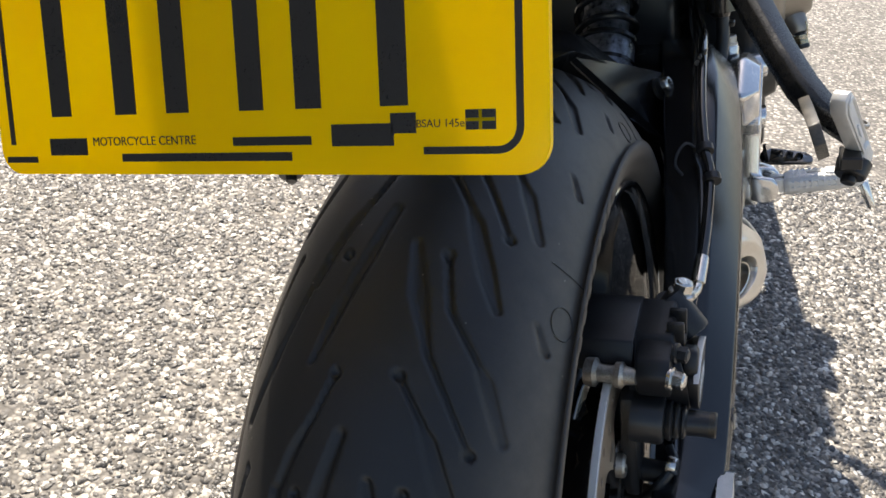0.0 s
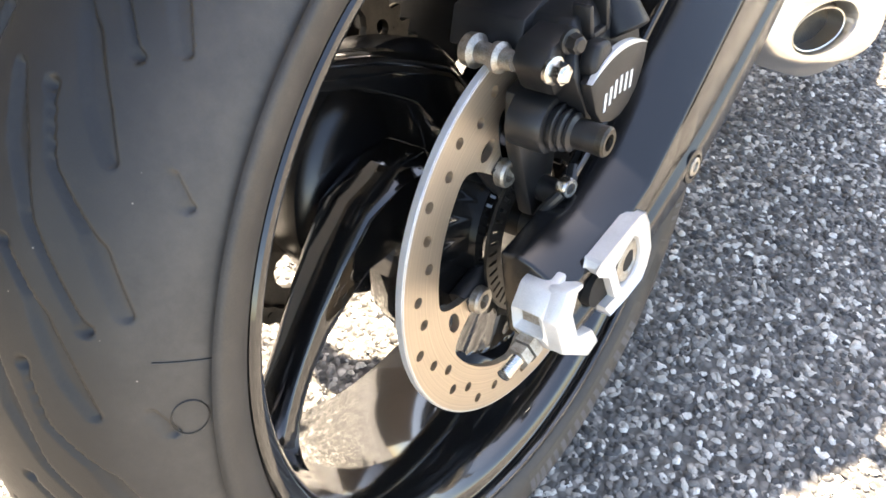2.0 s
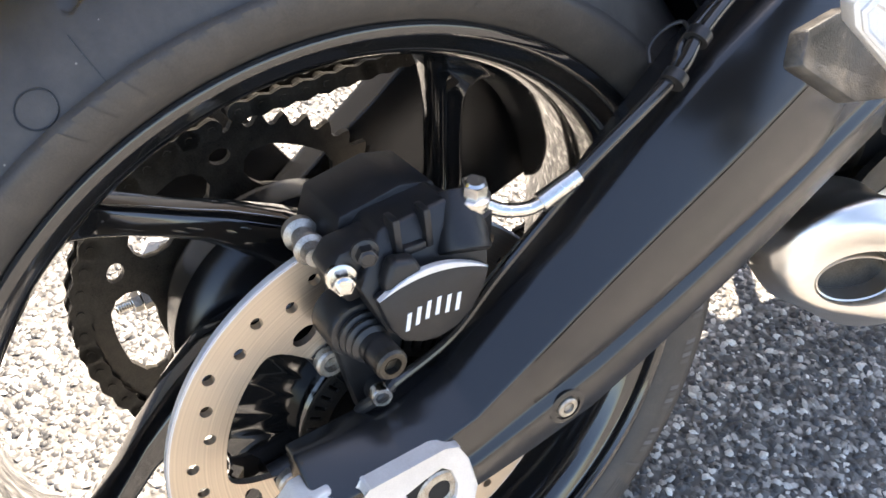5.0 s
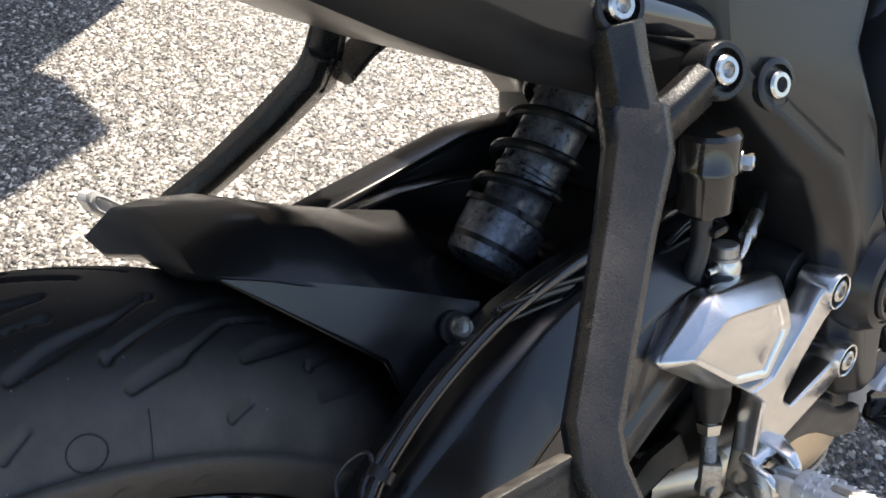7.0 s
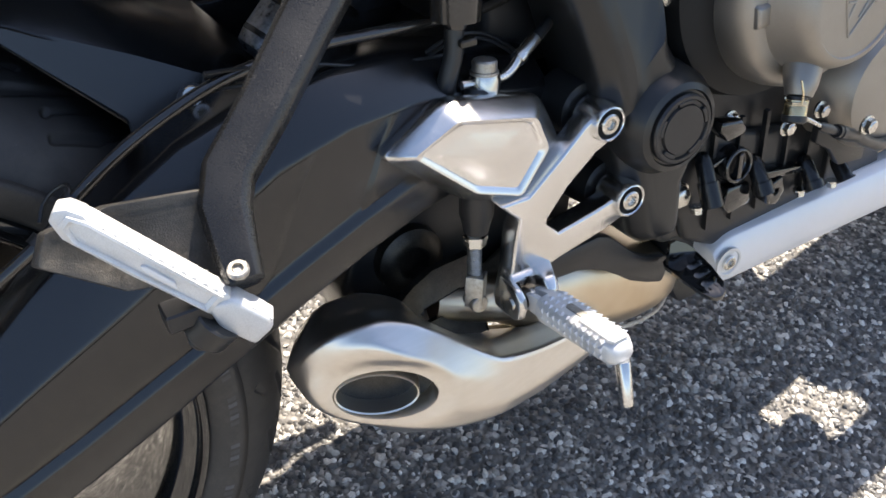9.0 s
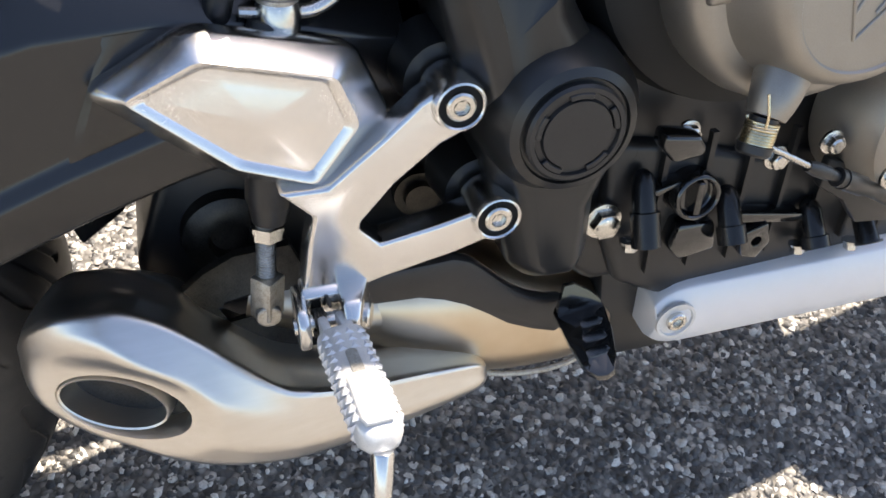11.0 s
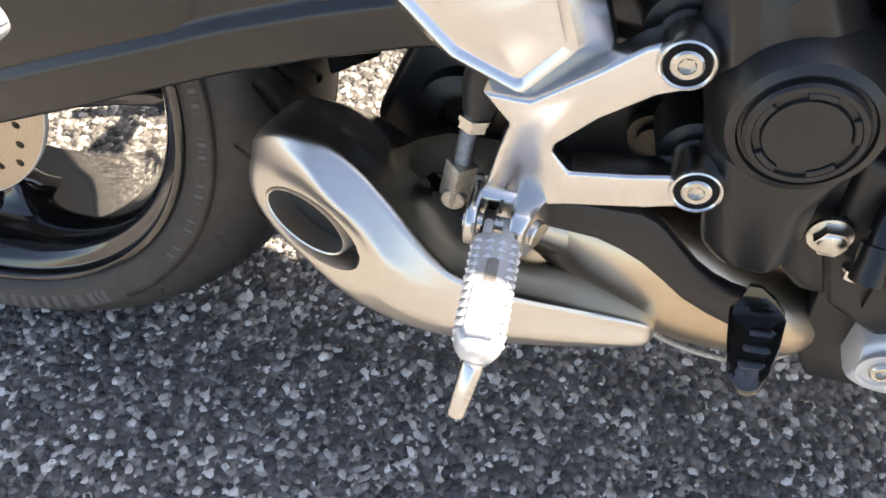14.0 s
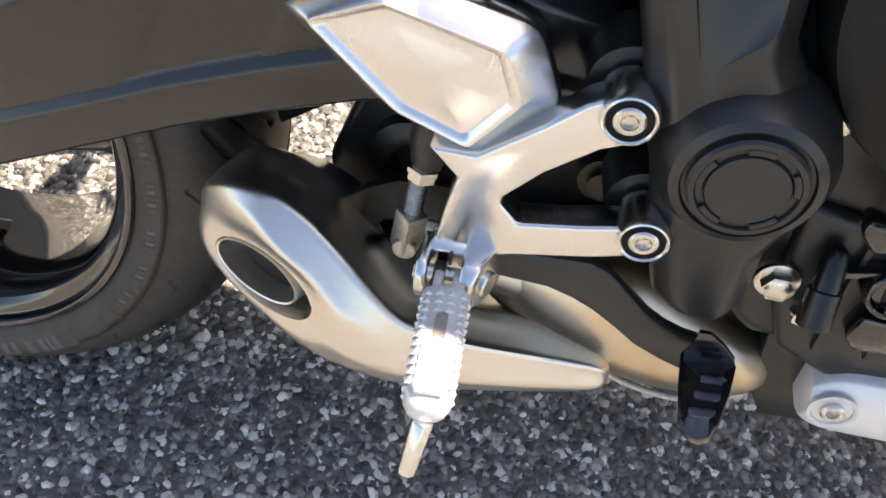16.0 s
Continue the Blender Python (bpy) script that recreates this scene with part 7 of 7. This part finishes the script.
# ---- the front of the motorcycle, ahead of the view: it shades the ground ----
FY, FZ = 1.41, 0.300
bm = bmesh.new()
turned(bm, (0, FY, FZ), (1, 0, 0), [(-0.05, 0.232), (-0.060, 0.255), (-0.055, 0.277), (-0.036, 0.293), (0, 0.300), (0.036, 0.293), (0.055, 0.277), (0.060, 0.255), (0.05, 0.232)], 96, closed=True)
front_tyre = part("front_tyre", bm, M_RUBBER, bike, "black front tyre")
bm = bmesh.new()
turned(bm, (0, FY, FZ), (1, 0, 0), [(-0.052, 0.234), (-0.050, 0.218), (-0.02, 0.205), (0.02, 0.205), (0.050, 0.218), (0.052, 0.234)], 72, closed=True)
front_rim = part("front_rim", bm, M_GLOSS, bike)
for k in range(5):
    a = radians(72 * k)
    bm = bmesh.new()
    tube(bm, [(0, FY + 0.02 * math.cos(a), FZ + 0.02 * math.sin(a)), (0, FY + 0.208 * math.cos(a), FZ + 0.208 * math.sin(a))], (0.024, 0.013), 10, 2, False)
    part("spoke", bm, M_GLOSS, front_rim)
for s in (1, -1):
    bm = bmesh.new()
    rod(bm, (s * 0.10, FY + 0.005, FZ - 0.02), (s * 0.10, 1.235, 0.66), 0.030, 0.028, 20)
    rod(bm, (s * 0.10, 1.235, 0.66), (s * 0.10, 1.08, 0.98), 0.026, 0.026, 20)
    part("fork_leg", bm, M_BLACK, bike, "black front fork leg")
    bm = bmesh.new()
    tube(bm, [(s * 0.05, 1.07, 1.00), (s * 0.16, 1.05, 1.03), (s * 0.25, 1.00, 1.04), (s * 0.37, 0.94, 1.03)], 0.013, 14)
    rod(bm, (s * 0.27, 0.99, 1.04), (s * 0.38, 0.935, 1.03), 0.017, 0.017, 16)
    part("handlebar", bm, M_BLACK, bike, "black handlebar with a rubber grip")
    bm = bmesh.new()
    tube(bm, [(s * 0.26, 1.01, 1.04), (s * 0.30, 1.02, 1.10), (s * 0.36, 1.00, 1.14)], 0.006, 10)
    turned(bm, (s * 0.39, 1.00, 1.15), (0.1 * s, -1, 0), [(-0.012, 0), (-0.010, 0.045), (0.004, 0.050), (0.006, 0.0)], 28)
    part("mirror", bm, M_PLASTIC, bike, "round black mirror")
    bm = bmesh.new()
    turned(bm, (s * 0.075, 1.22, 0.86), (0, 1, -0.1), [(-0.06, 0), (-0.05, 0.05), (0.0, 0.075), (0.03, 0.078), (0.04, 0.06), (0.04, 0)], 32)
    part("headlamp", bm, M_PLASTIC, bike, "round headlamp shell")
bm = bmesh.new()
side_slab(bm, [(0.519, 0.467), (0.533, 0.4745), (0.5455, 0.463), (0.500, 0.424), (0.5645, 0.398), (0.563, 0.380), (0.490, 0.3695), (0.447, 0.328), (0.450, 0.424), (0.39, 0.46), (0.41, 0.505), (0.487, 0.49)], -0.155, -0.172)
part("footrest_hanger", rounded(bm, 0.004, 2), M_CAST, bike, "far-side aluminium footrest hanger")
bm = bmesh.new()
turned(bm, (-0.10, 0.74, 0.46), (-1, 0, 0), [(0, 0), (0, 0.11), (0.045, 0.10), (0.06, 0.07), (0.06, 0)], 40)
side_slab(bm, [(0.50, 0.36), (0.70, 0.34), (0.95, 0.36), (0.96, 0.46), (0.72, 0.56), (0.52, 0.50)], -0.10, -0.145)
part("left_engine_cover", rounded(bm, 0.006, 2), M_ENGINE, engine)
bm = bmesh.new()
side_slab(bm, [(1.02, 0.40), (1.10, 0.34), (1.20, 0.42), (1.24, 0.60), (1.16, 0.76), (1.04, 0.74)], -0.20, -0.09)
part("radiator_cowl", rounded(bm, 0.012, 3), M_PLASTIC, bike, "black radiator cowl")
bm = bmesh.new()
loops = []
for d in range(25, 116, 15):
    c, s_ = math.cos(radians(d)), math.sin(radians(d))
    loops.append([Vector((x, FY + r * c, FZ + r * s_)) for x, r in ((-0.085, 0.26), (-0.075, 0.325), (0.075, 0.325), (0.085, 0.26), (0.07, 0.315), (-0.07, 0.315))])
loft(bm, loops)
part("front_mudguard", bm, M_PLASTIC, bike, "black front mudguard")
bm = bmesh.new()
box(bm, (0, 1.075, 0.62), (0.33, 0.045, 0.25))
part("radiator", rounded(bm, 0.008, 2), M_BLACK, bike, "black radiator")
bm = bmesh.new()
tube(bm, [(0.06, 1.02, 0.56), (0.09, 1.07, 0.44), (0.10, 1.04, 0.35), (0.08, 0.92, 0.28), (0.04, 0.80, 0.24)], 0.022, 16)
part("header_pipe", bm, M_HEAT, bike)
for x in (-0.05, 0.005):
    bm = bmesh.new()
    tube(bm, [(x, 1.02, 0.56), (x, 1.10, 0.44), (x, 1.11, 0.30), (x, 1.03, 0.185), (x, 0.90, 0.165), (x, 0.72, 0.205)], 0.027, 16)
    part("header_pipe", bm, M_HEAT, bike)
bm = bmesh.new()
rod(bm, (-0.10, 0.66, 0.30), (-0.315, 0.70, 0.074), 0.013, 0.011, 14)
rod(bm, (-0.315, 0.70, 0.074), (-0.335, 0.70, 0.078), 0.018, 0.018, 14)
part("side_stand", bm, M_BLACK, bike, "black side stand")

# ---- an added wall outside the view, its outline shaped to cast the ground's shade ----
bm = bmesh.new()
slab(bm, [(-5.0, 0.0), (1.30, 0.0), (1.30, 1.66), (1.46, 2.02), (1.77, 2.45), (1.56, 3.05), (1.25, 3.25), (-5.0, 3.25)], (-2.45, 0, 0), (0, 1, 0), (0, 0, 1), 0.25)
wall_w = part("shade_wall", bm, surface("buff render", (0.36, 0.30, 0.24), (0.44, 0.37, 0.30), (0.7, 0.85), scale=3, grain=120, bump=0.3), None, smooth=0)
tagged(wall_w, "added unseen buff wall, shaped to cast the shade on the ground", "wall", kind="structure")
# added unseen wall: blocks low sky so the gloss parts reflect brown
bm = bmesh.new()
box(bm, (-11.0, 0, 2.6), (0.5, 44.0, 5.2))
box(bm, (-11.0, 0, 5.28), (0.7, 44.2, 0.16))
reflection_wall = part("reflection_wall", bm, surface("weathered brown brick", (0.22, 0.15, 0.10), (0.34, 0.25, 0.18), (0.7, 0.9), scale=2, grain=60, bump=0.3), None, smooth=0)
tagged(reflection_wall, "added unseen brown wall that warms and darkens reflections", "wall", kind="structure")
